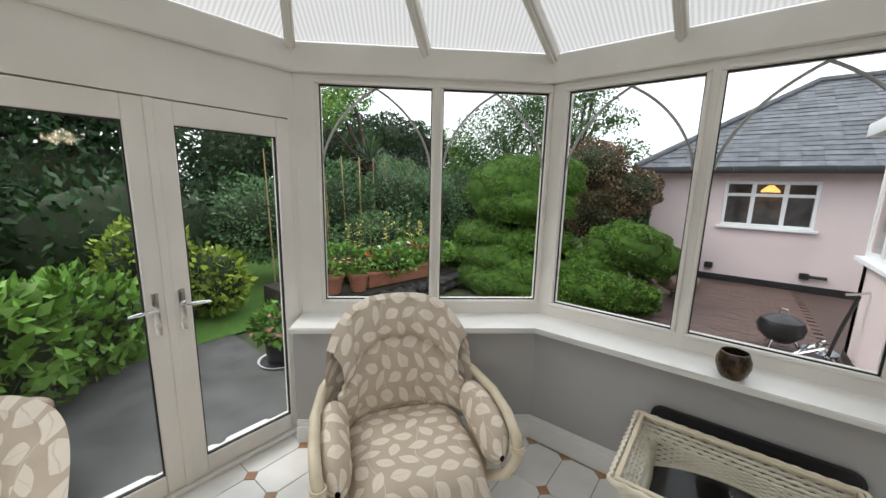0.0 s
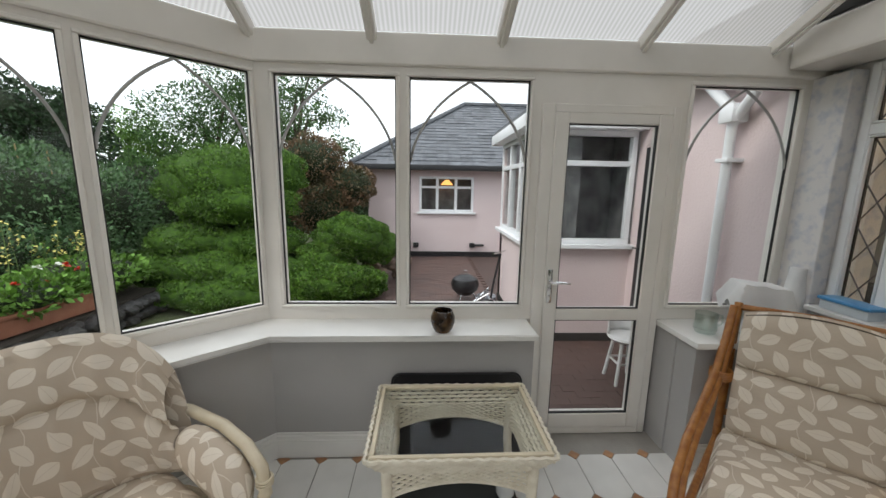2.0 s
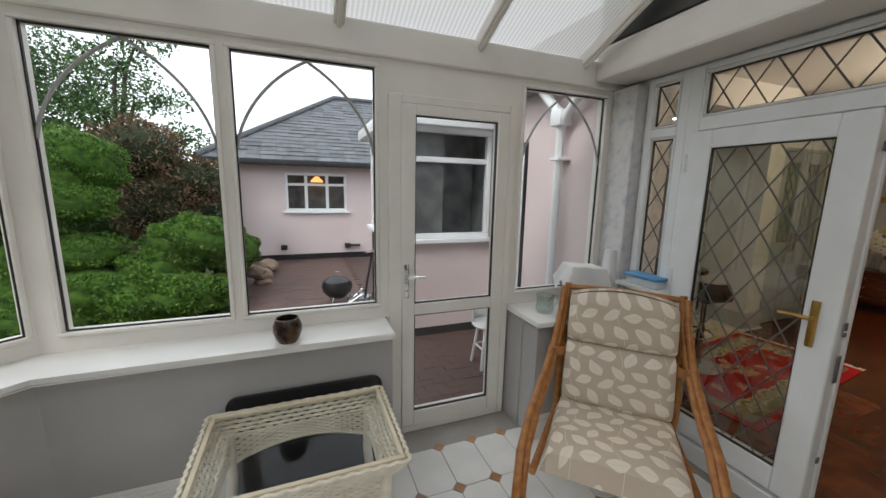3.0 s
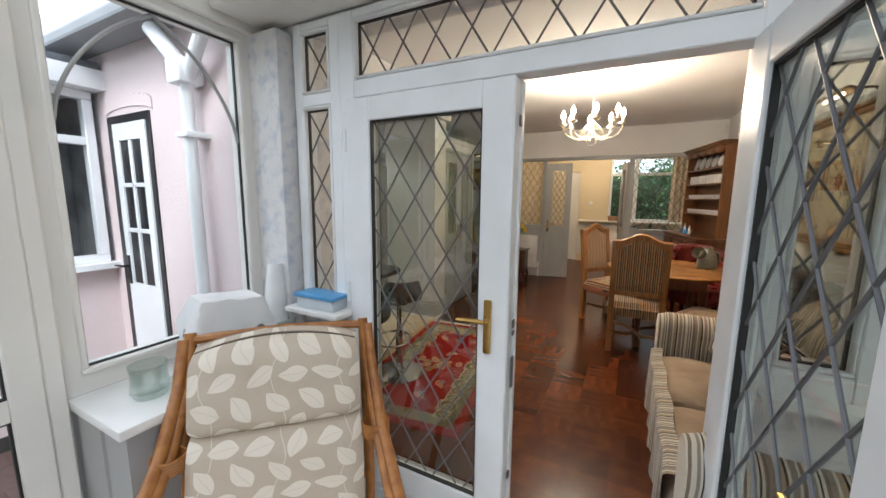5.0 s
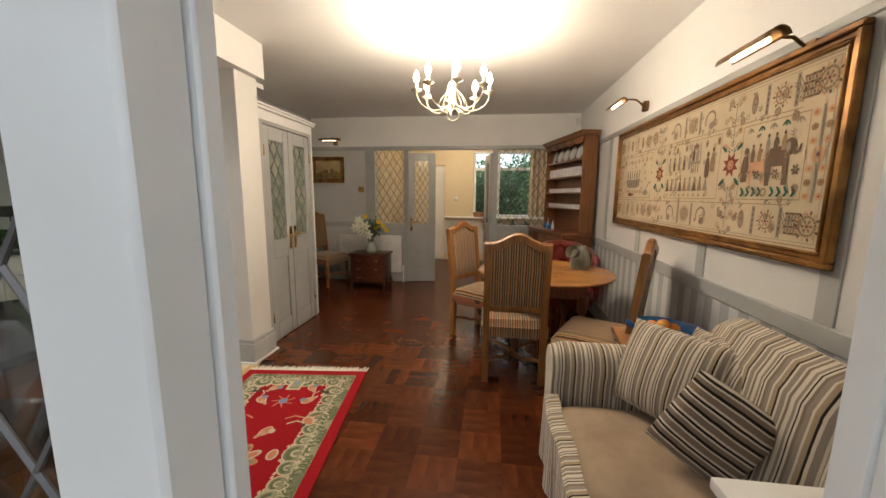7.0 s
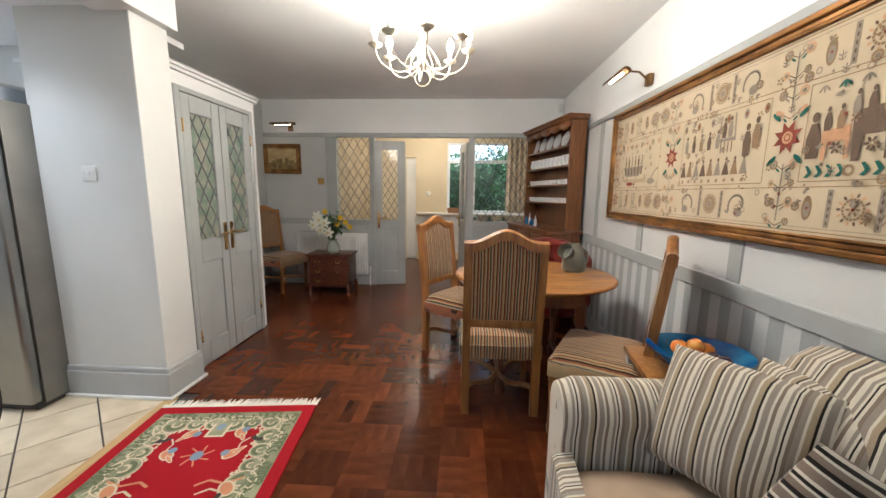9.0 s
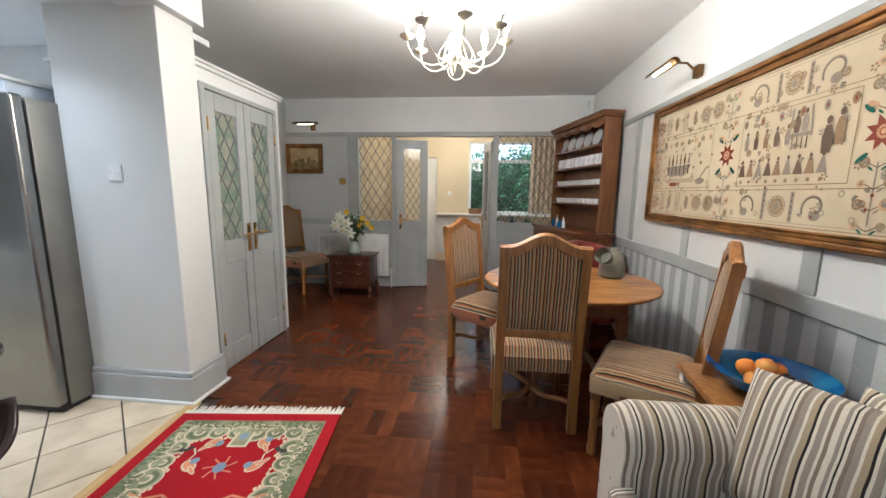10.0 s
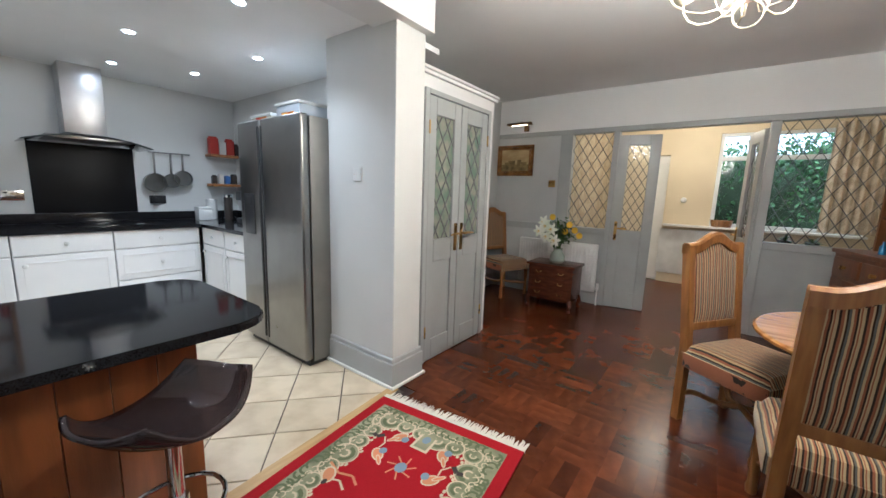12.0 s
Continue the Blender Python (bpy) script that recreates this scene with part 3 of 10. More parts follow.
box(bm, 0.22, KW, -0.1, 2.9, KW + 0.12, CZ)
structure("wall_kitchen_back", bm, PALE_GREY, "white kitchen wall behind the cooker", "wall")
bm = B()
box(bm, 2.78, 2.95, -0.1, 2.9, KW, CZ)
structure("wall_kitchen_side", bm, PALE_GREY, "white kitchen wall behind the fridge", "wall")
bm = B()
box(bm, 2.26, 2.26, -0.1, 2.52, 2.93, CZ, 0.006, 2)
structure("column", bm, PALE_GREY, "white plastered column between kitchen and dining room", "column")
bm = B()
box(bm, 0.22, 2.20, 2.27, 2.535, 2.46, CZ - 0.001, 0.004)
structure("beam_kitchen", bm, PAINT_WHITE, "white ceiling beam between kitchen and dining room", "beam")
bm = B()
wall_cells(bm, 1.05, -0.1, 2.12, 0.0, 0.1, [(0.14, 0.93, 0.0, 1.97)], along((2.52, 2.35), (3.57, 2.35)))
box(bm, 2.52, 2.46, -0.1, 2.62, 2.95, 2.12)
box(bm, 3.47, 2.45, -0.1, 3.57, 3.3, 2.12)
box(bm, 2.52, 2.36, 2.10, 3.57, 3.3, 2.125)
box(bm, 2.62, 2.75, -0.1, 3.47, 2.8, 2.1)
structure("wall_cupboard", bm, PAINT_WHITE, "white wall round the built-in cupboard", "wall")
bm = B()
box(bm, 3.4, 3.2, -0.1, 5.3, 3.3, CZ)
structure("wall_north_dining", bm, GREY_WALL, "plain pale grey wall", "wall")
bm = B()
box(bm, 2.53, 2.325, 2.09, 3.60, 2.35, 2.115, 0.004, 1)
box(bm, 2.53, 2.31, 2.115, 3.60, 2.35, 2.135, 0.004, 1)
structure("cornice_cupboard", bm, PAINT_WHITE, "white moulding along the cupboard top", "trim")
bm = B()
box(bm, 2.6, 3.2, 2.0, 3.6, 3.3, CZ)
structure("wall_recess", bm, PAINT_WHITE, "white wall above the cupboard", "wall")
bm = B()
box(bm, 0.22, 2.45, 2.30, 2.9, KW, 2.34)
structure("ceiling_kitchen", bm, CEILING, "lower white kitchen ceiling", "ceiling")
# partition at x = 5.25
PX = 5.25
bm = B()
box(bm, PX, -0.85, 2.08, PX + 0.1, 3.2, CZ)
structure("wall_partition_top", bm, PAINT_WHITE, "white wall band above the glazed partition", "wall")
bm = B()
box(bm, PX, 2.20, -0.1, PX + 0.1, 3.2, 2.08)
structure("wall_partition", bm, GREY_WALL, "pale grey wall beside the glazed partition", "wall")

# ---- conservatory furniture ----
def leaf_fabric():
    """Taupe cotton printed with pale pointed leaves on thin stems."""
    m = bpy.data.materials.new("leaf_print_cotton")
    m.use_nodes = True
    n, l = m.node_tree.nodes, m.node_tree.links
    b = n["Principled BSDF"]
    b.inputs["Roughness"].default_value = 0.9
    b.inputs["Specular IOR Level"].default_value = 0.15

    def op(kind, a, c=None, d=None):
        q = n.new("ShaderNodeMath")
        q.operation = kind
        for k, v in enumerate((a, c, d)):
            if v is None:
                continue
            if isinstance(v, (int, float)):
                q.inputs[k].default_value = v
            else:
                l.new(v, q.inputs[k])
        return q.outputs[0]

    uv, sp, nz0 = n.new("ShaderNodeUVMap"), n.new("ShaderNodeSeparateXYZ"), n.new("ShaderNodeTexNoise")
    l.new(uv.outputs[0], sp.inputs[0])
    nz0.inputs["Scale"].default_value = 5.0
    l.new(uv.outputs[0], nz0.inputs["Vector"])
    ns = n.new("ShaderNodeSeparateColor")
    l.new(nz0.outputs["Color"], ns.inputs[0])
    u = op("MULTIPLY_ADD", ns.outputs[0], 0.06, sp.outputs[0])
    v = op("MULTIPLY_ADD", ns.outputs[1], 0.06, sp.outputs[1])
    A, C = 0.138, 0.108
    vr = op("DIVIDE", v, C)
    row = op("FLOOR", vr)
    ur = op("MULTIPLY_ADD", row, 0.5, op("DIVIDE", u, A))
    col = op("FLOOR", ur)
    fx = op("MULTIPLY", op("SUBTRACT", op("FRACT", ur), 0.5), A)
    fy = op("MULTIPLY", op("SUBTRACT", op("FRACT", vr), 0.5), C)
    cell, wn = n.new("ShaderNodeCombineXYZ"), n.new("ShaderNodeTexWhiteNoise")
    l.new(col, cell.inputs[0]); l.new(row, cell.inputs[1])
    wn.noise_dimensions = "2D"
    l.new(cell.outputs[0], wn.inputs["Vector"])
    side = op("SUBTRACT", op("MULTIPLY", op("MODULO", op("ABSOLUTE", row), 2.0), 2.0), 1.0)
    ang = op("ADD", op("MULTIPLY", side, 0.55), op("MULTIPLY_ADD", wn.outputs["Value"], 1.3, -0.65))
    ca, sa = op("COSINE", ang), op("SINE", ang)
    xr = op("ADD", op("MULTIPLY", fx, ca), op("MULTIPLY", fy, sa))
    yr = op("SUBTRACT", op("MULTIPLY", fy, ca), op("MULTIPLY", fx, sa))
    q = op("DIVIDE", xr, 0.063)
    edge = op("MULTIPLY", op("SUBTRACT", 1.0, op("MULTIPLY", q, q)), op("MULTIPLY_ADD", q, -0.007, 0.034))
    leaf = op("GREATER_THAN", op("SUBTRACT", edge, op("ABSOLUTE", yr)), 0.0)
    rib = op("GREATER_THAN", op("ABSOLUTE", yr), 0.0013)
    leaf = op("MULTIPLY", leaf, op("MULTIPLY_ADD", rib, 0.45, 0.55))
    wave = op("SINE", op("MULTIPLY", v, 17.0))
    stem = op("LESS_THAN", op("ABSOLUTE", op("SUBTRACT", op("FRACT", op("MULTIPLY_ADD", wave, 0.10, op("DIVIDE", u, A * 2))), 0.5)), 0.007)
    fac = op("MAXIMUM", leaf, op("MULTIPLY", stem, 0.75))
    tc, nz = n.new("ShaderNodeTexCoord"), n.new("ShaderNodeTexNoise")
    nz.inputs["Scale"].default_value = 6.0
    l.new(tc.outputs["Object"], nz.inputs["Vector"])
    base = n.new("ShaderNodeValToRGB")
    base.color_ramp.elements[0].color, base.color_ramp.elements[1].color = (0.47, 0.39, 0.305, 1), (0.54, 0.455, 0.36, 1)
    l.new(nz.outputs["Fac"], base.inputs[0])
    mx = n.new("ShaderNodeMixRGB")
    l.new(fac, mx.inputs[0])
    l.new(base.outputs[0], mx.inputs[1])
    mx.inputs[2].default_value = (0.72, 0.65, 0.55, 1)
    l.new(mx.outputs[0], b.inputs["Base Color"])
    bp, wz = n.new("ShaderNodeBump"), n.new("ShaderNodeTexNoise")
    wz.inputs["Scale"].default_value = 22
    l.new(tc.outputs["Object"], wz.inputs["Vector"])
    bp.inputs["Strength"].default_value, bp.inputs["Distance"].default_value = 0.35, 0.01
    l.new(wz.outputs["Fac"], bp.inputs["Height"]); l.new(bp.outputs[0], b.inputs["Normal"])
    return m


LEAFY = leaf_fabric()
CANE_CREAM = mat("cream_lacquered_cane", (0.66, 0.58, 0.43), 0.4, color2=(0.56, 0.48, 0.34), scale=9, bump=0.1)
PIPING = mat("dark_taupe_piping", (0.16, 0.13, 0.10), 0.8)


def pad_part(name, parent, fn, nu, nv, su, sv, material=None, thick=0.0, label=""):
    """A sewn pad through fn(u, v) with cloth coordinates of su by sv metres."""
    bm = B()
    uvl = bm.loops.layers.uv.new("UVMap")
    vs = [[bm.verts.new(fn(i / nu, j / nv)) for i in range(nu + 1)] for j in range(nv + 1)]
    for j in range(nv):
        for i in range(nu):
            f = bm.faces.new((vs[j][i], vs[j][i + 1], vs[j + 1][i + 1], vs[j + 1][i]))
            for lp, (a, c) in zip(f.loops, ((i, j), (i + 1, j), (i + 1, j + 1), (i, j + 1))):
                lp[uvl].uv = (a / nu * su * 1.28, c / nv * sv * 1.28)
    ob = part(name, bm, material or LEAFY, parent, label)
    if thick:
        md = ob.modifiers.new("thick", "SOLIDIFY")
        md.thickness = thick
    return ob


def tub_armchair(m, label):
    """A cream cane bucket chair: tufted wrap-round back, rolled arms, round seat."""
    t = thing("cane_armchair", label, "armchair", m, "leaf-print armchairs")
    def back(u, v):
        x = u * 2 - 1
        a = x * 1.08
        h = 0.675 * (1 - 0.36 * abs(x) ** 3.0)
        tilt = 0.14 * v
        r = 0.445 + 0.015 * v
        tuft = 0.034 * (1 - abs(math.sin(u * math.pi * 5)) ** 6) * (1 if 0.12 < v < 0.95 else 0)
        seam = 0.050 * math.exp(-((v - 0.60 + 0.18 * x * x) / 0.040) ** 2)
        puff = 0.115 * (1 - (2 * v - 1) ** 4) ** 0.7 - tuft * 0.7 - seam
        rr = r - puff
        return Vector((rr * math.sin(a) * 1.0, -rr * math.cos(a) * 0.76 + 0.06 - tilt, 0.36 + h * v + 0.02 * math.sin(v * 3)))
    pad_part("back_cushion", t, back, 44, 30, 0.85, 0.62, label="tufted leaf-print back cushion")
    def backrear(u, v):
        x = u * 2 - 1
        a = x * 1.08
        h = 0.675 * (1 - 0.36 * abs(x) ** 3.0)
        bulge = 0.02 * math.sin(math.pi * v)
        r = 0.445 + 0.015 * v + bulge
        return Vector((r * math.sin(a), -r * math.cos(a) * 0.76 + 0.06 - 0.14 * v, 0.36 + h * v + 0.02 * math.sin(v * 3)))
    pad_part("back_cover", t, backrear, 36, 12, 0.85, 0.62)
    for s in (-1, 1):
        def roll(u, v):
            a = 2 * math.pi * u
            c = Vector((s * (0.37 + 0.02 * math.sin(v * 3)), -0.16 + 0.50 * v, 0.50 - 0.07 * v))
            r = 0.095 * (1 - abs(2 * v - 1) ** 5 * 0.85)
            return c + Vector((r * 0.85 * math.cos(a), 0, r * 1.25 * math.sin(a)))
        pad_part("arm_cushion", t, roll, 20, 14, 0.5, 0.45)
    def seat(u, v):
        x, y = u * 2 - 1, v * 2 - 1
        puff = ((1 - abs(x) ** 5) * (1 - abs(y) ** 5)) ** 0.45
        wr = 0.008 * noise.noise(Vector((x * 2.5, y * 2.5, 1)))
        return Vector((x * 0.335 * (1 - 0.12 * max(0, y) ** 2), 0.07 + y * 0.37 * (1 - 0.10 * x * x), 0.30 + (0.135 + wr + 0.02 * y) * puff))
    pad_part("seat_cushion", t, seat, 24, 24, 0.62, 0.72, label="plump leaf-print seat cushion")
    # cane frame: arm loop, seat hoop, legs
    for s in (-1, 1):
        bm = B()
        tube(bm, [(s * 0.36, -0.34, 0.62), (s * 0.43, -0.20, 0.60), (s * 0.465, 0.02, 0.585), (s * 0.465, 0.20, 0.56), (s * 0.455, 0.32, 0.51), (s * 0.44, 0.36, 0.43), (s * 0.40, 0.33, 0.33), (s * 0.35, 0.25, 0.27)], 0.026, 10)
        part("arm_frame", bm, CANE_CREAM, t, "cream cane arm loop")
        bm = B()
        for z in (0.0, 0.012, 0.024):
            tube(bm, [(s * 0.447 + 0.03 * math.cos(a), 0.345 + 0.03 * math.sin(a), 0.46 + z) for a in [2 * math.pi * k / 12 for k in range(12)]], 0.006, 5, closed=True)
        part("binding", bm, CANE_CREAM, t)
    bm = B()
    tube(bm, [(0.37 * math.cos(a), 0.05 + 0.39 * math.sin(a), 0.28) for a in [2 * math.pi * k / 32 for k in range(32)]], 0.024, 8, closed=True)
    part("seat_hoop", bm, CANE_CREAM, t)
    bm = B()
    tube(bm, [(0.30 * math.cos(a), 0.03 + 0.30 * math.sin(a), 0.026) for a in [2 * math.pi * k / 32 for k in range(32)]], 0.025, 8, closed=True)
    part("base_hoop", bm, CANE_CREAM, t)
    for k in range(4):
        a = math.pi / 4 + k * math.pi / 2
        bm = B()
        tube(bm, [(0.31 * math.cos(a), 0.05 + 0.33 * math.sin(a), 0.28), (0.24 * math.cos(a), 0.04 + 0.25 * math.sin(a), 0.15), (0.29 * math.cos(a), 0.03 + 0.29 * math.sin(a), 0.03)], 0.020, 8)
        part("leg", bm, CANE_CREAM, t)
    return t


ac = tub_armchair(pose(-3.60, 0.95, CF, 0, 0, -124), "cream cane tub armchair with leaf-print cushions in the bay")
tagged(copy_thing(ac, pose(-3.80, -0.68, CF, 0, 0, -160)), "cream cane tub armchair with leaf-print cushions by the garden doors")


def cane_chair(m):
    t = thing("cane_chair", "honey cane reclining chair with leaf-print cushions", "armchair", m, "leaf-print armchairs")
    lean = 0.30
    def by(z):
        return -0.26 - lean * (z - 0.42)
    def cush(z0, z1, bow, w, d):
        def f(u, v):
            x, y = u * 2 - 1, v * 2 - 1
            puff = ((1 - abs(x) ** 8) * (1 - abs(y) ** 6)) ** 0.4
            z = z0 + (z1 - z0) * v - bow * x * x * v
            wr = 0.010 * noise.noise(Vector((x * 3, v * 4 + z0 * 9, 2)))
            return Vector((x * w * (0.9 + 0.1 * puff), by(z) + 0.02 + (d + wr) * puff, z))
        return f
    def rear(z0, z1, bow, w):
        return lambda u, v: Vector(((u * 2 - 1) * w, by(z0 + (z1 - z0) * v) + 0.012 - 0.02 * math.sin(math.pi * v), z0 + (z1 - z0) * v - bow * (u * 2 - 1) ** 2 * v))
    pad_part("head_cushion", t, cush(0.735, 1.045, 0.045, 0.315, 0.135), 26, 20, 0.60, 0.30, label="leaf-print head cushion")
    pad_part("back_cushion", t, cush(0.40, 0.76, 0.0, 0.315, 0.135), 26, 22, 0.60, 0.42, label="leaf-print back cushion")
    pad_part("back_cover", t, rear(0.40, 1.045, 0.045, 0.285), 20, 16, 0.6, 0.66)
    def seat(u, v):
        x, y = u * 2 - 1, v * 2 - 1
        puff = ((1 - abs(x) ** 8) * (1 - abs(y) ** 8)) ** 0.4
        wr = 0.012 * noise.noise(Vector((x * 2.5, y * 2.5, 5)))
        return Vector((x * 0.315, 0.05 + y * 0.34, 0.29 + 0.05 * v + (0.125 + wr) * puff))
    pad_part("seat_cushion", t, seat, 24, 24, 0.62, 0.66, label="leaf-print seat cushion")
    bm = B()
    tube(bm, [(0.275 * (k / 12 * 2 - 1), by(1.0 - 0.045 * (k / 12 * 2 - 1) ** 2) + 0.06, 1.042 - 0.045 * (k / 12 * 2 - 1) ** 2) for k in range(13)], 0.004, 6)
    part("piping", bm, PIPING, t)
    for s in (-1, 1):
        for k, o in enumerate((0.0, 0.042)):
            bm = B()
            pts = [(s * (0.315 + o * 0.4), -0.46 + o * 0.3, 1.02), (s * (0.32 + o * 0.5), -0.40 + o * 0.5, 0.86), (s * (0.335 + o * 0.5), -0.26 + o, 0.70), (s * (0.355 + o * 0.6), -0.06 + o, 0.58), (s * (0.375 + o * 0.6), 0.16 + o, 0.50), (s * (0.385 + o * 0.5), 0.34 + o, 0.40), (s * (0.38 + o * 0.4), 0.44 + o, 0.24), (s * 0.37, 0.46 + o, 0.0)]
            tube(bm, pts, 0.021, 10)
            part("arm_pole", bm, RATTAN, t, "glossy honey cane pole")
        bm = B()
        tube(bm, [(s * 0.315, by(1.03) - 0.02, 1.04), (s * 0.315, by(0.7) - 0.02, 0.7), (s * 0.315, by(0.42) - 0.01, 0.42), (s * 0.315, -0.30, 0.25), (s * 0.32, -0.36, 0.0)], 0.020, 10)
        part("back_pole", bm, RATTAN, t)
        bm = B()
        tube(bm, [(s * 0.315, -0.28, 0.29), (s * 0.345, 0.40, 0.33)], 0.018, 8)
        part("seat_rail", bm, RATTAN, t)
        bm = B()
        for z in range(6):
            tube(bm, [(s * 0.335 + 0.05 * math.cos(a), -0.24 + 0.045 * math.sin(a), 0.66 + z * 0.009) for a in [2 * math.pi * k / 12 for k in range(12)]], 0.005, 5, closed=True)
        part("binding", bm, RATTAN, t)
    for z in (1.015, 0.45):
        bm = B()
        tube(bm, [(-0.31, by(z) - 0.02, z), (0, by(z) - 0.03, z + 0.01), (0.31, by(z) - 0.02, z)], 0.018, 8)
        part("cross_pole", bm, RATTAN, t)
    return t


cane_chair(pose(-0.74, 1.16, CF, 0, 0, 135))


def weave_panel(bm, p, q, z0, z1, nrm, arch=0.0, step=0.0155):
    """Rows of wavy strands between p and q, bulging along nrm; the lower edge may arch."""
    p, q, nrm = Vector((*p, 0)), Vector((*q, 0)), Vector((*nrm, 0))
    L = (q - p).length
    n = max(8, int(L / 0.013))
    rows = int((z1 - z0) / step)
    for r in range(rows):
        z = z0 + (r + 0.5) * (z1 - z0) / rows
        pts = []
        for k in range(n + 1):
            u = k / n
            lo = z0 + arch * math.sin(math.pi * u) ** 0.8
            zz = lo + (z1 - lo) * (r + 0.5) / rows
            off = 0.0045 * math.cos(math.pi * (k * 0.5 + r))
            pts.append(p.lerp(q, u) + nrm * off + Vector((0, 0, zz)))
        tube(bm, pts, 0.0062, 5)


def wicker_table(m):
    t = thing("wicker_table", "cream painted wicker coffee table with a glass top", "table", m)
    X, Y, H = 0.40, 0.285, 0.55
    for (a, b, c, d), nn in ((((-X, -Y, X, -Y)), (0, -1)), (((X, -Y, X, Y)), (1, 0)), (((X, Y, -X, Y)), (0, 1)), (((-X, Y, -X, -Y)), (-1, 0))):
        k = 0.80
        bm = B()
        weave_panel(bm, (a * k, b * k), (c * k, d * k), H - 0.22, H - 0.07, nn, 0.075)
        part("woven_apron", bm, WICKER_CREAM, t)
        # sloped woven rim: stacked strands widening upwards
        bm = B()
        for r in range(6):
            f = r / 5
            s = 0.84 + 0.17 * f
            p, q = Vector((a * s, b * s, H - 0.085 + 0.085 * f)), Vector((c * s, d * s, H - 0.085 + 0.085 * f))
            n = 56
            tube(bm, [p.lerp(q, i / n) + Vector((nn[0], nn[1], 0)) * 0.004 * math.cos(math.pi * (i * 0.5 + r)) for i in range(n + 1)], 0.0095, 5)
        part("woven_rim", bm, WICKER_CREAM, t)
        bm = B()
        tube(bm, [(a * 0.80 + (c - a) * 0.80 * u, b * 0.80 + (d - b) * 0.80 * u, H - 0.225 + 0.078 * math.sin(math.pi * u) ** 0.8) for u in [i / 16 for i in range(17)]], 0.011, 7)
        part("apron_edge", bm, WICKER_CREAM, t)
    bm = B()
    for x0, y0, x1, y1 in ((-X * 0.97, -Y * 0.97, X * 0.97, -Y * 0.90), (-X * 0.97, Y * 0.90, X * 0.97, Y * 0.97), (-X * 0.97, -Y * 0.90, -X * 0.92, Y * 0.90), (X * 0.92, -Y * 0.90, X * 0.97, Y * 0.90)):
        box(bm, x0, y0, H - 0.006, x1, y1, H + 0.012, 0.006)
    part("top_ledge", bm, mat("cream_painted_ledge", (0.68, 0.60, 0.44), 0.45, color2=(0.60, 0.52, 0.38), scale=8), t)
    bm = B()
    box(bm, -X * 0.915, -Y * 0.895, H - 0.004, X * 0.915, Y * 0.895, H + 0.002)
    part("glass_top", bm, GLASS, t, "clear glass top", smooth=False)
    for sx in (-1, 1):
        for sy in (-1, 1):
            bm = B()
            tube(bm, [(sx * X * 0.80, sy * Y * 0.80, H - 0.07), (sx * X * 0.79, sy * Y * 0.79, 0.25), (sx * X * 0.86, sy * Y * 0.86, 0.0)], 0.024, 10)
            part("leg", bm, WICKER_CREAM, t)
    bm = B()
    box(bm, -X * 0.74, -Y * 0.74, 0.16, X * 0.74, Y * 0.74, 0.172, 0.004)
    part("lower_shelf", bm, mat("matt_dark_shelf", (0.010, 0.012, 0.011), 0.6), t, "dark lower shelf", smooth=False)
    return t


wicker_table(pose(-2.26, 1.41, CF, 0, 0, 0.5))
crock_z = CF + 0.172
bm = B()
lathe(bm, [(0, 0), (0.035, 0), (0.045, 0.02), (0.05, 0.09), (0.045, 0.09), (0.04, 0.02), (0, 0.01)], 20)
ob = part("white_cup", bm, mat("white_glaze", (0.72, 0.73, 0.72), 0.15))
ob.location = (-2.02, 1.34, crock_z + 0.001)
tagged(ob, "white pot standing on the lower shelf of the wicker table", "pot")
# blue and white plate on the floor
t = thing("china_plate", "blue and white china plate leaning under the wicker table", "plate", pose(-2.26, 1.10, CF + 0.055, -68, 0, 0))
bm = B()
lathe(bm, [(0, 0.004), (0.09, 0.0), (0.15, 0.018), (0.152, 0.022), (0.09, 0.007), (0, 0.010)], 36)
part("plate", bm, mat("cobalt_transfer", (0.62, 0.64, 0.68), 0.12, color2=(0.012, 0.03, 0.14), scale=16, contrast=(0.48, 0.55)), t)
bm = B()
for r0, r1 in ((0.095, 0.115), (0.135, 0.147)):
    for k in range(36):
        a, b2 = 2 * math.pi * k / 36, 2 * math.pi * (k + 1) / 36
        z0, z1 = 0.011 + max(0, r0 - 0.09) * 0.26, 0.011 + max(0, r1 - 0.09) * 0.26
        bm.faces.new([bm.verts.new(v) for v in ((r0 * math.cos(a), r0 * math.sin(a), z0), (r1 * math.cos(a), r1 * math.sin(a), z1), (r1 * math.cos(b2), r1 * math.sin(b2), z1), (r0 * math.cos(b2), r0 * math.sin(b2), z0))])
part("blue_band", bm, mat("cobalt_blue", (0.012, 0.025, 0.13), 0.15), t)
# black tray leaning on the wall
t = thing("black_tray", "black tray with rounded corners leaning against the grey wall", "tray", pose(-2.225, 1.735, CF + 0.002, -7, 0, 0))
bm = B()
pts = []
for cx, cy, a0 in ((0.39 - 0.05, 0.57 - 0.05, 0), (-0.39 + 0.05, 0.57 - 0.05, 90), (-0.39 + 0.05, 0.05, 180), (0.39 - 0.05, 0.05, 270)):
    for k in range(6):
        a = radians(a0 + 18 * k)
        pts.append((cx + 0.05 * math.cos(a), cy + 0.05 * math.sin(a)))
prism(bm, pts, -0.006, 0.006, Matrix.Rotation(radians(90), 4, "X"), 0.003)
part("board", bm, mat("matt_black_board", (0.010, 0.009, 0.010), 0.5, bump=0.1), t)
bm = B()
tube(bm, [(x * 0.985, -0.008, y * 0.985 + 0.004) for x, y in pts], 0.007, 6, closed=True)
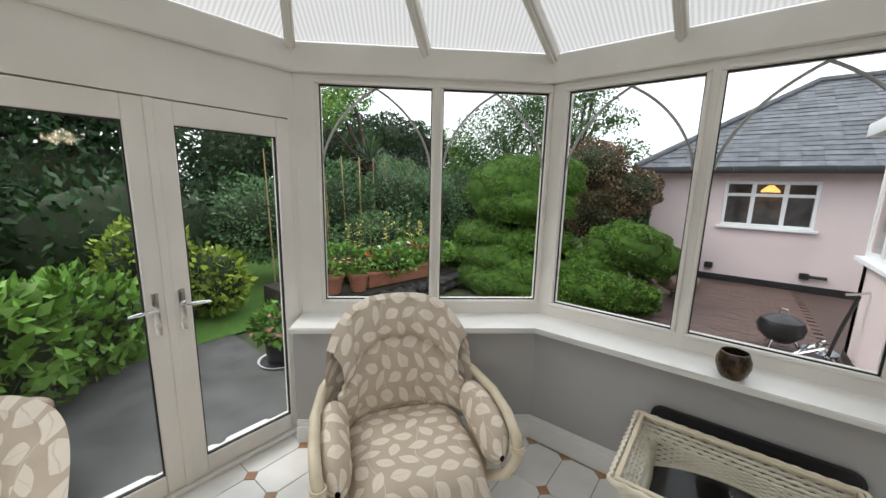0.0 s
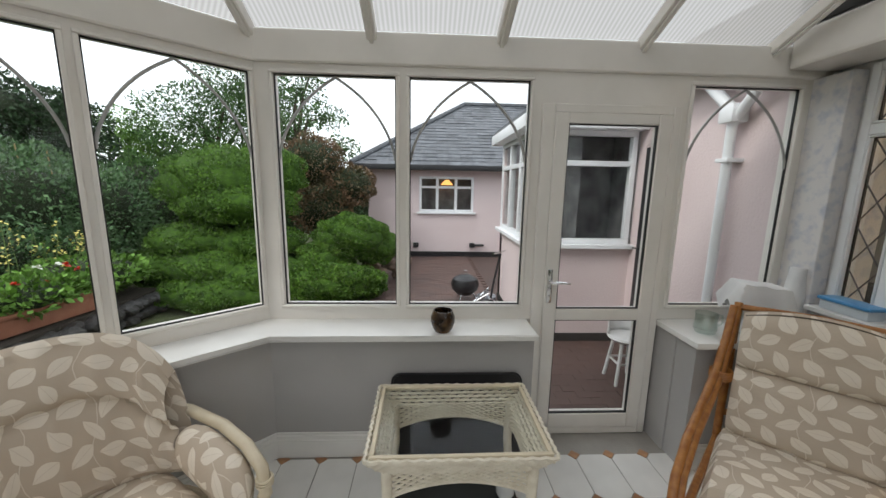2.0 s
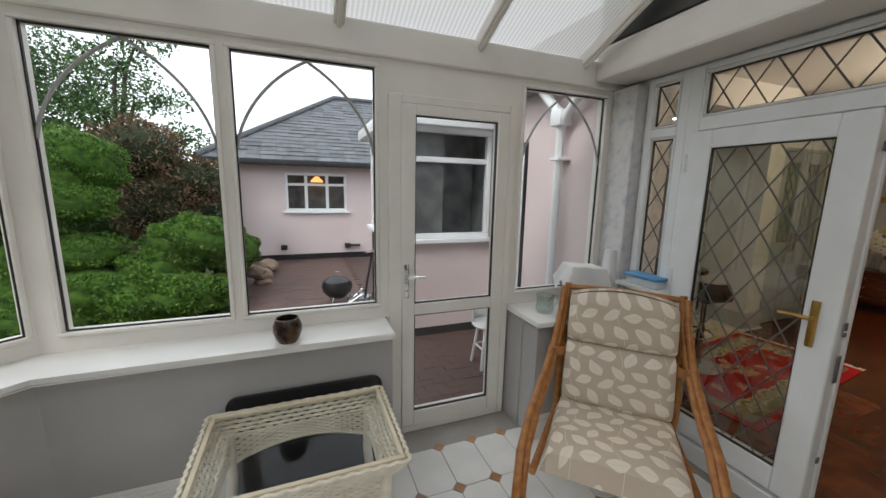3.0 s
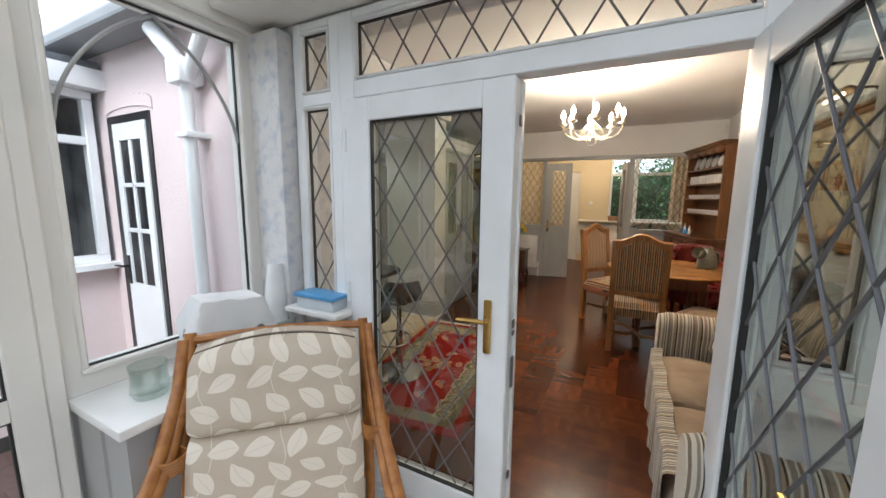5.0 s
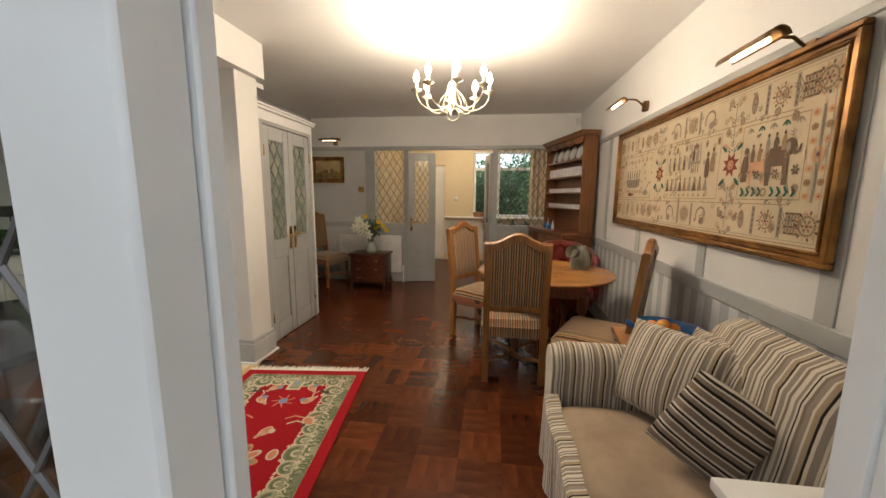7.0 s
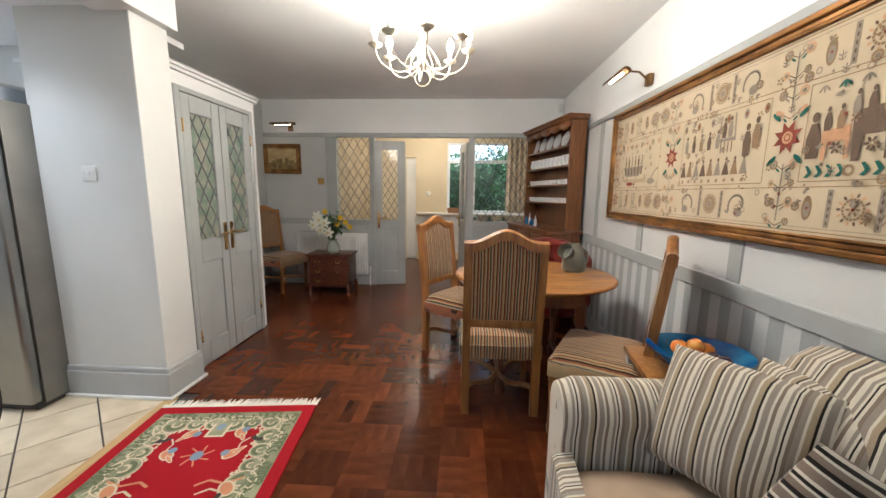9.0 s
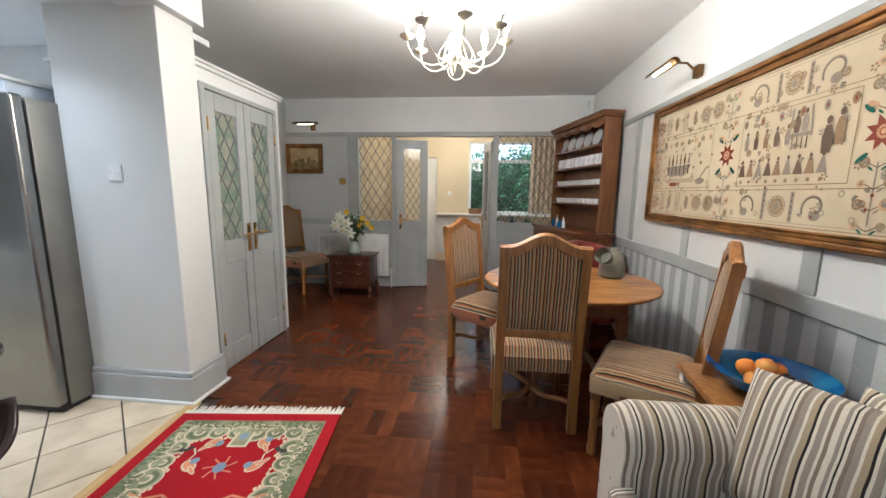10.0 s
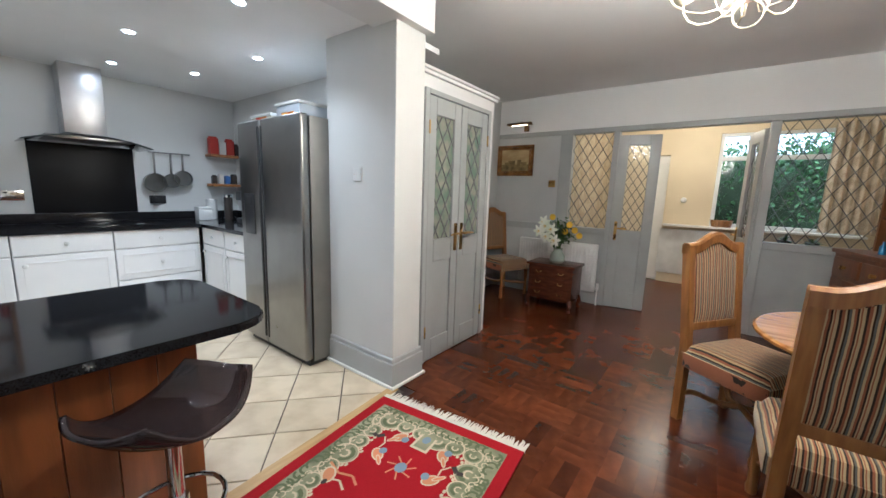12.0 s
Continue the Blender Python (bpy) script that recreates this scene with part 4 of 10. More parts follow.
part("rim", bm, BLACK_PLASTIC, t)
# brown tea-light pot on the sill
bm = B()
lathe(bm, [(0, 0), (0.045, 0), (0.058, 0.02), (0.071, 0.06), (0.070, 0.09), (0.056, 0.128), (0.052, 0.128), (0.064, 0.09), (0.064, 0.06), (0.05, 0.02), (0, 0.012)], 28)
ob = part("glazed_pot", bm, mat("brown_lustre_glaze", (0.10, 0.055, 0.022), 0.22, 0.25, color2=(0.022, 0.013, 0.009), scale=14, contrast=(0.4, 0.62)))
ob.location = (-2.315, 1.835, SILL_Z)
tagged(ob, "round brown lustre-glazed pot on the white sill", "pot")
# things on the short sill
t = thing("glass_jug", "clear moulded glass jug on the short sill", "jug", pose(-0.74, 1.80, SILL_Z))
CLEAR = glass_mat("jug_glass", (0.88, 0.92, 0.90), 0.10)
bm = B()
lathe(bm, [(0.0, 0.004), (0.05, 0.004), (0.062, 0.03), (0.055, 0.09), (0.06, 0.125), (0.057, 0.125), (0.051, 0.09), (0.057, 0.03), (0, 0.010)], 24)
part("jug", bm, CLEAR, t)
bm = B()
tube(bm, [(0.055, 0, 0.11), (0.10, 0, 0.105), (0.105, 0, 0.06), (0.06, 0, 0.03)], 0.007, 8)
part("handle", bm, CLEAR, t)
WHITE_CLOTH = mat("white_cotton", (0.78, 0.78, 0.77), 0.9, color2=(0.70, 0.70, 0.70), scale=5, bump=0.3, bump_scale=14)
t = thing("draped_appliance", "small appliance draped with a white cloth on the sill", "appliance", pose(-0.42, 1.82, SILL_Z, 0, 0, -14))
bm = B()
box(bm, -0.09, -0.07, 0.0, 0.09, 0.07, 0.19, 0.01)
part("body", bm, WHITE_PLASTIC, t)
bm = B()
def drape(u, v):
    x, y = u * 2 - 1, v * 2 - 1
    fall = max(abs(x), abs(y))
    drop = max(0, fall - 0.72) / 0.28
    return Vector((x * 0.17, y * 0.12, 0.300 - 0.15 * drop * (1 + 0.25 * math.sin(7 * x + 5 * y)) - 0.05 * (x + 0.2) * 0.3 + 0.006 * noise.noise(Vector((x * 3, y * 3, 0)))))
grid_surface(bm, drape, 26, 20)
part("cloth", bm, WHITE_CLOTH, t, "rumpled white cloth")
bm = B()
box(bm, -0.10, -0.08, 0.19, 0.10, 0.08, 0.285, 0.015)
part("lid", bm, WHITE_PLASTIC, t)
t = thing("mixing_bowl", "pale ceramic bowl on the short sill", "bowl", pose(-0.17, 1.86, SILL_Z))
bm = B()
lathe(bm, [(0, 0), (0.055, 0), (0.09, 0.05), (0.115, 0.125), (0.11, 0.125), (0.085, 0.055), (0, 0.015)], 28)
part("bowl", bm, mat("pale_celadon", (0.62, 0.67, 0.65), 0.25), t)
t = thing("paper_roll", "leaning roll of white kitchen paper in the pale bowl", "paper roll", pose(-0.15, 1.87, SILL_Z + 0.045, -4, 6, 0))
bm = B()
lathe(bm, [(0, 0), (0.055, 0), (0.054, 0.16), (0.040, 0.34), (0.02, 0.342), (0.02, 0.27), (0, 0.27)], 24)
part("roll", bm, WHITE_CLOTH, t)
t = thing("plastic_tub", "clear plastic tub with a blue lid on the white sill", "tub", pose(-0.07, 1.62, 0.871, 0, 0, 90))
bm = B()
box(bm, -0.12, -0.055, 0, 0.12, 0.055, 0.055, 0.012)
part("tub", bm, mat("milky_plastic", (0.60, 0.66, 0.70), 0.3), t)
bm = B()
box(bm, -0.13, -0.064, 0.055, 0.13, 0.064, 0.075, 0.008)
part("lid", bm, mat("sky_blue_plastic", (0.10, 0.33, 0.62), 0.35), t, "blue snap lid")

# ---- fabrics with stripes and leaves ----
def stripe_mat(name, axis, period, stops, rough=0.85, bump=0.15):
    """A woven stripe along one object axis; stops are (position, colour) within a period."""
    m = bpy.data.materials.new(name)
    m.use_nodes = True
    n, l = m.node_tree.nodes, m.node_tree.links
    b = n["Principled BSDF"]
    b.inputs["Roughness"].default_value = rough
    b.inputs["Specular IOR Level"].default_value = 0.2
    b.inputs["Sheen Weight"].default_value = 0.2
    tc, sp = n.new("ShaderNodeTexCoord"), n.new("ShaderNodeSeparateXYZ")
    l.new(tc.outputs["Object"], sp.inputs[0])
    nz = n.new("ShaderNodeTexNoise")
    nz.inputs["Scale"].default_value = 9
    ad = n.new("ShaderNodeMath"); ad.operation = "MULTIPLY_ADD"
    l.new(tc.outputs["Object"], nz.inputs["Vector"])
    l.new(nz.outputs["Fac"], ad.inputs[0])
    ad.inputs[1].default_value = 0.008
    l.new(sp.outputs["XYZ".index(axis)], ad.inputs[2])
    dv = n.new("ShaderNodeMath"); dv.operation = "DIVIDE"; dv.inputs[1].default_value = period
    fr = n.new("ShaderNodeMath"); fr.operation = "FRACT"
    l.new(ad.outputs[0], dv.inputs[0]); l.new(dv.outputs[0], fr.inputs[0])
    r = n.new("ShaderNodeValToRGB")
    r.color_ramp.interpolation = "CONSTANT"
    e = r.color_ramp.elements
    e[0].position, e[0].color = stops[0][0], (*stops[0][1], 1)
    e[1].position, e[1].color = stops[1][0], (*stops[1][1], 1)
    for p, c in stops[2:]:
        x = e.new(p)
        x.color = (*c, 1)
    l.new(fr.outputs[0], r.inputs[0])
    t2 = n.new("ShaderNodeTexNoise"); t2.inputs["Scale"].default_value = 300
    mx = n.new("ShaderNodeMixRGB"); mx.blend_type = "MULTIPLY"; mx.inputs[0].default_value = 0.35
    l.new(tc.outputs["Object"], t2.inputs["Vector"])
    l.new(r.outputs[0], mx.inputs[1]); l.new(t2.outputs["Fac"], mx.inputs[2])
    l.new(mx.outputs[0], b.inputs["Base Color"])
    bp = n.new("ShaderNodeBump"); bp.inputs["Strength"].default_value = bump; bp.inputs["Distance"].default_value = 0.004
    l.new(t2.outputs["Fac"], bp.inputs["Height"]); l.new(bp.outputs[0], b.inputs["Normal"])
    return m


CREAM_S, TAUPE_S, BLACK_S, SAND_S, GREY_S = (0.70, 0.63, 0.51), (0.24, 0.18, 0.135), (0.016, 0.012, 0.010), (0.40, 0.31, 0.20), (0.31, 0.27, 0.22)
SOFA_STOPS = [(0.0, CREAM_S), (0.10, TAUPE_S), (0.17, CREAM_S), (0.22, GREY_S), (0.34, CREAM_S), (0.40, BLACK_S), (0.45, SAND_S), (0.56, CREAM_S), (0.61, GREY_S), (0.72, TAUPE_S), (0.79, CREAM_S), (0.85, BLACK_S), (0.885, CREAM_S), (0.93, GREY_S)]
SOFA_X = stripe_mat("sofa_stripe_length", "X", 0.135, SOFA_STOPS)
SOFA_Y = stripe_mat("sofa_stripe_depth", "Y", 0.135, SOFA_STOPS)
RUST_S, GOLD_S, DK_S, TEAL_S = (0.30, 0.11, 0.05), (0.52, 0.38, 0.20), (0.035, 0.022, 0.016), (0.13, 0.13, 0.11)
CHAIR_STOPS = [(0.0, GOLD_S), (0.12, DK_S), (0.22, RUST_S), (0.34, GOLD_S), (0.42, DK_S), (0.50, TEAL_S), (0.60, GOLD_S), (0.70, RUST_S), (0.80, DK_S), (0.88, GOLD_S), (0.94, RUST_S)]
CHAIR_X = stripe_mat("chair_stripe", "X", 0.052, CHAIR_STOPS)
THROW = mat("sand_velour_throw", (0.36, 0.27, 0.19), 0.9, color2=(0.28, 0.205, 0.14), scale=7, bump=0.3, bump_scale=16, spec=0.2)
BLUE_GLAZE = mat("blue_glazed_pottery", (0.010, 0.075, 0.28), 0.12, color2=(0.05, 0.24, 0.46), scale=5)
RADIATOR = mat("white_radiator_enamel", (0.76, 0.76, 0.75), 0.3)
LILY = mat("white_petal", (0.82, 0.82, 0.76), 0.5, color2=(0.70, 0.74, 0.60), scale=10)
YELLOW = mat("yellow_petal", (0.72, 0.46, 0.02), 0.6)
LEAF = mat("dark_green_leaf", (0.045, 0.11, 0.025), 0.45, color2=(0.02, 0.055, 0.012), scale=12)
GILT = mat("gilded_wood", (0.34, 0.17, 0.045), 0.32, 0.55, color2=(0.15, 0.07, 0.022), scale=9, bump=0.15, bump_scale=50)
LINEN = mat("cream_linen", (0.52, 0.43, 0.30), 0.9, color2=(0.45, 0.37, 0.25), scale=3, bump=0.15, bump_scale=400)
RED_LEATHER = mat("oxblood_leather", (0.20, 0.022, 0.018), 0.28, color2=(0.12, 0.014, 0.011), scale=10, bump=0.1)
MAHOG = mat("mahogany", (0.11, 0.035, 0.016), 0.25, color2=(0.055, 0.016, 0.008), scale=5, stretch=(2, 2, 8), bump=0.04, detail=6)
STONEWARE = mat("grey_green_stoneware", (0.22, 0.22, 0.17), 0.45, color2=(0.14, 0.14, 0.11), scale=9, bump=0.2)
CHINA = mat("white_china", (0.72, 0.72, 0.72), 0.15, color2=(0.60, 0.62, 0.68), scale=25)

# ---- wall trim of the dining room ----
bm = B()
box(bm, 0.22, -0.85, 1.968, 5.25, -0.828, 2.012, 0.005, 1)
structure("rail_south", bm, GREY_WOOD, "grey picture rail along the white wall", "trim")
bm = B()
box(bm, 0.22, -0.85, 0.83, 5.25, -0.83, 0.915, 0.005, 1)
structure("dado_south", bm, GREY_WOOD, "grey painted dado rail", "trim")
for x in (0.42, 1.10, 1.92, 2.86, 3.74, 4.6):
    bm = B()
    box(bm, x, -0.85, 0.915, x + 0.085, -0.838, 1.968, 0.003, 1)
    structure("batten", bm, GREY_WOOD, "flat grey batten on the wall between the rails", "trim")
STRIPE_WALL = stripe_mat("striped_wallpaper", "X", 0.145, [(0.0, (0.62, 0.63, 0.63)), (0.5, (0.40, 0.41, 0.42))], 0.75, 0.05)
bm = B()
box(bm, 0.22, -0.85, 0.13, 5.25, -0.845, 0.83)
structure("wall_dado_paper", bm, STRIPE_WALL, "white and grey striped wallpaper under the dado rail", "wall")
PANEL_GREY = mat("light_grey_panel_paint", (0.60, 0.60, 0.60), 0.7, color2=(0.56, 0.56, 0.56), scale=2, bump=0.05)
bm = B()
box(bm, 0.22, -0.85, 0.915, 5.25, -0.846, 1.968)
structure("wall_panel_paint", bm, PANEL_GREY, "pale grey wall between dado and picture rail", "wall")
bm = B()
skirt(bm, (0.22, -0.845), (5.25, -0.845), 0, 0.14, 1)
skirt(bm, (5.248, 3.2), (5.248, 1.70), 0, 0.16, -1)
skirt(bm, (5.248, 0.30), (5.248, -0.85), 0, 0.16, -1)
skirt(bm, (3.47, 3.198), (5.25, 3.198), 0, 0.16, -1)
structure("baseboard_dining", bm, GREY_WOOD, "grey painted skirting board of the dining room", "baseboard")
GREY_BASE = mat("grey_skirting", (0.47, 0.48, 0.485), 0.4, color2=(0.43, 0.44, 0.445), scale=4)
bm = B()
box(bm, 2.24, 2.24, 0.0, 2.545, 2.95, 0.17, 0.004, 1)
box(bm, 2.247, 2.247, 0.17, 2.538, 2.95, 0.205, 0.006, 1)
structure("baseboard_column", bm, GREY_BASE, "tall grey skirting round the column", "baseboard")
bm = B()
box(bm, 2.225, 2.225, 0.0, 2.56, 2.95, 0.02, 0.004, 1)
structure("trim_column", bm, GLOSS_WHITE, "white strip at the foot of the column", "trim")

# glazed partition at the far end
def vbar(bm, y0, y1, z0, z1, t0=-0.02, t1=0.08, bev=0.004):
    box(bm, PX + t0, y0, z0, PX + t1, y1, z1, bev, 1)


bm = B()
vbar(bm, -0.85, 3.2, 2.045, 2.10)
for y0, y1 in ((2.18, 2.33), (1.66, 1.72), (0.30, 0.375), (-0.85, -0.78)):
    vbar(bm, y0, y1, 0.0, 2.045)
vbar(bm, 1.72, 2.18, 0.86, 0.93)
vbar(bm, -0.78, 0.30, 0.86, 0.93)
structure("frame_partition", bm, GREY_WOOD, "grey painted frame of the leaded partition", "frame")
bm = B()
vbar(bm, 1.72, 2.18, 0.0, 0.86, 0.0, 0.06, 0)
vbar(bm, -0.78, 0.30, 0.0, 0.86, 0.0, 0.06, 0)
structure("panel_partition", bm, GREY_WOOD, "grey panels under the leaded lights", "panel")
MP = along((PX + 0.02, 3.2), (PX + 0.02, -0.85))
def ps(y):
    return 3.2 - y


for i, (ya, yb) in enumerate([(2.18, 1.72), (0.30, -0.78)]):
    w = thing("window_%d" % (20 + i), "leaded light in the grey hall partition", "window", kind="structure")
    bm = B()
    box(bm, ps(ya), 0, 0.93, ps(yb), 0.005, 2.045, m=MP)
    part("pane", bm, GLASS, w, smooth=False).visible_shadow = False
    leads(w, MP, ps(ya), ps(yb), 0.93, 2.045, 0.115, 0.185, y=-0.003)
bm = B()
box(bm, PX - 0.015, 2.33, 0.86, PX, 3.2, 0.94, 0.004, 1)
structure("dado_far", bm, GREY_WOOD, "grey painted dado rail beside the partition", "trim")


def leaded_door(name, m, w, label, handle_s, sgn):
    """A grey panel door: leaded top light, solid lower panel."""
    d = thing(name, label, "door", kind="structure")
    st, h = 0.105, 2.0
    bm = B()
    box(bm, 0, -0.02, 0.006, st, 0.02, h, 0.004, 1, m)
    box(bm, w - st, -0.02, 0.006, w, 0.02, h, 0.004, 1, m)
    box(bm, st, -0.019, 0.006, w - st, 0.019, 0.2, 0.003, 1, m)
    box(bm, st, -0.019, 0.80, w - st, 0.019, 0.93, 0.003, 1, m)
    box(bm, st, -0.019, h - 0.115, w - st, 0.019, h, 0.003, 1, m)
    box(bm, st, -0.008, 0.2, w - st, 0.008, 0.80, 0, 1, m)
    part("leaf", bm, GREY_WOOD, d)
    bm = B()
    box(bm, st, -0.002, 0.93, w - st, 0.002, h - 0.115, m=m)
    part("pane", bm, GLASS, d, smooth=False).visible_shadow = False
    leads(d, m, st, w - st, 0.93, h - 0.115, 0.085, 0.14, y=-0.004)
    lever(d, m @ pose(handle_s, -0.02, 0.92), BRASS, sgn)
    lever(d, m @ pose(handle_s, 0.02, 0.92, 0, 0, 180), BRASS, -sgn)
    return d


# left leaf swung into the dining room, right leaf swung into the hall
leaded_door("door_6", Matrix.Translation((PX + 0.0, 1.66, 0)) @ Matrix.Rotation(radians(-78), 4, "Z"), 0.42, "grey painted hall door with leaded top light, ajar", 0.05, 1)
leaded_door("door_7", Matrix.Translation((PX + 0.09, 0.385, 0)) @ Matrix.Rotation(radians(13), 4, "Z"), 0.42, "open grey painted hall door with leaded top light", 0.37, -1)

# cupboard doors
MC = along((2.66, 2.35), (3.45, 2.35))
OBSCURE = mat("stained_glass", (0.30, 0.30, 0.24), 0.15, color2=(0.16, 0.22, 0.17), scale=9, contrast=(0.4, 0.6))
bm = B()
for a in ((-0.045, 0.0, 0.0, 2.0), (0.79, 0.0, 0.835, 2.0), (0.0, 1.965, 0.79, 2.0)):
    box(bm, a[0], -0.025, a[1], a[2], 0.05, a[3], 0.003, 1, MC)
structure("frame_cupboard", bm, GREY_WOOD, "grey painted frame of the cupboard", "frame")
for k in range(2):
    m = MC @ Matrix.Translation((0.395 * k, 0, 0))
    d = thing("cupboard_door", "closed grey cupboard door with leaded stained glass", "door", group="cupboard doors")
    st, w = 0.085, 0.392
    bm = B()
    box(bm, 0.003, -0.02, 0.01, st, 0.02, 1.96, 0.004, 1, m)
    box(bm, w - st, -0.02, 0.01, w, 0.02, 1.96, 0.004, 1, m)
    for z0, z1 in ((0.01, 0.17), (0.78, 0.95), (1.84, 1.96)):
        box(bm, st, -0.019, z0, w - st, 0.019, z1, 0.003, 1, m)
    box(bm, st, -0.006, 0.17, w - st, 0.008, 0.78, 0, 1, m)
    part("leaf", bm, GREY_WOOD, d)
    bm = B()
    box(bm, st, -0.002, 0.95, w - st, 0.004, 1.84, m=m)
    part("pane", bm, OBSCURE, d, "obscured leaded glass", smooth=False)
    leads(d, m, st, w - st, 0.95, 1.84, 0.11, 0.19, y=-0.006)
    lever(d, m @ pose(0.355 if k == 0 else 0.04, -0.02, 0.95), BRASS, -1 if k == 0 else 1)
    for z in (0.2, 1.7):
        xh = 0.0 if k == 0 else w
        bm = B()
        cyl(bm, m @ Vector((xh, -0.026, z)), m @ Vector((xh, -0.026, z + 0.09)), 0.007, seg=8)
        part("hinge", bm, BRASS, d)

# switch on the column
def wall_switch(m):
    t = thing("light_switch", "white square light switch on the column", "switch", m)
    bm = B()
    box(bm, -0.043, -0.009, -0.043, 0.043, 0, 0.043, 0.003)
    part("plate", bm, WHITE_PLASTIC, t)
    bm = B()
    box(bm, -0.007, -0.014, -0.012, 0.007, -0.008, 0.012, 0.002)
    part("rocker", bm, WHITE_PLASTIC, t)
    for s in (-0.03, 0.03):
        bm = B()
        cyl(bm, (s, -0.0095, 0), (s, -0.0105, 0), 0.003, seg=8)
        part("screw", bm, BRASS, t)


wall_switch(pose(2.26, 2.60, 1.40, 0, 0, -90))


# ---- dining chairs ----
def camel(u):
    """The arched top line of the chair back, u from -1 to 1."""
    return 0.065 * (0.5 + 0.5 * math.cos(math.pi * min(1, abs(u) * 1.25))) if abs(u) < 0.8 else 0.0


def dining_chair(m, label):
    t = thing("dining_chair", label, "chair", m, "high-backed dining chairs")
    W, H, BY = 0.225, 1.045, -0.215
    # back posts lean slightly
    lean = lambda z: BY - max(0, z - 0.45) * 0.11
    for s in (-1, 1):
        bm = B()
        prof = [(0, 0.0), (0.02, 0.25), (0.0, 0.46), (0, 0.75), (0, H)]
        for (o0, z0), (o1, z1) in zip(prof, prof[1:]):
            y0, y1 = lean(z0) - 0.0 * o0, lean(z1)
            vs = []
            for y, z in ((y0, z0), (y1, z1)):
                for dx, dy in ((-0.023, -0.022), (0.023, -0.022), (0.023, 0.022), (-0.023, 0.022)):
                    vs.append(bm.verts.new((s * (W - 0.02) + dx, y + dy, z)))
            for a in range(4):
                b = (a + 1) % 4
                bm.faces.new((vs[a], vs[b], vs[4 + b], vs[4 + a]))
            if z0 == 0:
                bm.faces.new(vs[3::-1])
            if z1 == H:
                bm.faces.new(vs[4:])
        bmesh.ops.remove_doubles(bm, verts=bm.verts, dist=1e-4)
        part("back_post", bm, OAK, t)
    # arched top rail
    bm = B()
    def rail(u, v):
        x = (u * 2 - 1)
        top = H + 0.0 + camel(x)
        ring = [(-0.022, -0.05), (0.022, -0.05), (0.024, 0.0), (0.012, 0.012), (-0.012, 0.012), (-0.024, 0.0)]
        y, z = ring[int(round(v * 6)) % 6]
        return Vector((x * (W + 0.003), lean(H) + y, top + z))
    rows = []
    for i in range(25):
        rows.append([bm.verts.new(rail(i / 24, k / 6)) for k in range(6)])
    for a, b in zip(rows, rows[1:]):
        for k in range(6):
            bm.faces.new((a[k], a[(k + 1) % 6], b[(k + 1) % 6], b[k]))
    bm.faces.new(rows[0]); bm.faces.new(rows[-1][::-1])
    part("top_rail", bm, OAK, t)
    bm = B()
    box(bm, -W + 0.03, lean(0.58) - 0.018, 0.55, W - 0.03, lean(0.58) + 0.018, 0.595, 0.005)
    part("lower_rail", bm, OAK, t)
    # padded back, both faces
    for face in (-1, 1):
        bm = B()
        def pad(u, v):
            x = (u * 2 - 1)
            zt = H - 0.045 + camel(x)
            z = 0.592 + (zt - 0.592) * v
            puff = (1 - abs(x) ** 6) * (1 - abs(2 * v - 1) ** 6)
            return Vector((x * (W - 0.042), lean(z) + face * (0.010 + 0.014 * puff), z))
        grid_surface(bm, pad, 14, 12)
        part("backrest", bm, CHAIR_X, t)
    # seat
    bm = B()
    def seat(u, v):
        x, y = u * 2 - 1, v * 2 - 1
        puff = (1 - abs(x) ** 8) * (1 - abs(y) ** 8)
        return Vector((x * (W + 0.012 - 0.0 * y), y * 0.225 + 0.01, 0.425 + 0.065 * puff ** 0.5))
    grid_surface(bm, seat, 16, 16)
    part("seat", bm, CHAIR_X, t)
    bm = B()
    for s in (-1, 1):
        box(bm, s * (W + 0.008) - 0.012, -0.2, 0.345, s * (W + 0.008) + 0.012, 0.232, 0.43, 0.008)
    box(bm, -W, 0.215, 0.345, W, 0.238, 0.43, 0.008)
    box(bm, -W + 0.03, -0.22, 0.345, W - 0.03, -0.198, 0.43, 0.008)
    part("seat_cover", bm, CHAIR_X, t, "striped fabric over the seat rail")
    for s in (-1, 1):
        bm = B()
        lathe(bm, [(0.0, 0), (0.02, 0.0), (0.024, 0.03), (0.018, 0.06), (0.021, 0.09), (0.017, 0.18), (0.024, 0.28), (0.018, 0.30), (0.026, 0.31), (0.026, 0.36), (0, 0.36)], 12, Matrix.Translation((s * (W - 0.015), 0.205, 0)))
        part("front_leg", bm, OAK, t)
    # curved cross stretcher
    for s in (-1, 1):
        bm = B()
        pts = []
        for k in range(9):
            u = k / 8
            pts.append((s * (W - 0.02) * (1 - u), -0.21 + 0.2 * u + 0.06 * math.sin(math.pi * u) * -0.6, 0.16 + 0.015 * math.sin(2 * math.pi * u)))
        tube(bm, pts, 0.016, 8)
        pts = [(s * (W - 0.02) * (1 - k / 8), 0.2 - 0.21 * k / 8 + 0.036 * math.sin(math.pi * k / 8), 0.16) for k in range(9)]
        tube(bm, pts, 0.016, 8)
        part("stretcher", bm, OAK, t)
    return t


ch = dining_chair(pose(2.475, 0.188, 0, 0, 0, -90), "high-backed oak dining chair in striped fabric, tucked under the table")
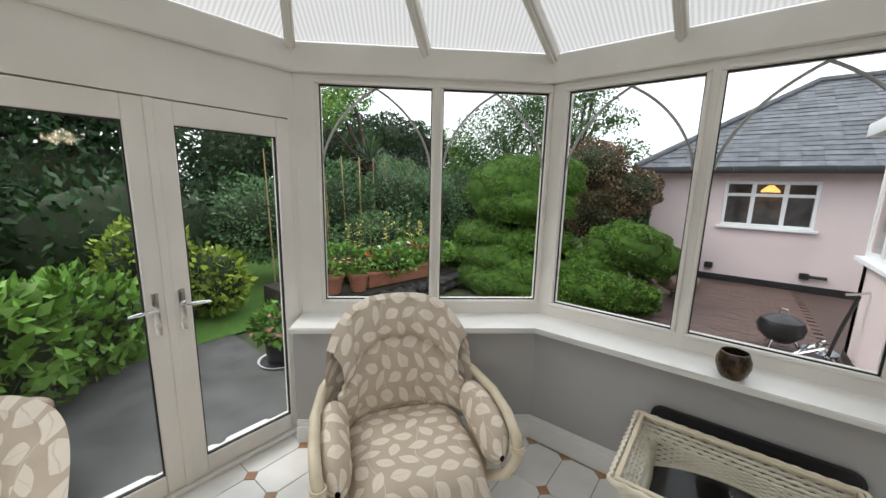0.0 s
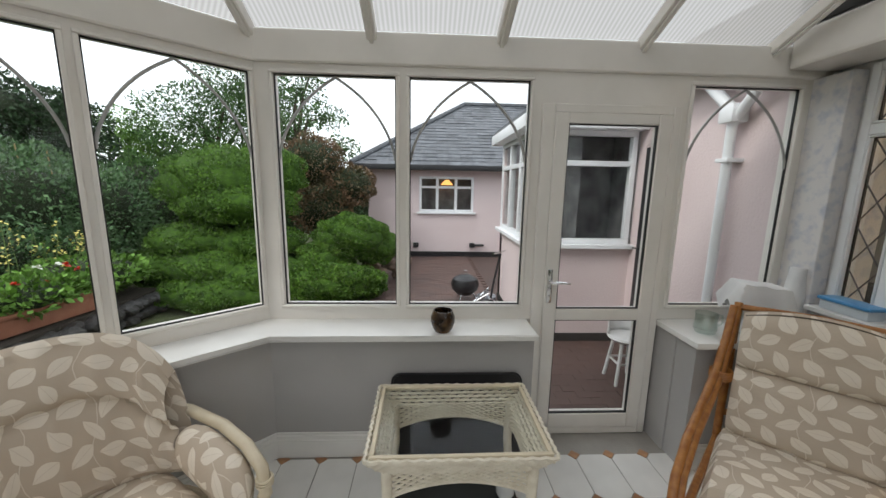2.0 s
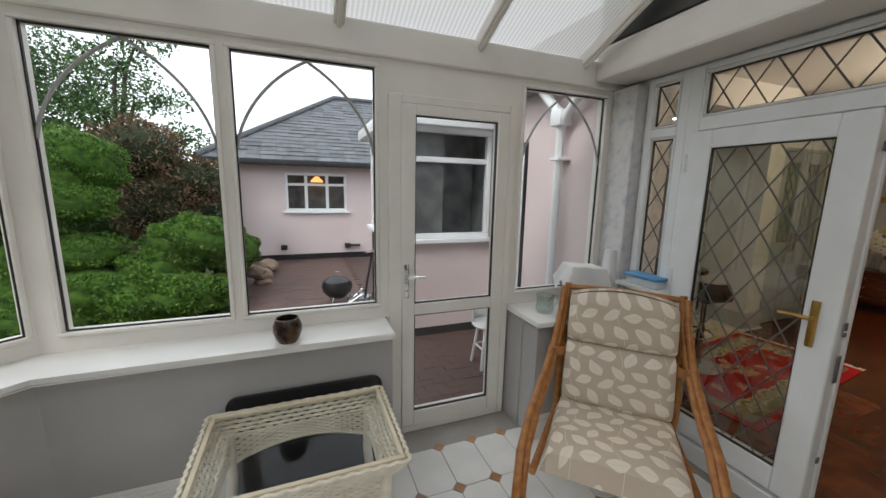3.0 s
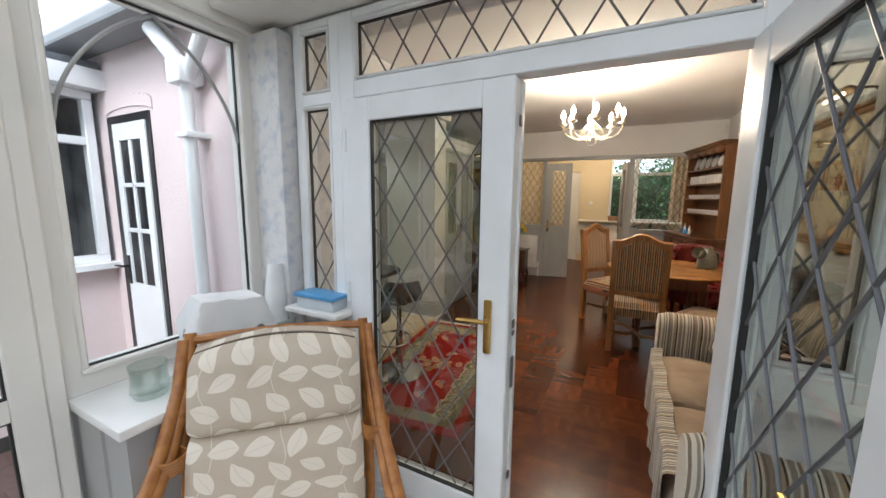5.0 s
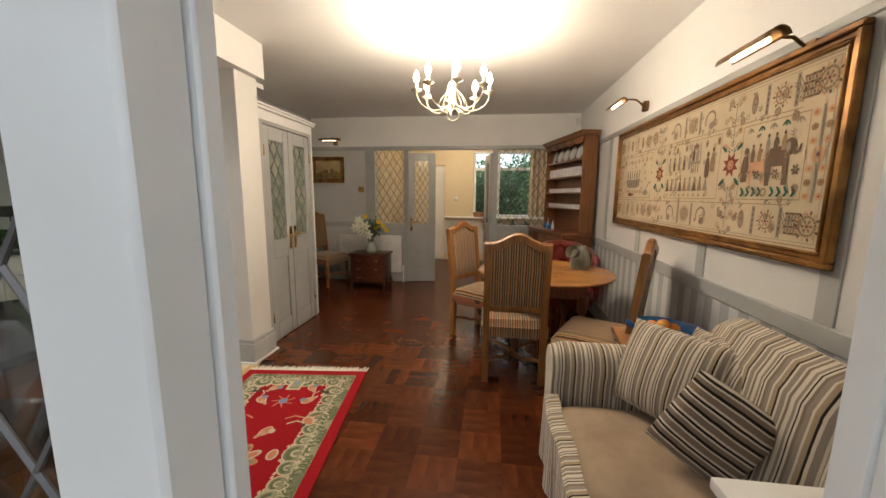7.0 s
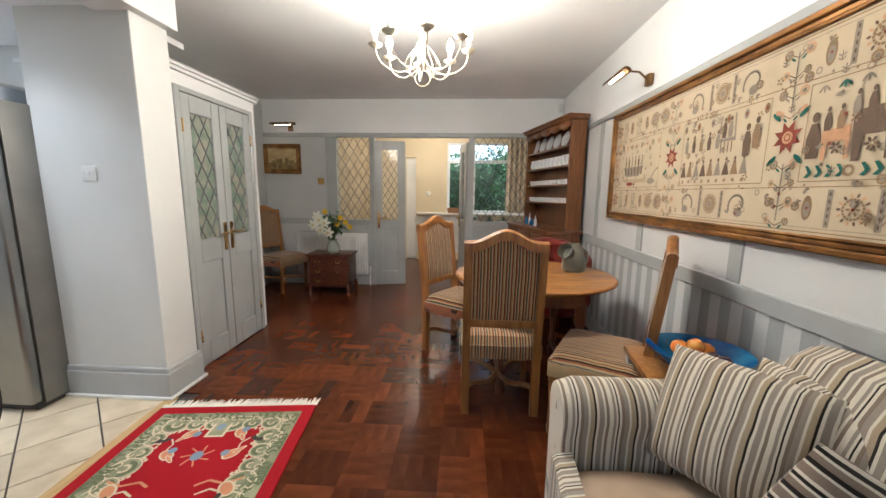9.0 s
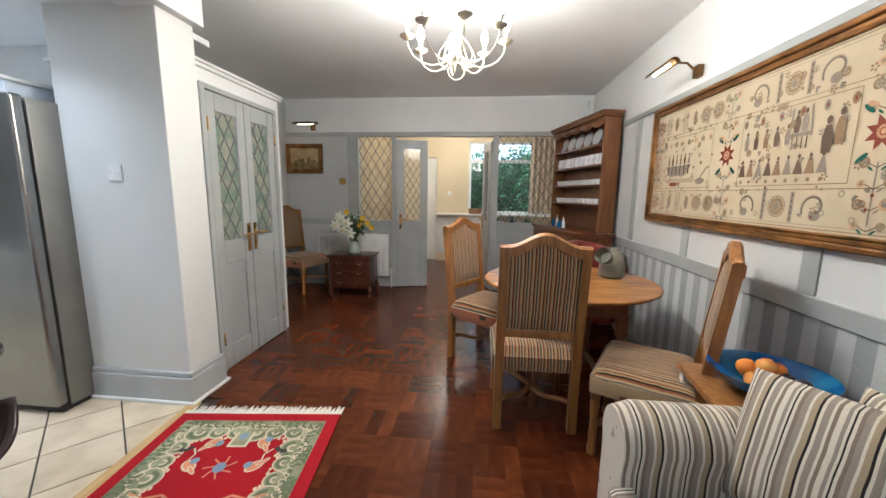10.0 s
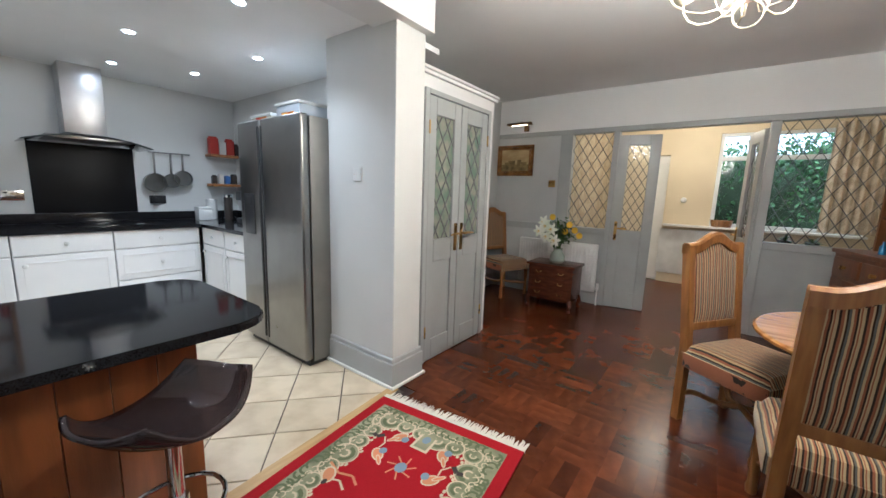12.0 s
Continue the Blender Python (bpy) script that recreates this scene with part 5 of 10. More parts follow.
for x, y, a, lab in ((3.18, 0.43, 146, "high-backed oak dining chair in striped fabric beside the round table"),
                     (2.19, -0.36, -28, "high-backed oak dining chair in striped fabric standing askew by the wall"),
                     (4.92, 2.86, 160, "high-backed striped dining chair standing against the grey wall")):
    tagged(copy_thing(ch, pose(x, y, 0, 0, 0, a)), lab)

# ---- table ----
t = thing("dining_table", "round golden oak dining table with turned legs", "table", Matrix.Translation((2.815, -0.085, 0)) @ Matrix.Diagonal((0.965, 1.02, 1, 1)))
bm = B()
lathe(bm, [(0, 0.715), (0.50, 0.715), (0.535, 0.72), (0.55, 0.732), (0.55, 0.742), (0.54, 0.75), (0, 0.75)], 56)
part("tabletop", bm, mat("oak_table_top", (0.37, 0.175, 0.048), 0.25, color2=(0.25, 0.108, 0.028), scale=4, stretch=(9, 0.8, 1), bump=0.04, detail=6), t)
bm = B()
for a in ((-0.36, -0.26, 0.36, -0.24), (-0.36, 0.24, 0.36, 0.26), (-0.36, -0.24, -0.34, 0.24), (0.34, -0.24, 0.36, 0.24)):
    box(bm, a[0], a[1], 0.60, a[2], a[3], 0.716, 0.004)
part("apron", bm, DARK_OAK, t)
for sx, sy in ((-1, -1), (-1, 1), (1, -1), (1, 1)):
    bm = B()
    lathe(bm, [(0, 0), (0.03, 0), (0.035, 0.05), (0.022, 0.09), (0.03, 0.12), (0.018, 0.2), (0.034, 0.38), (0.022, 0.47), (0.036, 0.5), (0.036, 0.62), (0, 0.62)], 14, Matrix.Translation((sx * 0.34, sy * 0.24, 0)))
    part("leg", bm, DARK_OAK, t)
for sy in (-1, 1):
    bm = B()
    box(bm, -0.34, sy * 0.24 - 0.016, 0.07, 0.34, sy * 0.24 + 0.016, 0.105, 0.005)
    part("stretcher", bm, DARK_OAK, t)

# stoneware jug with cut side
t = thing("stoneware_vase", "grey-green stoneware vase with a round side opening, on the table", "vase", pose(2.93, -0.40, 0.75))
bm = B()
lathe(bm, [(0, 0), (0.07, 0), (0.085, 0.015), (0.082, 0.09), (0.066, 0.15), (0.042, 0.185), (0.04, 0.205), (0.033, 0.205), (0.035, 0.18), (0, 0.17)], 20)
part("body", bm, STONEWARE, t)
bm = B()
cyl(bm, (-0.045, 0.05, 0.135), (-0.085, 0.095, 0.165), 0.045, 0.058, 18, False)
part("spout", bm, STONEWARE, t)
bm = B()
tube(bm, [(-0.0, -0.07, 0.03), (0.01, -0.10, 0.08), (0.0, -0.09, 0.14), (0, -0.045, 0.17)], 0.012, 8)
part("handle", bm, STONEWARE, t)

# red leather tub chair behind the table
t = thing("tub_chair", "buttoned oxblood leather tub chair behind the table", "armchair", pose(3.52, -0.40, 0, 0, 0, 100))
bm = B()
def tub(u, v):
    a = math.pi * (u * 1.16 - 0.08)
    r = 0.30 + 0.03 * math.sin(v * math.pi)
    h = 0.72 + 0.18 * math.sin(math.pi * u) ** 0.7
    z = 0.30 + (h - 0.30) * v
    d = 0.012 * math.sin(u * 40) * math.sin(v * 14)
    return Vector(((r + d) * math.cos(a), -(r + d) * math.sin(a) + 0.05, z))
grid_surface(bm, tub, 48, 14)
ob = part("backrest", bm, RED_LEATHER, t)
md = ob.modifiers.new("thick", "SOLIDIFY"); md.thickness = 0.07
bm = B()
lathe(bm, [(0, 0.28), (0.28, 0.28), (0.30, 0.34), (0.28, 0.44), (0, 0.46)], 24)
part("seat", bm, RED_LEATHER, t)
for a in (45, 135, 225, 315):
    bm = B()
    c, s = 0.22 * math.cos(radians(a)), 0.22 * math.sin(radians(a))
    lathe(bm, [(0, 0), (0.015, 0), (0.025, 0.28), (0, 0.28)], 10, Matrix.Translation((c, s, 0)))
    part("leg", bm, MAHOG, t)


# soft cushions
def cushion(name, label, m, w, h, d, material, cat="cushion"):
    t = thing(name, label, cat, m)
    bm = B()
    for f in (-1, 1):
        def side(u, v):
            x, y = u * 2 - 1, v * 2 - 1
            ex = 1 - 0.10 * (1 - y * y)
            ey = 1 - 0.10 * (1 - x * x)
            puff = ((1 - x * x) * (1 - y * y)) ** 0.42
            wr = 0.006 * noise.noise(Vector((x * 3, y * 3, f * 2.0 + w)))
            return Vector((x * w / 2 * ey ** 0, f * (d / 2 * puff + wr * puff), y * h / 2)) if True else None
        grid_surface(bm, side, 18, 18)
    bmesh.ops.remove_doubles(bm, verts=bm.verts, dist=1e-4)
    part("cover", bm, material, t)
    return t


# ---- sofa along the white wall ----
t = thing("sofa", "striped three-seat sofa with a sand throw over its seat", "sofa", pose(0.72, -0.36, 0))
# local: x along the wall, y away from the wall
bm = B()
box(bm, -0.62, -0.40, 0.06, 0.66, 0.40, 0.28, 0.02)
part("base", bm, SOFA_X, t)
for sgn, xa in ((1, 0.66), (-1, -0.62)):
    bm = B()
    def arm(u, v):
        # a rolled arm: the section turns over the top
        a = math.pi * (1.0 - u)
        if u < 0.22:
            px, pz = -0.085, 0.06 + (0.54 - 0.06) * (u / 0.22)
        elif u > 0.78:
            px, pz = 0.10, 0.06 + (0.55 - 0.06) * ((1 - u) / 0.22)
        else:
            b = math.pi * (1 - (u - 0.22) / 0.56)
            px, pz = 0.0075 + 0.105 * math.cos(b), 0.54 + 0.115 * math.sin(b)
        y = -0.40 + 0.83 * v
        edge = 0.02 * (max(0, (abs(v - 0.5) - 0.44)) / 0.06) ** 2
        return Vector((xa + sgn * (px * (1 - edge * 4) + 0.085), y, pz - edge))
    rows = grid_surface(bm, arm, 26, 14)
    bm.faces.new(rows[0]); bm.faces.new(rows[-1][::-1])
    part("arm", bm, SOFA_Y, t)
bm = B()
def sback(u, v):
    # section over the back, sloped and rounded
    x = -0.64 + 1.32 * u
    s = [(-0.15, 0.30), (-0.18, 0.45), (-0.205, 0.62), (-0.225, 0.75), (-0.27, 0.84), (-0.33, 0.875), (-0.39, 0.85), (-0.43, 0.78), (-0.44, 0.5), (-0.44, 0.06)]
    k = v * (len(s) - 1)
    i = min(int(k), len(s) - 2)
    f = k - i
    y, z = s[i][0] * (1 - f) + s[i + 1][0] * f, s[i][1] * (1 - f) + s[i + 1][1] * f
    puff = 0.035 * (abs(math.sin(u * math.pi * 2)) ** 0.4) * (1 if v < 0.7 else 0)
    return Vector((x, y + puff, z + puff * 0.6 - 0.06 * (abs(2 * u - 1) ** 10)))
grid_surface(bm, sback, 40, 27)
part("backrest", bm, SOFA_X, t)
for k in range(2):
    bm = B()
    def seatc(u, v):
        x, y = u * 2 - 1, v * 2 - 1
        puff = ((1 - abs(x) ** 7) * (1 - abs(y) ** 7)) ** 0.5
        wr = 0.008 * noise.noise(Vector((x * 2 + k * 5, y * 2, 0)))
        return Vector((-0.31 + 0.65 * k + x * 0.335, 0.15 + y * 0.31, 0.27 + (0.155 + wr) * puff))
    grid_surface(bm, seatc, 18, 18)
    part("seat_cushion", bm, THROW, t, "seat cushion under a sand-coloured throw")
bm = B()
def throwf(u, v):
    x = -0.62 + 1.29 * u
    if v < 0.5:
        y, z = 0.40 + 0.06 * (v / 0.5), 0.43 - 0.02 * v
    else:
        f = (v - 0.5) / 0.5
        y, z = 0.465 + 0.012 * math.sin(x * 30 + 1) * f, 0.41 - 0.30 * f
    return Vector((x, y + 0.006 * math.sin(x * 17), z))
grid_surface(bm, throwf, 60, 14)
part("throw_edge", bm, SOFA_X, t, "striped front valance")
for x in (-0.6, 0.66):
    for y in (-0.36, 0.36):
        bm = B()
        cyl(bm, (x, y, 0), (x, y, 0.07), 0.025, 0.03, 12)
        part("foot", bm, MAHOG, t)
CUSH_Z = stripe_mat("cushion_stripe_a", "X", 0.108, SOFA_STOPS)
CUSH_D = stripe_mat("cushion_stripe_b", "Z", 0.075, [(0.0, CREAM_S), (0.10, TAUPE_S), (0.38, CREAM_S), (0.46, BLACK_S), (0.60, TAUPE_S), (0.80, CREAM_S), (0.88, BLACK_S)])
cushion("cushion", "plump striped cushion leaning on the sofa arm", pose(1.26, -0.385, 0.625, 24, 0, 34), 0.42, 0.38, 0.17, CUSH_Z)
cushion("cushion", "darker striped cushion tipped on one corner on the sofa", pose(0.945, -0.400, 0.580, -10.5, 29.7, -114.2), 0.289, 0.312, 0.13, CUSH_D)
cushion("cushion", "striped cushion behind on the sofa", pose(1.20, -0.53, 0.64, 18, 0, 10), 0.36, 0.34, 0.12, CUSH_Z)

# inner sill of the sidelight by the open door
bm = B()
box(bm, 0.19, -0.42, 0.835, 0.36, -0.04, 0.86, 0.006)
structure("sill_inner", bm, GLOSS_WHITE, "white inner sill under the leaded sidelight", "window sill", True)

# occasional table with fruit bowl
t = thing("occasional_table", "small oak-topped table with grey legs beyond the sofa", "table", pose(1.80, -0.58, 0, 0, 0, -8))
bm = B()
box(bm, -0.19, -0.21, 0.535, 0.19, 0.21, 0.565, 0.006)
part("tabletop", bm, OAK, t)
for sx in (-1, 1):
    for sy in (-1, 1):
        bm = B()
        box(bm, sx * 0.16 - 0.018, sy * 0.18 - 0.018, 0, sx * 0.16 + 0.018, sy * 0.18 + 0.018, 0.535, 0.003)
        part("leg", bm, GREY_WOOD, t)
t = thing("fruit_bowl", "large oval blue glazed bowl on the small table", "bowl", Matrix.Translation((1.77, -0.60, 0.567)) @ Matrix.Diagonal((0.86, 0.92, 0.86, 1)))
bm = B()
lathe(bm, [(0, 0.004), (0.08, 0.0), (0.10, 0.006), (0.17, 0.045), (0.215, 0.10), (0.22, 0.105), (0.208, 0.102), (0.16, 0.055), (0.09, 0.02), (0, 0.016)], 36)
part("bowl", bm, BLUE_GLAZE, t)
FRUITS = [mat("orange_peel", (0.75, 0.24, 0.015), 0.4, bump=0.2, bump_scale=200), mat("red_apple", (0.45, 0.04, 0.02), 0.25, color2=(0.62, 0.33, 0.05), scale=9), mat("plum_skin", (0.03, 0.012, 0.025), 0.35)]
rnd = random.Random(3)
for i, (dx, dy, dz, r, k) in enumerate(((-0.08, 0.02, 0.068, 0.036, 0), (-0.02, 0.07, 0.062, 0.036, 1), (0.03, -0.02, 0.058, 0.037, 0), (0.09, 0.04, 0.075, 0.034, 1), (-0.03, -0.06, 0.062, 0.035, 2), (0.06, -0.08, 0.075, 0.035, 0), (0.0, 0.015, 0.118, 0.036, 1), (-0.11, -0.06, 0.085, 0.03, 2), (0.04, 0.07, 0.095, 0.036, 0))):
    bm = B()
    lathe(bm, [(0, -r * 0.92), (r * 0.5, -r * 0.85), (r * 0.9, -r * 0.4), (r, 0.05 * r), (r * 0.85, r * 0.55), (r * 0.4, r * 0.88), (0.003, r * 0.8), (0, r * 0.78)], 16)
    f = part("fruit", bm, FRUITS[k])
    f.location = (1.77 + dx * 0.82, -0.60 + dy * 0.82, 0.567 + dz * 0.86)
    tagged(f, ("ripe orange lying in the blue bowl", "red and yellow apple lying in the blue bowl", "dark plum lying in the blue bowl")[k], "fruit", "fruit in the bowl")

# ---- dresser ----
DM = along((5.20, -0.16), (3.98, -0.43))
DL = math.dist((5.20, -0.16), (3.98, -0.43))
t = thing("dresser", "tall oak dresser with plate rack full of white china", "dresser", DM)
# local x runs from the far end to the near end, y back towards the wall
bm = B()
box(bm, 0.02, 0.02, 0.08, DL - 0.02, 0.38, 0.90, 0.006)
part("cabinet", bm, DARK_OAK, t)
bm = B()
box(bm, 0, 0.0, 0.90, DL, 0.40, 0.935, 0.008)
part("worktop", bm, DARK_OAK, t)
bm = B()
box(bm, 0.0, 0.0, 0.0, DL, 0.38, 0.08, 0.006)
part("plinth", bm, DARK_OAK, t)
for k in range(3):
    x0d = 0.05 + k * (DL - 0.1) / 3
    x1d = x0d + (DL - 0.1) / 3 - 0.03
    bm = B()
    box(bm, x0d, 0.004, 0.72, x1d, 0.03, 0.87, 0.006)
    dr = part("drawer", bm, DARK_OAK, t)
    bm = B()
    cyl(bm, ((x0d + x1d) / 2, 0.006, 0.795), ((x0d + x1d) / 2, -0.025, 0.795), 0.014, 0.018, 12)
    part("knob", bm, BRASS, dr)
    bm = B()
    box(bm, x0d, 0.004, 0.11, x1d, 0.03, 0.69, 0.006)
    box(bm, x0d + 0.06, -0.002, 0.17, x1d - 0.06, 0.006, 0.63, 0.004)
    dr = part("cupboard_door", bm, DARK_OAK, t)
    bm = B()
    cyl(bm, (x1d - 0.04, 0.006, 0.42), (x1d - 0.04, -0.025, 0.42), 0.014, 0.018, 12)
    part("knob", bm, BRASS, dr)
HX0, HX1, HY0, HY1 = 0.05, DL - 0.05, 0.225, 0.395
for x in (HX0, HX1 - 0.025):
    bm = B()
    box(bm, x, HY0, 0.935, x + 0.025, HY1, 2.06, 0.004)
    part("side_panel", bm, DRESSER_OAK, t)
bm = B()
box(bm, HX0, HY1 - 0.012, 0.935, HX1, HY1, 2.06)
part("back_panel", bm, DARK_OAK, t)
bm = B()
box(bm, HX0 - 0.03, HY0 - 0.035, 2.06, HX1 + 0.03, HY1, 2.085, 0.006)
box(bm, HX0 - 0.045, HY0 - 0.05, 2.085, HX1 + 0.045, HY1, 2.11, 0.006)
part("cornice", bm, DRESSER_OAK, t)
bm = B()
for k in range(40):
    u0, u1 = k / 40, (k + 1) / 40
    drop = lambda u: 0.06 + 0.03 * abs(math.sin(u * math.pi * 5))
    xa, xb = HX0 + (HX1 - HX0) * u0, HX0 + (HX1 - HX0) * u1
    vs = [bm.verts.new(v) for v in ((xa, HY0, 2.06), (xb, HY0, 2.06), (xb, HY0, 2.06 - drop(u1)), (xa, HY0, 2.06 - drop(u0)))]
    bm.faces.new(vs)
bmesh.ops.remove_doubles(bm, verts=bm.verts, dist=1e-4)
ob = part("frieze", bm, DRESSER_OAK, t)
md = ob.modifiers.new("thick", "SOLIDIFY"); md.thickness = 0.015
SHELVES = (1.20, 1.40, 1.60, 1.80)
for z in SHELVES:
    bm = B()
    box(bm, HX0 + 0.025, HY0 + 0.01, z, HX1 - 0.025, HY1 - 0.012, z + 0.018, 0.003)
    part("shelf", bm, DRESSER_OAK, t)


def crock(name, label, cat, profile, m, material=None, group=""):
    bm = B()
    lathe(bm, profile, 14)
    o = part(name, bm, material or CHINA)
    o.matrix_world = m
    return tagged(o, label, cat, group)


rnd = random.Random(5)
CUP = [(0, 0), (0.02, 0), (0.034, 0.02), (0.038, 0.055), (0.035, 0.055), (0.03, 0.02), (0, 0.01)]
JUG = [(0, 0), (0.032, 0), (0.045, 0.04), (0.035, 0.09), (0.04, 0.11), (0.036, 0.11), (0.03, 0.09), (0, 0.02)]
PLATE = [(0, 0.004), (0.05, 0.0), (0.085, 0.014), (0.088, 0.018), (0.05, 0.008), (0, 0.010)]
for zi, z in enumerate(SHELVES):
    x = HX0 + 0.09
    while x < HX1 - 0.09:
        if zi < 2:
            crock("cup", "white china cup on the dresser shelf", "cup", CUP, DM @ pose(x, HY0 + 0.065, z + 0.018), group="china on the dresser")
            x += 0.092
        elif zi == 2:
            crock("jug", "small white china jug on the dresser shelf", "jug", JUG, DM @ pose(x, HY0 + 0.07, z + 0.018), group="china on the dresser")
            x += 0.105
        else:
            crock("plate", "white china plate leaning in the rack", "plate", PLATE, DM @ pose(x, HY1 - 0.055, z + 0.105, 76, 0, 0), group="china on the dresser")
            x += 0.19
# clutter on the worktop
for k, (x, h, r) in enumerate(((0.35, 0.10, 0.02), (0.45, 0.14, 0.015), (0.52, 0.08, 0.03), (0.62, 0.12, 0.018))):
    crock("glass_bottle", "small pale glass bottle on the dresser worktop", "bottle", [(0, 0), (r, 0), (r, h * 0.6), (r * 0.4, h * 0.75), (r * 0.4, h), (0, h)], DM @ pose(x, 0.14, 0.936), material=CHINA if k % 2 else BLUE_GLAZE)

# ---- small chest with lilies, radiator ----
t = thing("small_chest", "small mahogany chest of drawers in front of the radiator", "chest", pose(4.80, 2.12, 0) @ Matrix.Diagonal((1.04, 1.0, 1.12, 1)))
bm = B()
box(bm, -0.16, -0.255, 0.10, 0.17, 0.255, 0.45, 0.004)
part("carcass", bm, MAHOG, t)
bm = B()
box(bm, -0.19, -0.28, 0.45, 0.18, 0.28, 0.475, 0.008)
part("top", bm, MAHOG, t)
for k in range(3):
    bm = B()
    box(bm, -0.172, -0.235, 0.125 + k * 0.108, -0.158, 0.235, 0.225 + k * 0.108, 0.004)
    dr = part("drawer", bm, MAHOG, t)
    bm = B()
    for s in (-1, 1):
        tube(bm, [(-0.172, s * 0.13 - 0.03, 0.18 + k * 0.108), (-0.19, s * 0.13 - 0.02, 0.165 + k * 0.108), (-0.19, s * 0.13 + 0.02, 0.165 + k * 0.108), (-0.172, s * 0.13 + 0.03, 0.18 + k * 0.108)], 0.004, 6)
    part("handle", bm, BRASS, dr)
for sx in (-0.15, 0.15):
    for sy in (-0.24, 0.24):
        bm = B()
        tube(bm, [(sx, sy, 0.12), (sx * 1.12, sy * 1.05, 0.07), (sx * 1.02, sy, 0.03), (sx * 1.1, sy * 1.04, 0.0)], [0.03, 0.026, 0.016, 0.022], 8)
        part("foot", bm, MAHOG, t)
VX, VY, VZ = 4.78, 2.10, 0.532
t = thing("flower_vase", "clear glass vase of white lilies and yellow flowers on the chest", "vase", pose(VX, VY, VZ))
bm = B()
lathe(bm, [(0, 0), (0.06, 0), (0.085, 0.03), (0.08, 0.09), (0.045, 0.15), (0.055, 0.17), (0.05, 0.17), (0.04, 0.15), (0.075, 0.09), (0.08, 0.03), (0, 0.008)], 20)
part("vase", bm, mat("vase_glass", (0.35, 0.40, 0.35), 0.1, spec=0.6), t, "clear glass vase")
rnd = random.Random(8)
bm = B()
tips = []
for k in range(16):
    a, r = rnd.uniform(0, 6.28), rnd.uniform(0.05, 0.22)
    tip = Vector((r * math.cos(a), r * math.sin(a), rnd.uniform(0.28, 0.52)))
    tips.append(tip)
    tube(bm, [(0, 0, 0.05), (tip.x * 0.3, tip.y * 0.3, 0.2), tip], 0.004, 5)
part("stems", bm, LEAF, t)
def blade(bm, base, d, L, w, droop=0.3, seg=5):
    """A pointed leaf or petal that bends down."""
    d = d.normalized()
    side = d.cross(Vector((0, 0, 1)))
    side = side.normalized() if side.length > 1e-3 else Vector((1, 0, 0))
    prev = None
    for i in range(seg + 1):
        u = i / seg
        c = base + d * L * u + Vector((0, 0, -droop * L * u * u))
        ww = w * math.sin(math.pi * min(1, u * 0.92 + 0.08)) ** 0.8
        a, b = bm.verts.new(c - side * ww), bm.verts.new(c + side * ww)
        if prev:
            bm.faces.new((prev[0], prev[1], b, a))
        prev = (a, b)
bm = B()
for k in range(260):
    a, e, r = rnd.uniform(0, 6.28), rnd.uniform(-0.9, 1.2), rnd.uniform(0.04, 0.17)
    p = Vector((r * math.cos(a) * math.cos(e) - 0.02, r * math.sin(a) * math.cos(e) - 0.02, 0.36 + r * math.sin(e)))
    blade(bm, p, Vector((rnd.uniform(-1, 1), rnd.uniform(-1, 1), rnd.uniform(-0.4, 0.9))), rnd.uniform(0.06, 0.12), rnd.uniform(0.010, 0.022))
part("foliage", bm, LEAF, t)
for k, (dx, dy_, dz) in enumerate(((-0.17, 0.10, 0.43), (-0.20, 0.02, 0.40), (-0.18, 0.17, 0.37), (-0.20, -0.02, 0.28), (-0.16, 0.09, 0.31), (-0.10, 0.15, 0.47))):
    bm = B()
    for j in range(6):
        a = j * math.pi / 3 + k
        d = Vector((-0.45, math.cos(a), math.sin(a))).normalized()
        side = d.cross(Vector((1, 0, 0))).normalized()
        prev = None
        for q in range(6):
            u = q / 5
            c = Vector((dx, dy_, dz)) + d * 0.085 * u + Vector((0.035 * u * u, 0, 0))
            w = 0.019 * math.sin(math.pi * (0.12 + 0.86 * u)) ** 0.8
            pair = (bm.verts.new(c - side * w), bm.verts.new(c + side * w))
            if prev:
                bm.faces.new((prev[0], prev[1], pair[1], pair[0]))
            prev = pair
    lily = part("lily", bm, LILY, t, "open white lily")
    bm = B()
    for j in range(5):
        a = j * 1.256
        cyl(bm, (dx, dy_, dz), (dx - 0.045, dy_ + 0.018 * math.cos(a), dz + 0.018 * math.sin(a)), 0.0015, 0.003, 5)
    part("stamen", bm, YELLOW, lily, "rusty yellow stamens")
for k, (dx, dy_, dz) in enumerate(((-0.08, -0.20, 0.40), (-0.12, -0.15, 0.46), (-0.08, 0.06, 0.53), (-0.04, -0.24, 0.34), (-0.10, -0.10, 0.38))):
    bm = B()
    for j in range(11):
        a = j * math.pi * 2 / 11
        d = Vector((-0.25, math.cos(a), math.sin(a))).normalized()
        side = d.cross(Vector((1, 0, 0))).normalized() * 0.009
        p0, p1 = Vector((dx, dy_, dz)), Vector((dx, dy_, dz)) + d * 0.036
        bm.faces.new([bm.verts.new(v) for v in (p0 - side * 0.4, p0 + side * 0.4, p1 + side, p1 - side)])
    part("yellow_flower", bm, YELLOW, t, "yellow daisy")

t = thing("radiator", "white panel radiator under the dado rail", "radiator", pose(5.19, 2.28, 0))
bm = B()
box(bm, -0.03, -0.52, 0.16, 0.03, 0.48, 0.74, 0.01)
part("panel", bm, RADIATOR, t)
for k in range(27):
    y = -0.49 + k * 0.0365
    bm = B()
    box(bm, -0.042, y, 0.20, -0.028, y + 0.018, 0.70, 0.006, 1)
    part("rib", bm, RADIATOR, t)
bm = B()
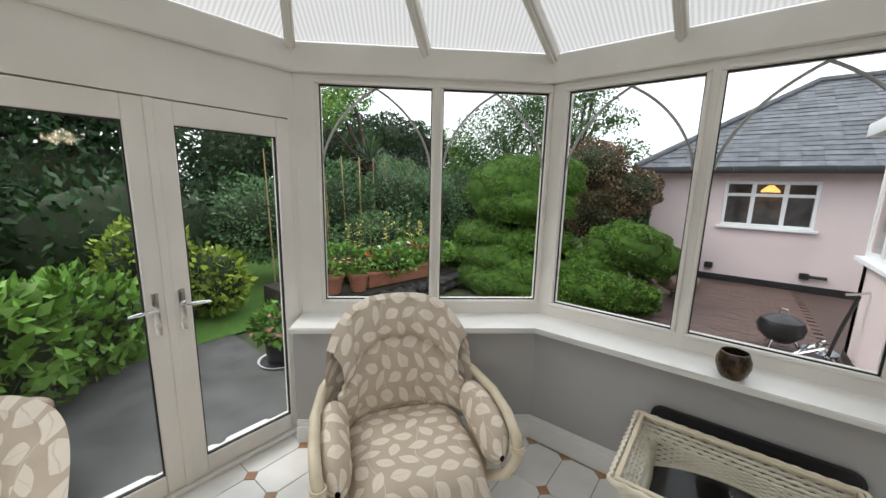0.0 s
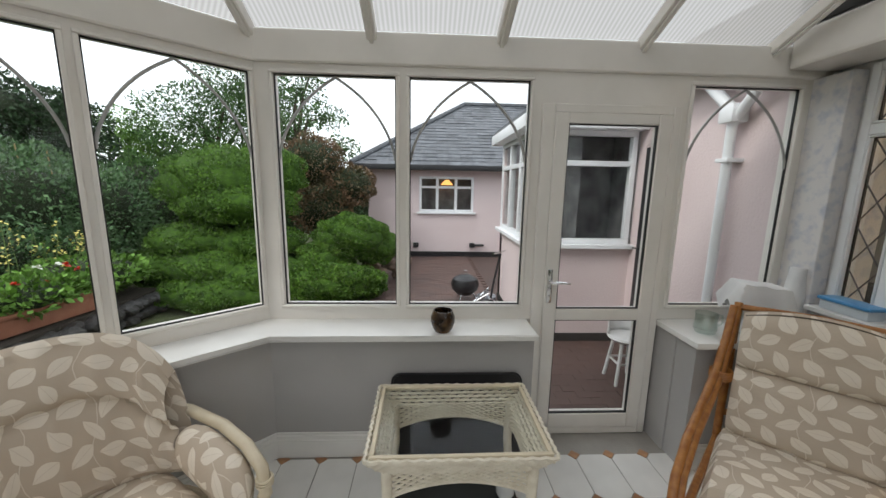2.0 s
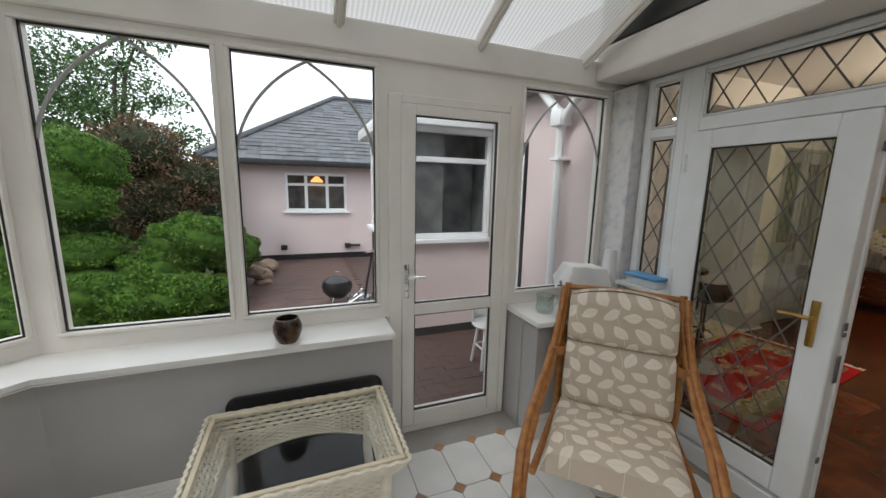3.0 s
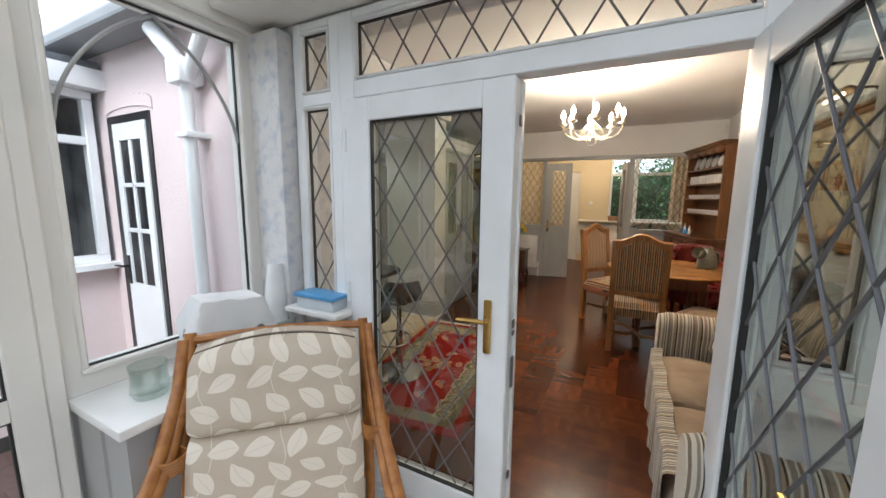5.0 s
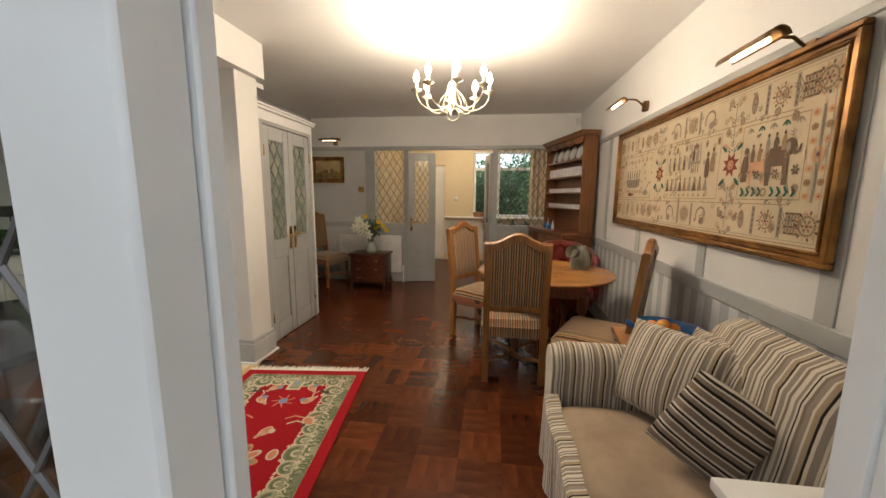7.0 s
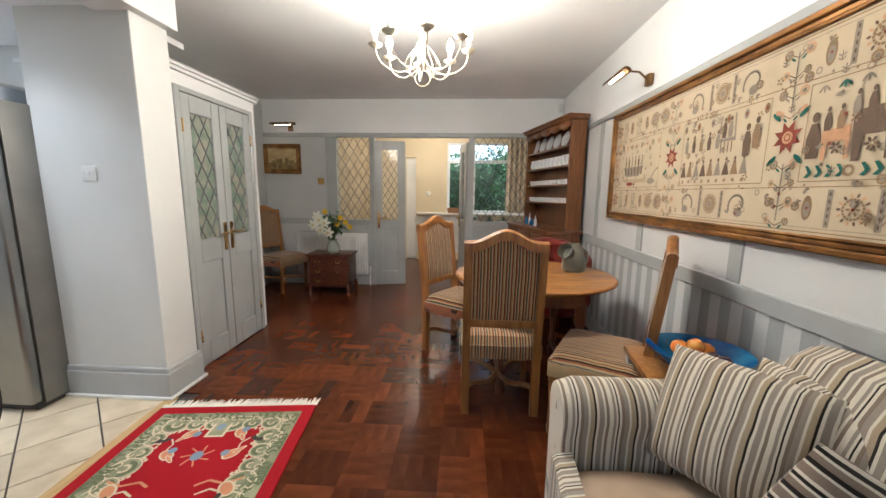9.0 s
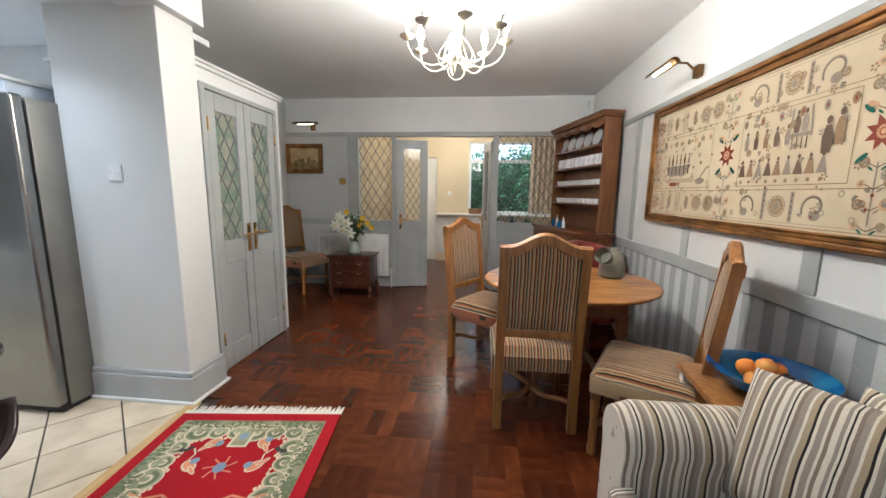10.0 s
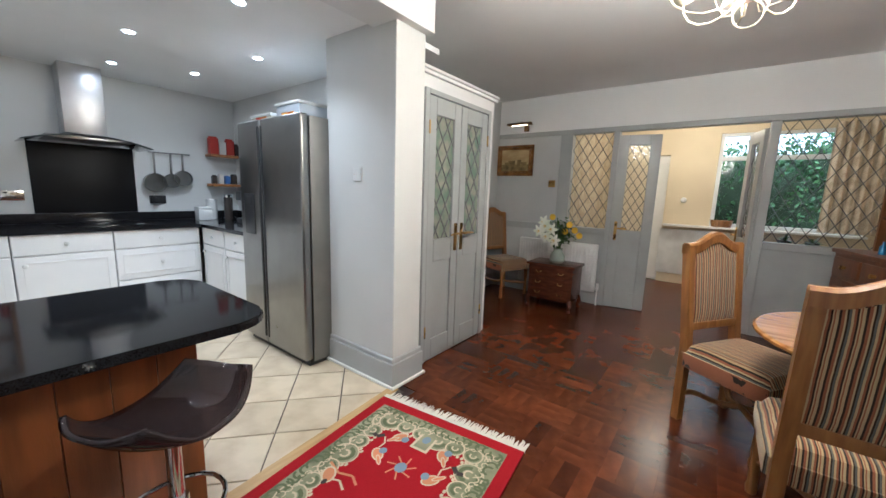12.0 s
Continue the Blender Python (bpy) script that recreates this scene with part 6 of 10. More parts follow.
cyl(bm, (0, -0.55, 0.0), (0, -0.55, 0.22), 0.009, seg=8)
cyl(bm, (0, -0.56, 0.20), (0, -0.51, 0.20), 0.012, seg=8)
cyl(bm, (0, -0.55, 0.20), (0, -0.55, 0.27), 0.02, 0.016, 12)
part("valve", bm, WHITE_PLASTIC, t)


# ---- pictures and picture lights ----
def framed(name, label, m, w, h, fw, fd, material):
    """A picture frame with a stepped moulding, facing -y."""
    t = thing(name, label, "picture", m)
    bm = B()
    for s, d, a in ((0.0, fd, 0.42), (0.42, fd * 0.6, 0.36), (0.78, fd * 0.8, 0.22)):
        o0, o1 = fw * s, fw * (s + a)
        for x0, z0, x1, z1 in ((-w / 2 + o0, -h / 2 + o0, w / 2 - o0, -h / 2 + o1), (-w / 2 + o0, h / 2 - o1, w / 2 - o0, h / 2 - o0), (-w / 2 + o0, -h / 2 + o1, -w / 2 + o1, h / 2 - o1), (w / 2 - o1, -h / 2 + o1, w / 2 - o0, h / 2 - o1)):
            box(bm, x0, -d, z0, x1, 0, z1, 0.005, 1)
    part("frame", bm, material, t)
    return t


t = framed("painting", "small gilt-framed landscape painting on the grey wall", pose(5.246, 2.94, 1.75, 0, 0, -90), 0.52, 0.40, 0.06, 0.03, GILT)
CANVAS = mat("painted_landscape", (0.52, 0.42, 0.22), 0.5, color2=(0.30, 0.20, 0.07), scale=5, stretch=(1, 1, 2.2), contrast=(0.3, 0.7))
bm = B()
box(bm, -0.21, -0.012, -0.15, 0.21, 0, 0.15)
part("canvas", bm, CANVAS, t, smooth=False)
bm = B()
box(bm, -0.21, -0.014, -0.15, 0.21, -0.012, -0.05)
for x, w, h in ((-0.12, 0.06, 0.03), (-0.05, 0.1, 0.05), (0.06, 0.05, 0.06), (0.13, 0.08, 0.03)):
    box(bm, x - w / 2, -0.0145, -0.06, x + w / 2, -0.012, -0.05 + h, 0.0)
part("landscape", bm, mat("dark_umber_paint", (0.10, 0.07, 0.025), 0.5, color2=(0.26, 0.19, 0.07), scale=16), t, smooth=False)


def picture_light(m, arm=0.22, label="brass picture light on a curved arm"):
    """A slim reflector on an arm from a wall block, facing -y."""
    t = thing("picture_light", label, "lamp", m, "picture lights")
    bm = B()
    box(bm, -0.03, -0.035, -0.04, 0.03, 0, 0.035, 0.004)
    part("wall_block", bm, BRONZE, t)
    bm = B()
    tube(bm, [(0, -0.03, 0.0), (0, -0.09, 0.05), (0, -arm * 0.7, 0.055), (0, -arm, 0.02)], 0.007, 8)
    part("arm", bm, BRONZE, t)
    bm = B()
    def refl(u, v):
        a = math.pi * (0.05 + 0.95 * u)
        return Vector((-0.16 + 0.32 * v, -arm + 0.036 * math.cos(a), 0.0 + 0.036 * math.sin(a)))
    grid_surface(bm, refl, 10, 6)
    ob = part("reflector", bm, BRONZE, t)
    md = ob.modifiers.new("thick", "SOLIDIFY"); md.thickness = 0.003
    bm = B()
    cyl(bm, (-0.10, -arm, 0.008), (0.10, -arm, 0.008), 0.011, seg=10)
    part("tube_bulb", bm, glow_mat("warm_tube", (1, 0.75, 0.45), 6.0), t)
    return t


pl = picture_light(pose(1.36, -0.85, 1.94, 0, 0, 180), 0.24)
copy_thing(pl, pose(2.95, -0.85, 2.10, 0, 0, 180))
copy_thing(pl, pose(5.25, 2.80, 2.16, 0, 0, -90))

# embroidered hanging in a long gilt frame
EW, EH = 2.32, 0.84
t = framed("embroidery", "long gilt-framed embroidered linen hanging with folk motifs", pose(2.285, -0.835, 1.538, 0, 0, 180), EW, EH, 0.06, 0.035, GILT)
bm = B()
box(bm, -EW / 2 + 0.055, -0.014, -EH / 2 + 0.055, EW / 2 - 0.055, -0.002, EH / 2 - 0.055)
part("linen", bm, LINEN, t, "cream linen ground", smooth=False)
THREADS = {"brown": (0.13, 0.085, 0.055), "rust": (0.21, 0.042, 0.024), "tan": (0.26, 0.17, 0.09), "green": (0.012, 0.10, 0.075), "grey": (0.27, 0.23, 0.18), "peach": (0.52, 0.30, 0.16)}
sets = {k: B() for k in THREADS}
rnd = random.Random(11)
lay = [0.0142]
def flat(col, pts):
    lay[0] += 0.0000012
    bm = sets[col]
    vs = [bm.verts.new((x, -lay[0] - 0.0006, z)) for x, z in pts]
    try:
        bm.faces.new(vs)
    except ValueError:
        pass
def ell(col, x, z, rx, rz, n=12, rot=0.0):
    flat(col, [(x + rx * math.cos(a) * math.cos(rot) - rz * math.sin(a) * math.sin(rot), z + rx * math.cos(a) * math.sin(rot) + rz * math.sin(a) * math.cos(rot)) for a in [2 * math.pi * k / n for k in range(n)]])
def ringm(col, x, z, r0, r1, n=20):
    for k in range(n):
        a, b = 2 * math.pi * k / n, 2 * math.pi * (k + 0.82) / n
        flat(col, [(x + r0 * math.cos(a), z + r0 * math.sin(a)), (x + r1 * math.cos(a), z + r1 * math.sin(a)), (x + r1 * math.cos(b), z + r1 * math.sin(b)), (x + r0 * math.cos(b), z + r0 * math.sin(b))])
def bar2(col, x0, z0, x1, z1, w=0.0025):
    d = Vector((x1 - x0, z1 - z0)); nrm = Vector((-d.y, d.x)).normalized() * w
    flat(col, [(x0 + nrm.x, z0 + nrm.y), (x1 + nrm.x, z1 + nrm.y), (x1 - nrm.x, z1 - nrm.y), (x0 - nrm.x, z0 - nrm.y)])
def star(col, x, z, r0, r1, n=8):
    flat(col, [(x + (r1 if k % 2 else r0) * math.cos(math.pi * k / n), z + (r1 if k % 2 else r0) * math.sin(math.pi * k / n)) for k in range(2 * n)])
def paisley(x, z, s, f=1):
    pts, inner = [], []
    for k in range(17):
        u = k / 16
        a = math.pi * 1.55 * u - 0.5
        r = s * (1 - 0.62 * u)
        pts.append((x + f * r * math.cos(a), z + r * math.sin(a)))
    for (x0, z0), (x1, z1) in zip(pts, pts[1:]):
        bar2("grey", x0, z0, x1, z1, s * 0.10)
        bar2("brown", x0 * 0.98 + x * 0.02, z0 * 0.94 + z * 0.06, x1 * 0.98 + x * 0.02, z1 * 0.94 + z * 0.06, s * 0.03)
    ell("grey", x - f * s * 0.1, z - s * 0.55, s * 0.45, s * 0.35)
def flower(x, z, r, col="tan"):
    ringm(col, x, z, r * 0.55, r, 14)
    ell("grey", x, z, r * 0.36, r * 0.36)
    ringm("brown", x, z, r * 0.40, r * 0.48, 12)
def figure(x, z, h, col):
    """A plain upright stitched shape."""
    flat(col, [(x - h * 0.13, z), (x + h * 0.13, z), (x + h * 0.16, z + h * 0.42), (x + h * 0.08, z + h * 0.72), (x - h * 0.08, z + h * 0.72), (x - h * 0.16, z + h * 0.42)])
    ell("brown", x, z + h * 0.84, h * 0.085, h * 0.11, 10)
iw, ih = EW / 2 - 0.07, EH / 2 - 0.07
def frame_line(x0, z0, x1, z1, col="tan", w=0.0016):
    for a in ((x0, z0, x1, z0), (x0, z1, x1, z1), (x0, z0, x0, z1), (x1, z0, x1, z1)):
        bar2(col, *a, w)
def leafy(x, z0, z1, side=0.05):
    """A stem with paired leaves and round blooms."""
    bar2("grey", x, z0, x, z1, 0.003)
    m = max(2, int((z1 - z0) / 0.06))
    for q in range(m + 1):
        z = z0 + (z1 - z0) * q / m
        for sg in (-1, 1):
            bar2("brown", x, z - 0.02, x + sg * side * 0.8, z, 0.0015)
            flower(x + sg * side, z, 0.020 if q % 2 else 0.015, "tan" if (q + (sg > 0)) % 2 else "peach")
            ell("green" if q % 3 == 0 else "grey", x + sg * side * 0.5, z - 0.022, 0.013, 0.004, 8, sg * 0.7)
def medallion(x, z, r):
    for q in range(14):
        a = 2 * math.pi * q / 14
        ell("brown" if q % 2 else "peach", x + r * math.cos(a), z + r * math.sin(a), r * 0.17, r * 0.10, 8, a)
    ringm("tan", x, z, r * 0.62, r * 0.80, 18)
    for q in range(6):
        ell("tan", x + r * 0.36 * math.cos(q * 1.05), z + r * 0.36 * math.sin(q * 1.05), r * 0.17, r * 0.10, 8, q * 1.05)
    star("rust", x, z, r * 0.08, r * 0.26, 6)
def lattice(x, z, h):
    for q in range(-3, 4):
        for sg in (-1, 1):
            bar2("brown", x + q * h * 0.3 - h * 0.5, z - sg * h * 0.9, x + q * h * 0.3 + h * 0.5, z + sg * h * 0.9, 0.0013)
    for a in range(-2, 3):
        for b in range(-3, 4):
            ell("brown" if (a + b) % 2 else "tan", x + a * h * 0.3, z + b * h * 0.27, 0.0055, 0.0055, 6)
frame_line(-iw, -ih, iw, ih, "tan", 0.002)
frame_line(-iw + 0.014, -ih + 0.014, iw - 0.014, ih - 0.014, "grey", 0.0012)
# rows of squares along the top and the bottom
TILES = [(-1.03, "med"), (-0.93, "bars"), (-0.83, "drop"), (-0.72, "bars"), (-0.61, "drop"), (-0.50, "rose"), (-0.38, "rose"), (-0.07, "curl"), (0.05, "stripe"), (0.13, "rose"), (0.21, "stripe"), (0.32, "curl2"), (0.66, "drop"), (0.74, "stripe"), (0.82, "med"), (0.90, "stripe"), (0.965, "net")]
for zc in (0.265, -0.265):
    for x, kind in TILES:
        if kind == "med":
            medallion(x, zc, 0.046)
        elif kind == "rose":
            flower(x, zc, 0.040)
            ringm("brown", x, zc, 0.044, 0.048, 22)
        elif kind in ("curl", "curl2"):
            paisley(x, zc, 0.060, 1 if kind == "curl" else -1)
        elif kind == "drop":
            ell("tan", x, zc, 0.020, 0.045, 14); ell("grey", x, zc - 0.006, 0.013, 0.030, 12); star("rust", x, zc, 0.003, 0.009, 6)
        elif kind == "net":
            lattice(x, zc, 0.05)
        else:
            w = 0.010 if kind == "stripe" else 0.003
            for q in ((0,) if kind == "stripe" else (-0.022, 0.0, 0.022)):
                bar2("grey", x + q, zc - 0.065, x + q, zc + 0.065, w)
                for r in range(5):
                    ell("brown", x + q, zc - 0.05 + r * 0.025, 0.004, 0.008, 6)
for z in (0.19, -0.19):
    bar2("tan", -iw, z, iw - 0.15, z, 0.0016)
# the boat, the fish and the reeds
frame_line(-1.0, -0.17, -0.40, 0.17)
flat("grey", [(-0.92, -0.02), (-0.60, -0.02), (-0.66, -0.09), (-0.86, -0.09)])
for q in range(6):
    bar2("brown", -0.88 + q * 0.05, -0.08, -0.88 + q * 0.05, -0.02, 0.008)
    figure(-0.88 + q * 0.05, -0.015, 0.075, ("tan", "brown", "grey")[q % 3])
for q in range(5):
    bar2("tan", -0.95 + q * 0.02, -0.11 - q * 0.006, -0.55, -0.11 - q * 0.006, 0.0012)
ell("rust", -0.80, -0.145, 0.055, 0.014, 14); flat("rust", [(-0.75, -0.145), (-0.72, -0.13), (-0.72, -0.16)])
bar2("grey", -0.50, -0.12, -0.43, -0.05, 0.006); ell("grey", -0.49, -0.13, 0.05, 0.02, 12)
for q in range(8):
    flower(-0.95 + q * 0.075, 0.125, 0.018, ("tan", "peach")[q % 2])
# two flowering columns with a large rust bloom
for cx in (-0.26, 0.535):
    leafy(cx, 0.09, 0.31, 0.045)
    leafy(cx, -0.32, -0.10, 0.045)
    star("rust", cx, 0.0, 0.036, 0.066)
    ringm("peach", cx, 0.0, 0.014, 0.024, 12)
    ell("peach", cx, 0.0, 0.010, 0.010)
    for sg in (-1, 1):
        ell("green", cx + sg * 0.060, 0.085, 0.026, 0.009, 10, 0.7 * sg)
        ell("green", cx + sg * 0.060, -0.085, 0.028, 0.010, 10, -0.7 * sg)
        ell("peach", cx - sg * 0.055, 0.10, 0.016, 0.010, 10, -0.5 * sg)
# the gathering under lanterns
frame_line(-0.15, -0.17, 0.44, 0.17)
for q in range(9):
    figure(-0.12 + q * 0.056, -0.125, 0.088, ("tan", "brown", "grey")[q % 3])
    flat(("brown", "tan", "grey")[q % 3], [(-0.145 + q * 0.056, -0.125), (-0.095 + q * 0.056, -0.125), (-0.112 + q * 0.056, -0.07), (-0.128 + q * 0.056, -0.07)])
    star("tan", -0.12 + q * 0.056, -0.150, 0.006, 0.014, 6)
for q in range(5):
    figure(-0.11 + q * 0.062, 0.005, 0.095, ("grey", "brown", "tan", "brown", "grey")[q])
for sg in (-1, 1):
    bar2("grey", 0.20 + sg * 0.055, 0.03, 0.20 + sg * 0.045, 0.155, 0.005)
bar2("grey", 0.15, 0.04, 0.25, 0.04, 0.008)
figure(0.18, 0.05, 0.10, "brown"); figure(0.22, 0.05, 0.10, "grey")
for q in range(4):
    bar2("brown", 0.165 + q * 0.024, -0.02, 0.165 + q * 0.024, 0.03, 0.003)
figure(0.33, -0.05, 0.15, "brown"); figure(0.38, -0.02, 0.14, "tan")
for q in range(6):
    ell("tan" if q % 2 else "grey", -0.13 + q * 0.11, 0.135, 0.014, 0.022, 10); ell("rust", -0.13 + q * 0.11, 0.135, 0.005, 0.009, 8)
# the procession with the ox and the tusked beast over a hedge of green leaves
frame_line(0.61, -0.17, 0.985, 0.17)
figure(0.645, -0.09, 0.17, "brown")
flat("peach", [(0.675, 0.0), (0.77, 0.01), (0.775, -0.10), (0.76, -0.10), (0.755, -0.04), (0.70, -0.04), (0.695, -0.10), (0.68, -0.10)])
flat("brown", [(0.775, 0.03), (0.80, 0.05), (0.875, 0.055), (0.905, 0.03), (0.905, -0.11), (0.88, -0.11), (0.875, -0.03), (0.815, -0.03), (0.81, -0.11), (0.785, -0.11)])
ell("brown", 0.905, 0.045, 0.032, 0.036, 14); ell("grey", 0.895, 0.045, 0.012, 0.022, 10)
for q in range(7):
    a, b2 = q / 7, (q + 1) / 7
    bar2("brown", 0.925 + 0.035 * a, 0.03 - 0.07 * a + 0.09 * a * a, 0.925 + 0.035 * b2, 0.03 - 0.07 * b2 + 0.09 * b2 * b2, 0.010 - 0.006 * a)
for q in range(5):
    figure(0.69 + q * 0.045, 0.035 if q > 1 else 0.0, 0.085, ("brown", "tan", "grey")[q % 3])
for q in range(9):
    if q != 4:
        flat("green", [(0.63 + q * 0.038, -0.155), (0.645 + q * 0.038, -0.14), (0.63 + q * 0.038, -0.115), (0.642 + q * 0.038, -0.115), (0.660 + q * 0.038, -0.138), (0.645 + q * 0.038, -0.158)])
ringm("tan", 0.785, -0.138, 0.010, 0.020, 12)
for x, z in ((0.73, -0.06), (0.84, -0.06), (0.945, -0.05)):
    for q in range(6):
        ell("brown", x + 0.014 * math.cos(q * 1.05), z + 0.014 * math.sin(q * 1.05), 0.009, 0.005, 8, q * 1.05)
for q in range(5):
    for sg in (-1, 0, 1):
        ell("green" if q % 2 else "grey", 0.66 + q * 0.07 + sg * 0.012, 0.145, 0.014, 0.004, 8, 1.57 + sg * 0.7)
# the flowering border at both ends
for cx in (-1.045, 1.04):
    bar2("grey", cx, -0.18, cx, 0.18, 0.005)
    ringm("peach", cx, 0.0, 0.014, 0.030, 16); ell("rust", cx, 0.0, 0.008, 0.008)
    for q in range(-3, 4):
        if q:
            for sg in (-1, 1):
                ell("peach" if q % 2 else "tan", cx + sg * 0.030, q * 0.052, 0.016, 0.014, 12)
                star("rust", cx + sg * 0.030, q * 0.052, 0.002, 0.009, 5)
    for zc in (0.27, -0.27):
        medallion(cx, zc, 0.052)
rnd = random.Random(77)
for q in range(230):
    x, z = rnd.uniform(-iw + 0.10, iw - 0.12), rnd.uniform(-0.32, 0.32)
    if min(abs(x + 0.26), abs(x - 0.535)) < 0.08 and abs(z) < 0.09:
        continue
    k2 = q % 6
    if k2 == 0:
        flower(x, z, rnd.uniform(0.012, 0.020), "tan")
    elif k2 == 1:
        ell("grey", x, z, 0.014, 0.007, 10, rnd.uniform(0, 3)); ell("brown", x + 0.010, z + 0.006, 0.005, 0.003, 8)
    elif k2 == 2:
        for r in range(5):
            ell("tan", x + 0.011 * math.cos(r * 1.26), z + 0.011 * math.sin(r * 1.26), 0.006, 0.004, 8, r * 1.26)
    elif k2 == 3:
        bar2("brown", x, z - 0.016, x, z + 0.016, 0.0014)
        for r in (-1, 1):
            ell("grey", x + r * 0.008, z + 0.004, 0.008, 0.003, 8, r * 0.6)
            ell("grey", x + r * 0.008, z - 0.008, 0.008, 0.003, 8, r * 0.6)
    elif k2 == 4:
        star("rust" if q % 4 == 0 else "brown", x, z, 0.004, 0.011, 6)
    else:
        ringm("grey", x, z, 0.008, 0.013, 10)
for q in range(46):
    x, z = rnd.uniform(-iw + 0.08, iw - 0.12), rnd.choice((0.19, -0.19)) + rnd.uniform(-0.008, 0.008)
    star("tan" if q % 2 else "grey", x, z, 0.003, 0.008, 6)
for c, bmx in sets.items():
    bmesh.ops.recalc_face_normals(bmx, faces=bmx.faces)
    part("stitching", bmx, mat("thread_" + c, THREADS[c], 0.9, scale=60, bump=0.3, bump_scale=300), t, c + " embroidered motifs", smooth=False)["kind"] = "stuff"

# ---- chandelier ----
CX, CY, CB = 2.34, 0.665, 1.90
t = thing("chandelier", "cream metal chandelier with eight lit candle bulbs", "chandelier", pose(CX, CY, CB))
CREAM_METAL = mat("cream_lacquered_metal", (0.62, 0.56, 0.44), 0.35, color2=(0.52, 0.46, 0.34), scale=20)
BULB = glow_mat("warm_bulb", (1.0, 0.80, 0.55), 42.0)
bm = B()
lathe(bm, [(0, 0.08), (0.014, 0.085), (0.03, 0.11), (0.016, 0.15), (0.011, 0.20), (0.02, 0.25), (0.010, 0.29), (0.007, 0.38), (0, 0.385)], 14)
cyl(bm, (0, 0, 0.38), (0, 0, CZ - CB - 0.03), 0.004, seg=6)
part("stem", bm, CREAM_METAL, t)
bm = B()
lathe(bm, [(0, CZ - CB), (0.05, CZ - CB), (0.045, CZ - CB - 0.02), (0.012, CZ - CB - 0.04), (0, CZ - CB - 0.04)], 18)
part("ceiling_rose", bm, CREAM_METAL, t)
bm = B()
pts = [(0, 0.042 * math.cos(a), 0.035 + 0.042 * math.sin(a)) for a in [2 * math.pi * k / 20 for k in range(20)]]
tube(bm, pts, 0.003, 6, closed=True)
part("bottom_ring", bm, CREAM_METAL, t)
AR = 0.255
for k in range(8):
    a = 2 * math.pi * k / 8 + 0.2
    ca, sa = math.cos(a), math.sin(a)
    bm = B()
    sp = [(0.012, 0.13), (0.035, 0.095), (0.08, 0.068), (0.13, 0.060), (0.18, 0.072), (0.222, 0.10), (0.246, 0.135), (AR, 0.175)]
    tube(bm, [(r * ca, r * sa, z) for r, z in sp], 0.0036, 6)
    sp = [(0.014, 0.21), (0.05, 0.18), (0.085, 0.135), (0.10, 0.095), (0.085, 0.062), (0.055, 0.055), (0.04, 0.075), (0.048, 0.09)]
    tube(bm, [(r * ca, r * sa, z) for r, z in sp], 0.0024, 5)
    arm_o = part("arm", bm, CREAM_METAL, t)
    at = Matrix.Translation((AR * ca, AR * sa, 0.035))
    bm = B()
    lathe(bm, [(0, 0.138), (0.012, 0.138), (0.036, 0.154), (0.038, 0.160), (0.01, 0.149), (0, 0.149)], 16, at)
    part("drip_pan", bm, CREAM_METAL, arm_o)
    bm = B()
    lathe(bm, [(0, 0.148), (0.0105, 0.148), (0.0105, 0.205), (0, 0.205)], 10, at)
    part("candle_tube", bm, WHITE_PLASTIC, arm_o)
    bm = B()
    lathe(bm, [(0, 0.205), (0.010, 0.207), (0.019, 0.225), (0.021, 0.24), (0.014, 0.265), (0.004, 0.285), (0, 0.288)], 12, at)
    part("bulb", bm, BULB, arm_o, "lit candle bulb")

# small sensor high in the corner
bm = B()
box(bm, 5.17, -0.83, 2.36, 5.22, -0.77, 2.46, 0.012)
tagged(part("alarm_sensor", bm, WHITE_PLASTIC), "small white alarm sensor in the ceiling corner", "sensor")
# brass switch by the partition
t = thing("wall_socket", "aged brass light switch on the grey wall", "switch", pose(5.246, 2.41, 1.45, 0, 0, -90))
bm = B()
box(bm, -0.043, -0.008, -0.043, 0.043, 0, 0.043, 0.003)
part("plate", bm, BRASS, t)
bm = B()
lathe(bm, [(0, 0), (0.008, 0), (0.006, 0.018), (0, 0.02)], 10, Matrix.Translation((0, -0.008, 0)) @ Matrix.Rotation(radians(90), 4, "X"))
part("toggle", bm, BRASS, t)

# ---- rug ----
def rug_mat():
    m = bpy.data.materials.new("red_chinese_rug")
    m.use_nodes = True
    n, l = m.node_tree.nodes, m.node_tree.links
    b = n["Principled BSDF"]
    b.inputs["Roughness"].default_value = 0.95
    b.inputs["Specular IOR Level"].default_value = 0.1
    tc, nz, bp = n.new("ShaderNodeTexCoord"), n.new("ShaderNodeTexNoise"), n.new("ShaderNodeBump")
    nz.inputs["Scale"].default_value = 260
    l.new(tc.outputs["Object"], nz.inputs["Vector"])
    r = n.new("ShaderNodeValToRGB")
    r.color_ramp.elements[0].color, r.color_ramp.elements[1].color = (0.21, 0.006, 0.010, 1), (0.40, 0.014, 0.020, 1)
    l.new(nz.outputs["Fac"], r.inputs[0]); l.new(r.outputs[0], b.inputs["Base Color"])
    bp.inputs["Strength"].default_value = 0.5; bp.inputs["Distance"].default_value = 0.004
    l.new(nz.outputs["Fac"], bp.inputs["Height"]); l.new(bp.outputs[0], b.inputs["Normal"])
    return m


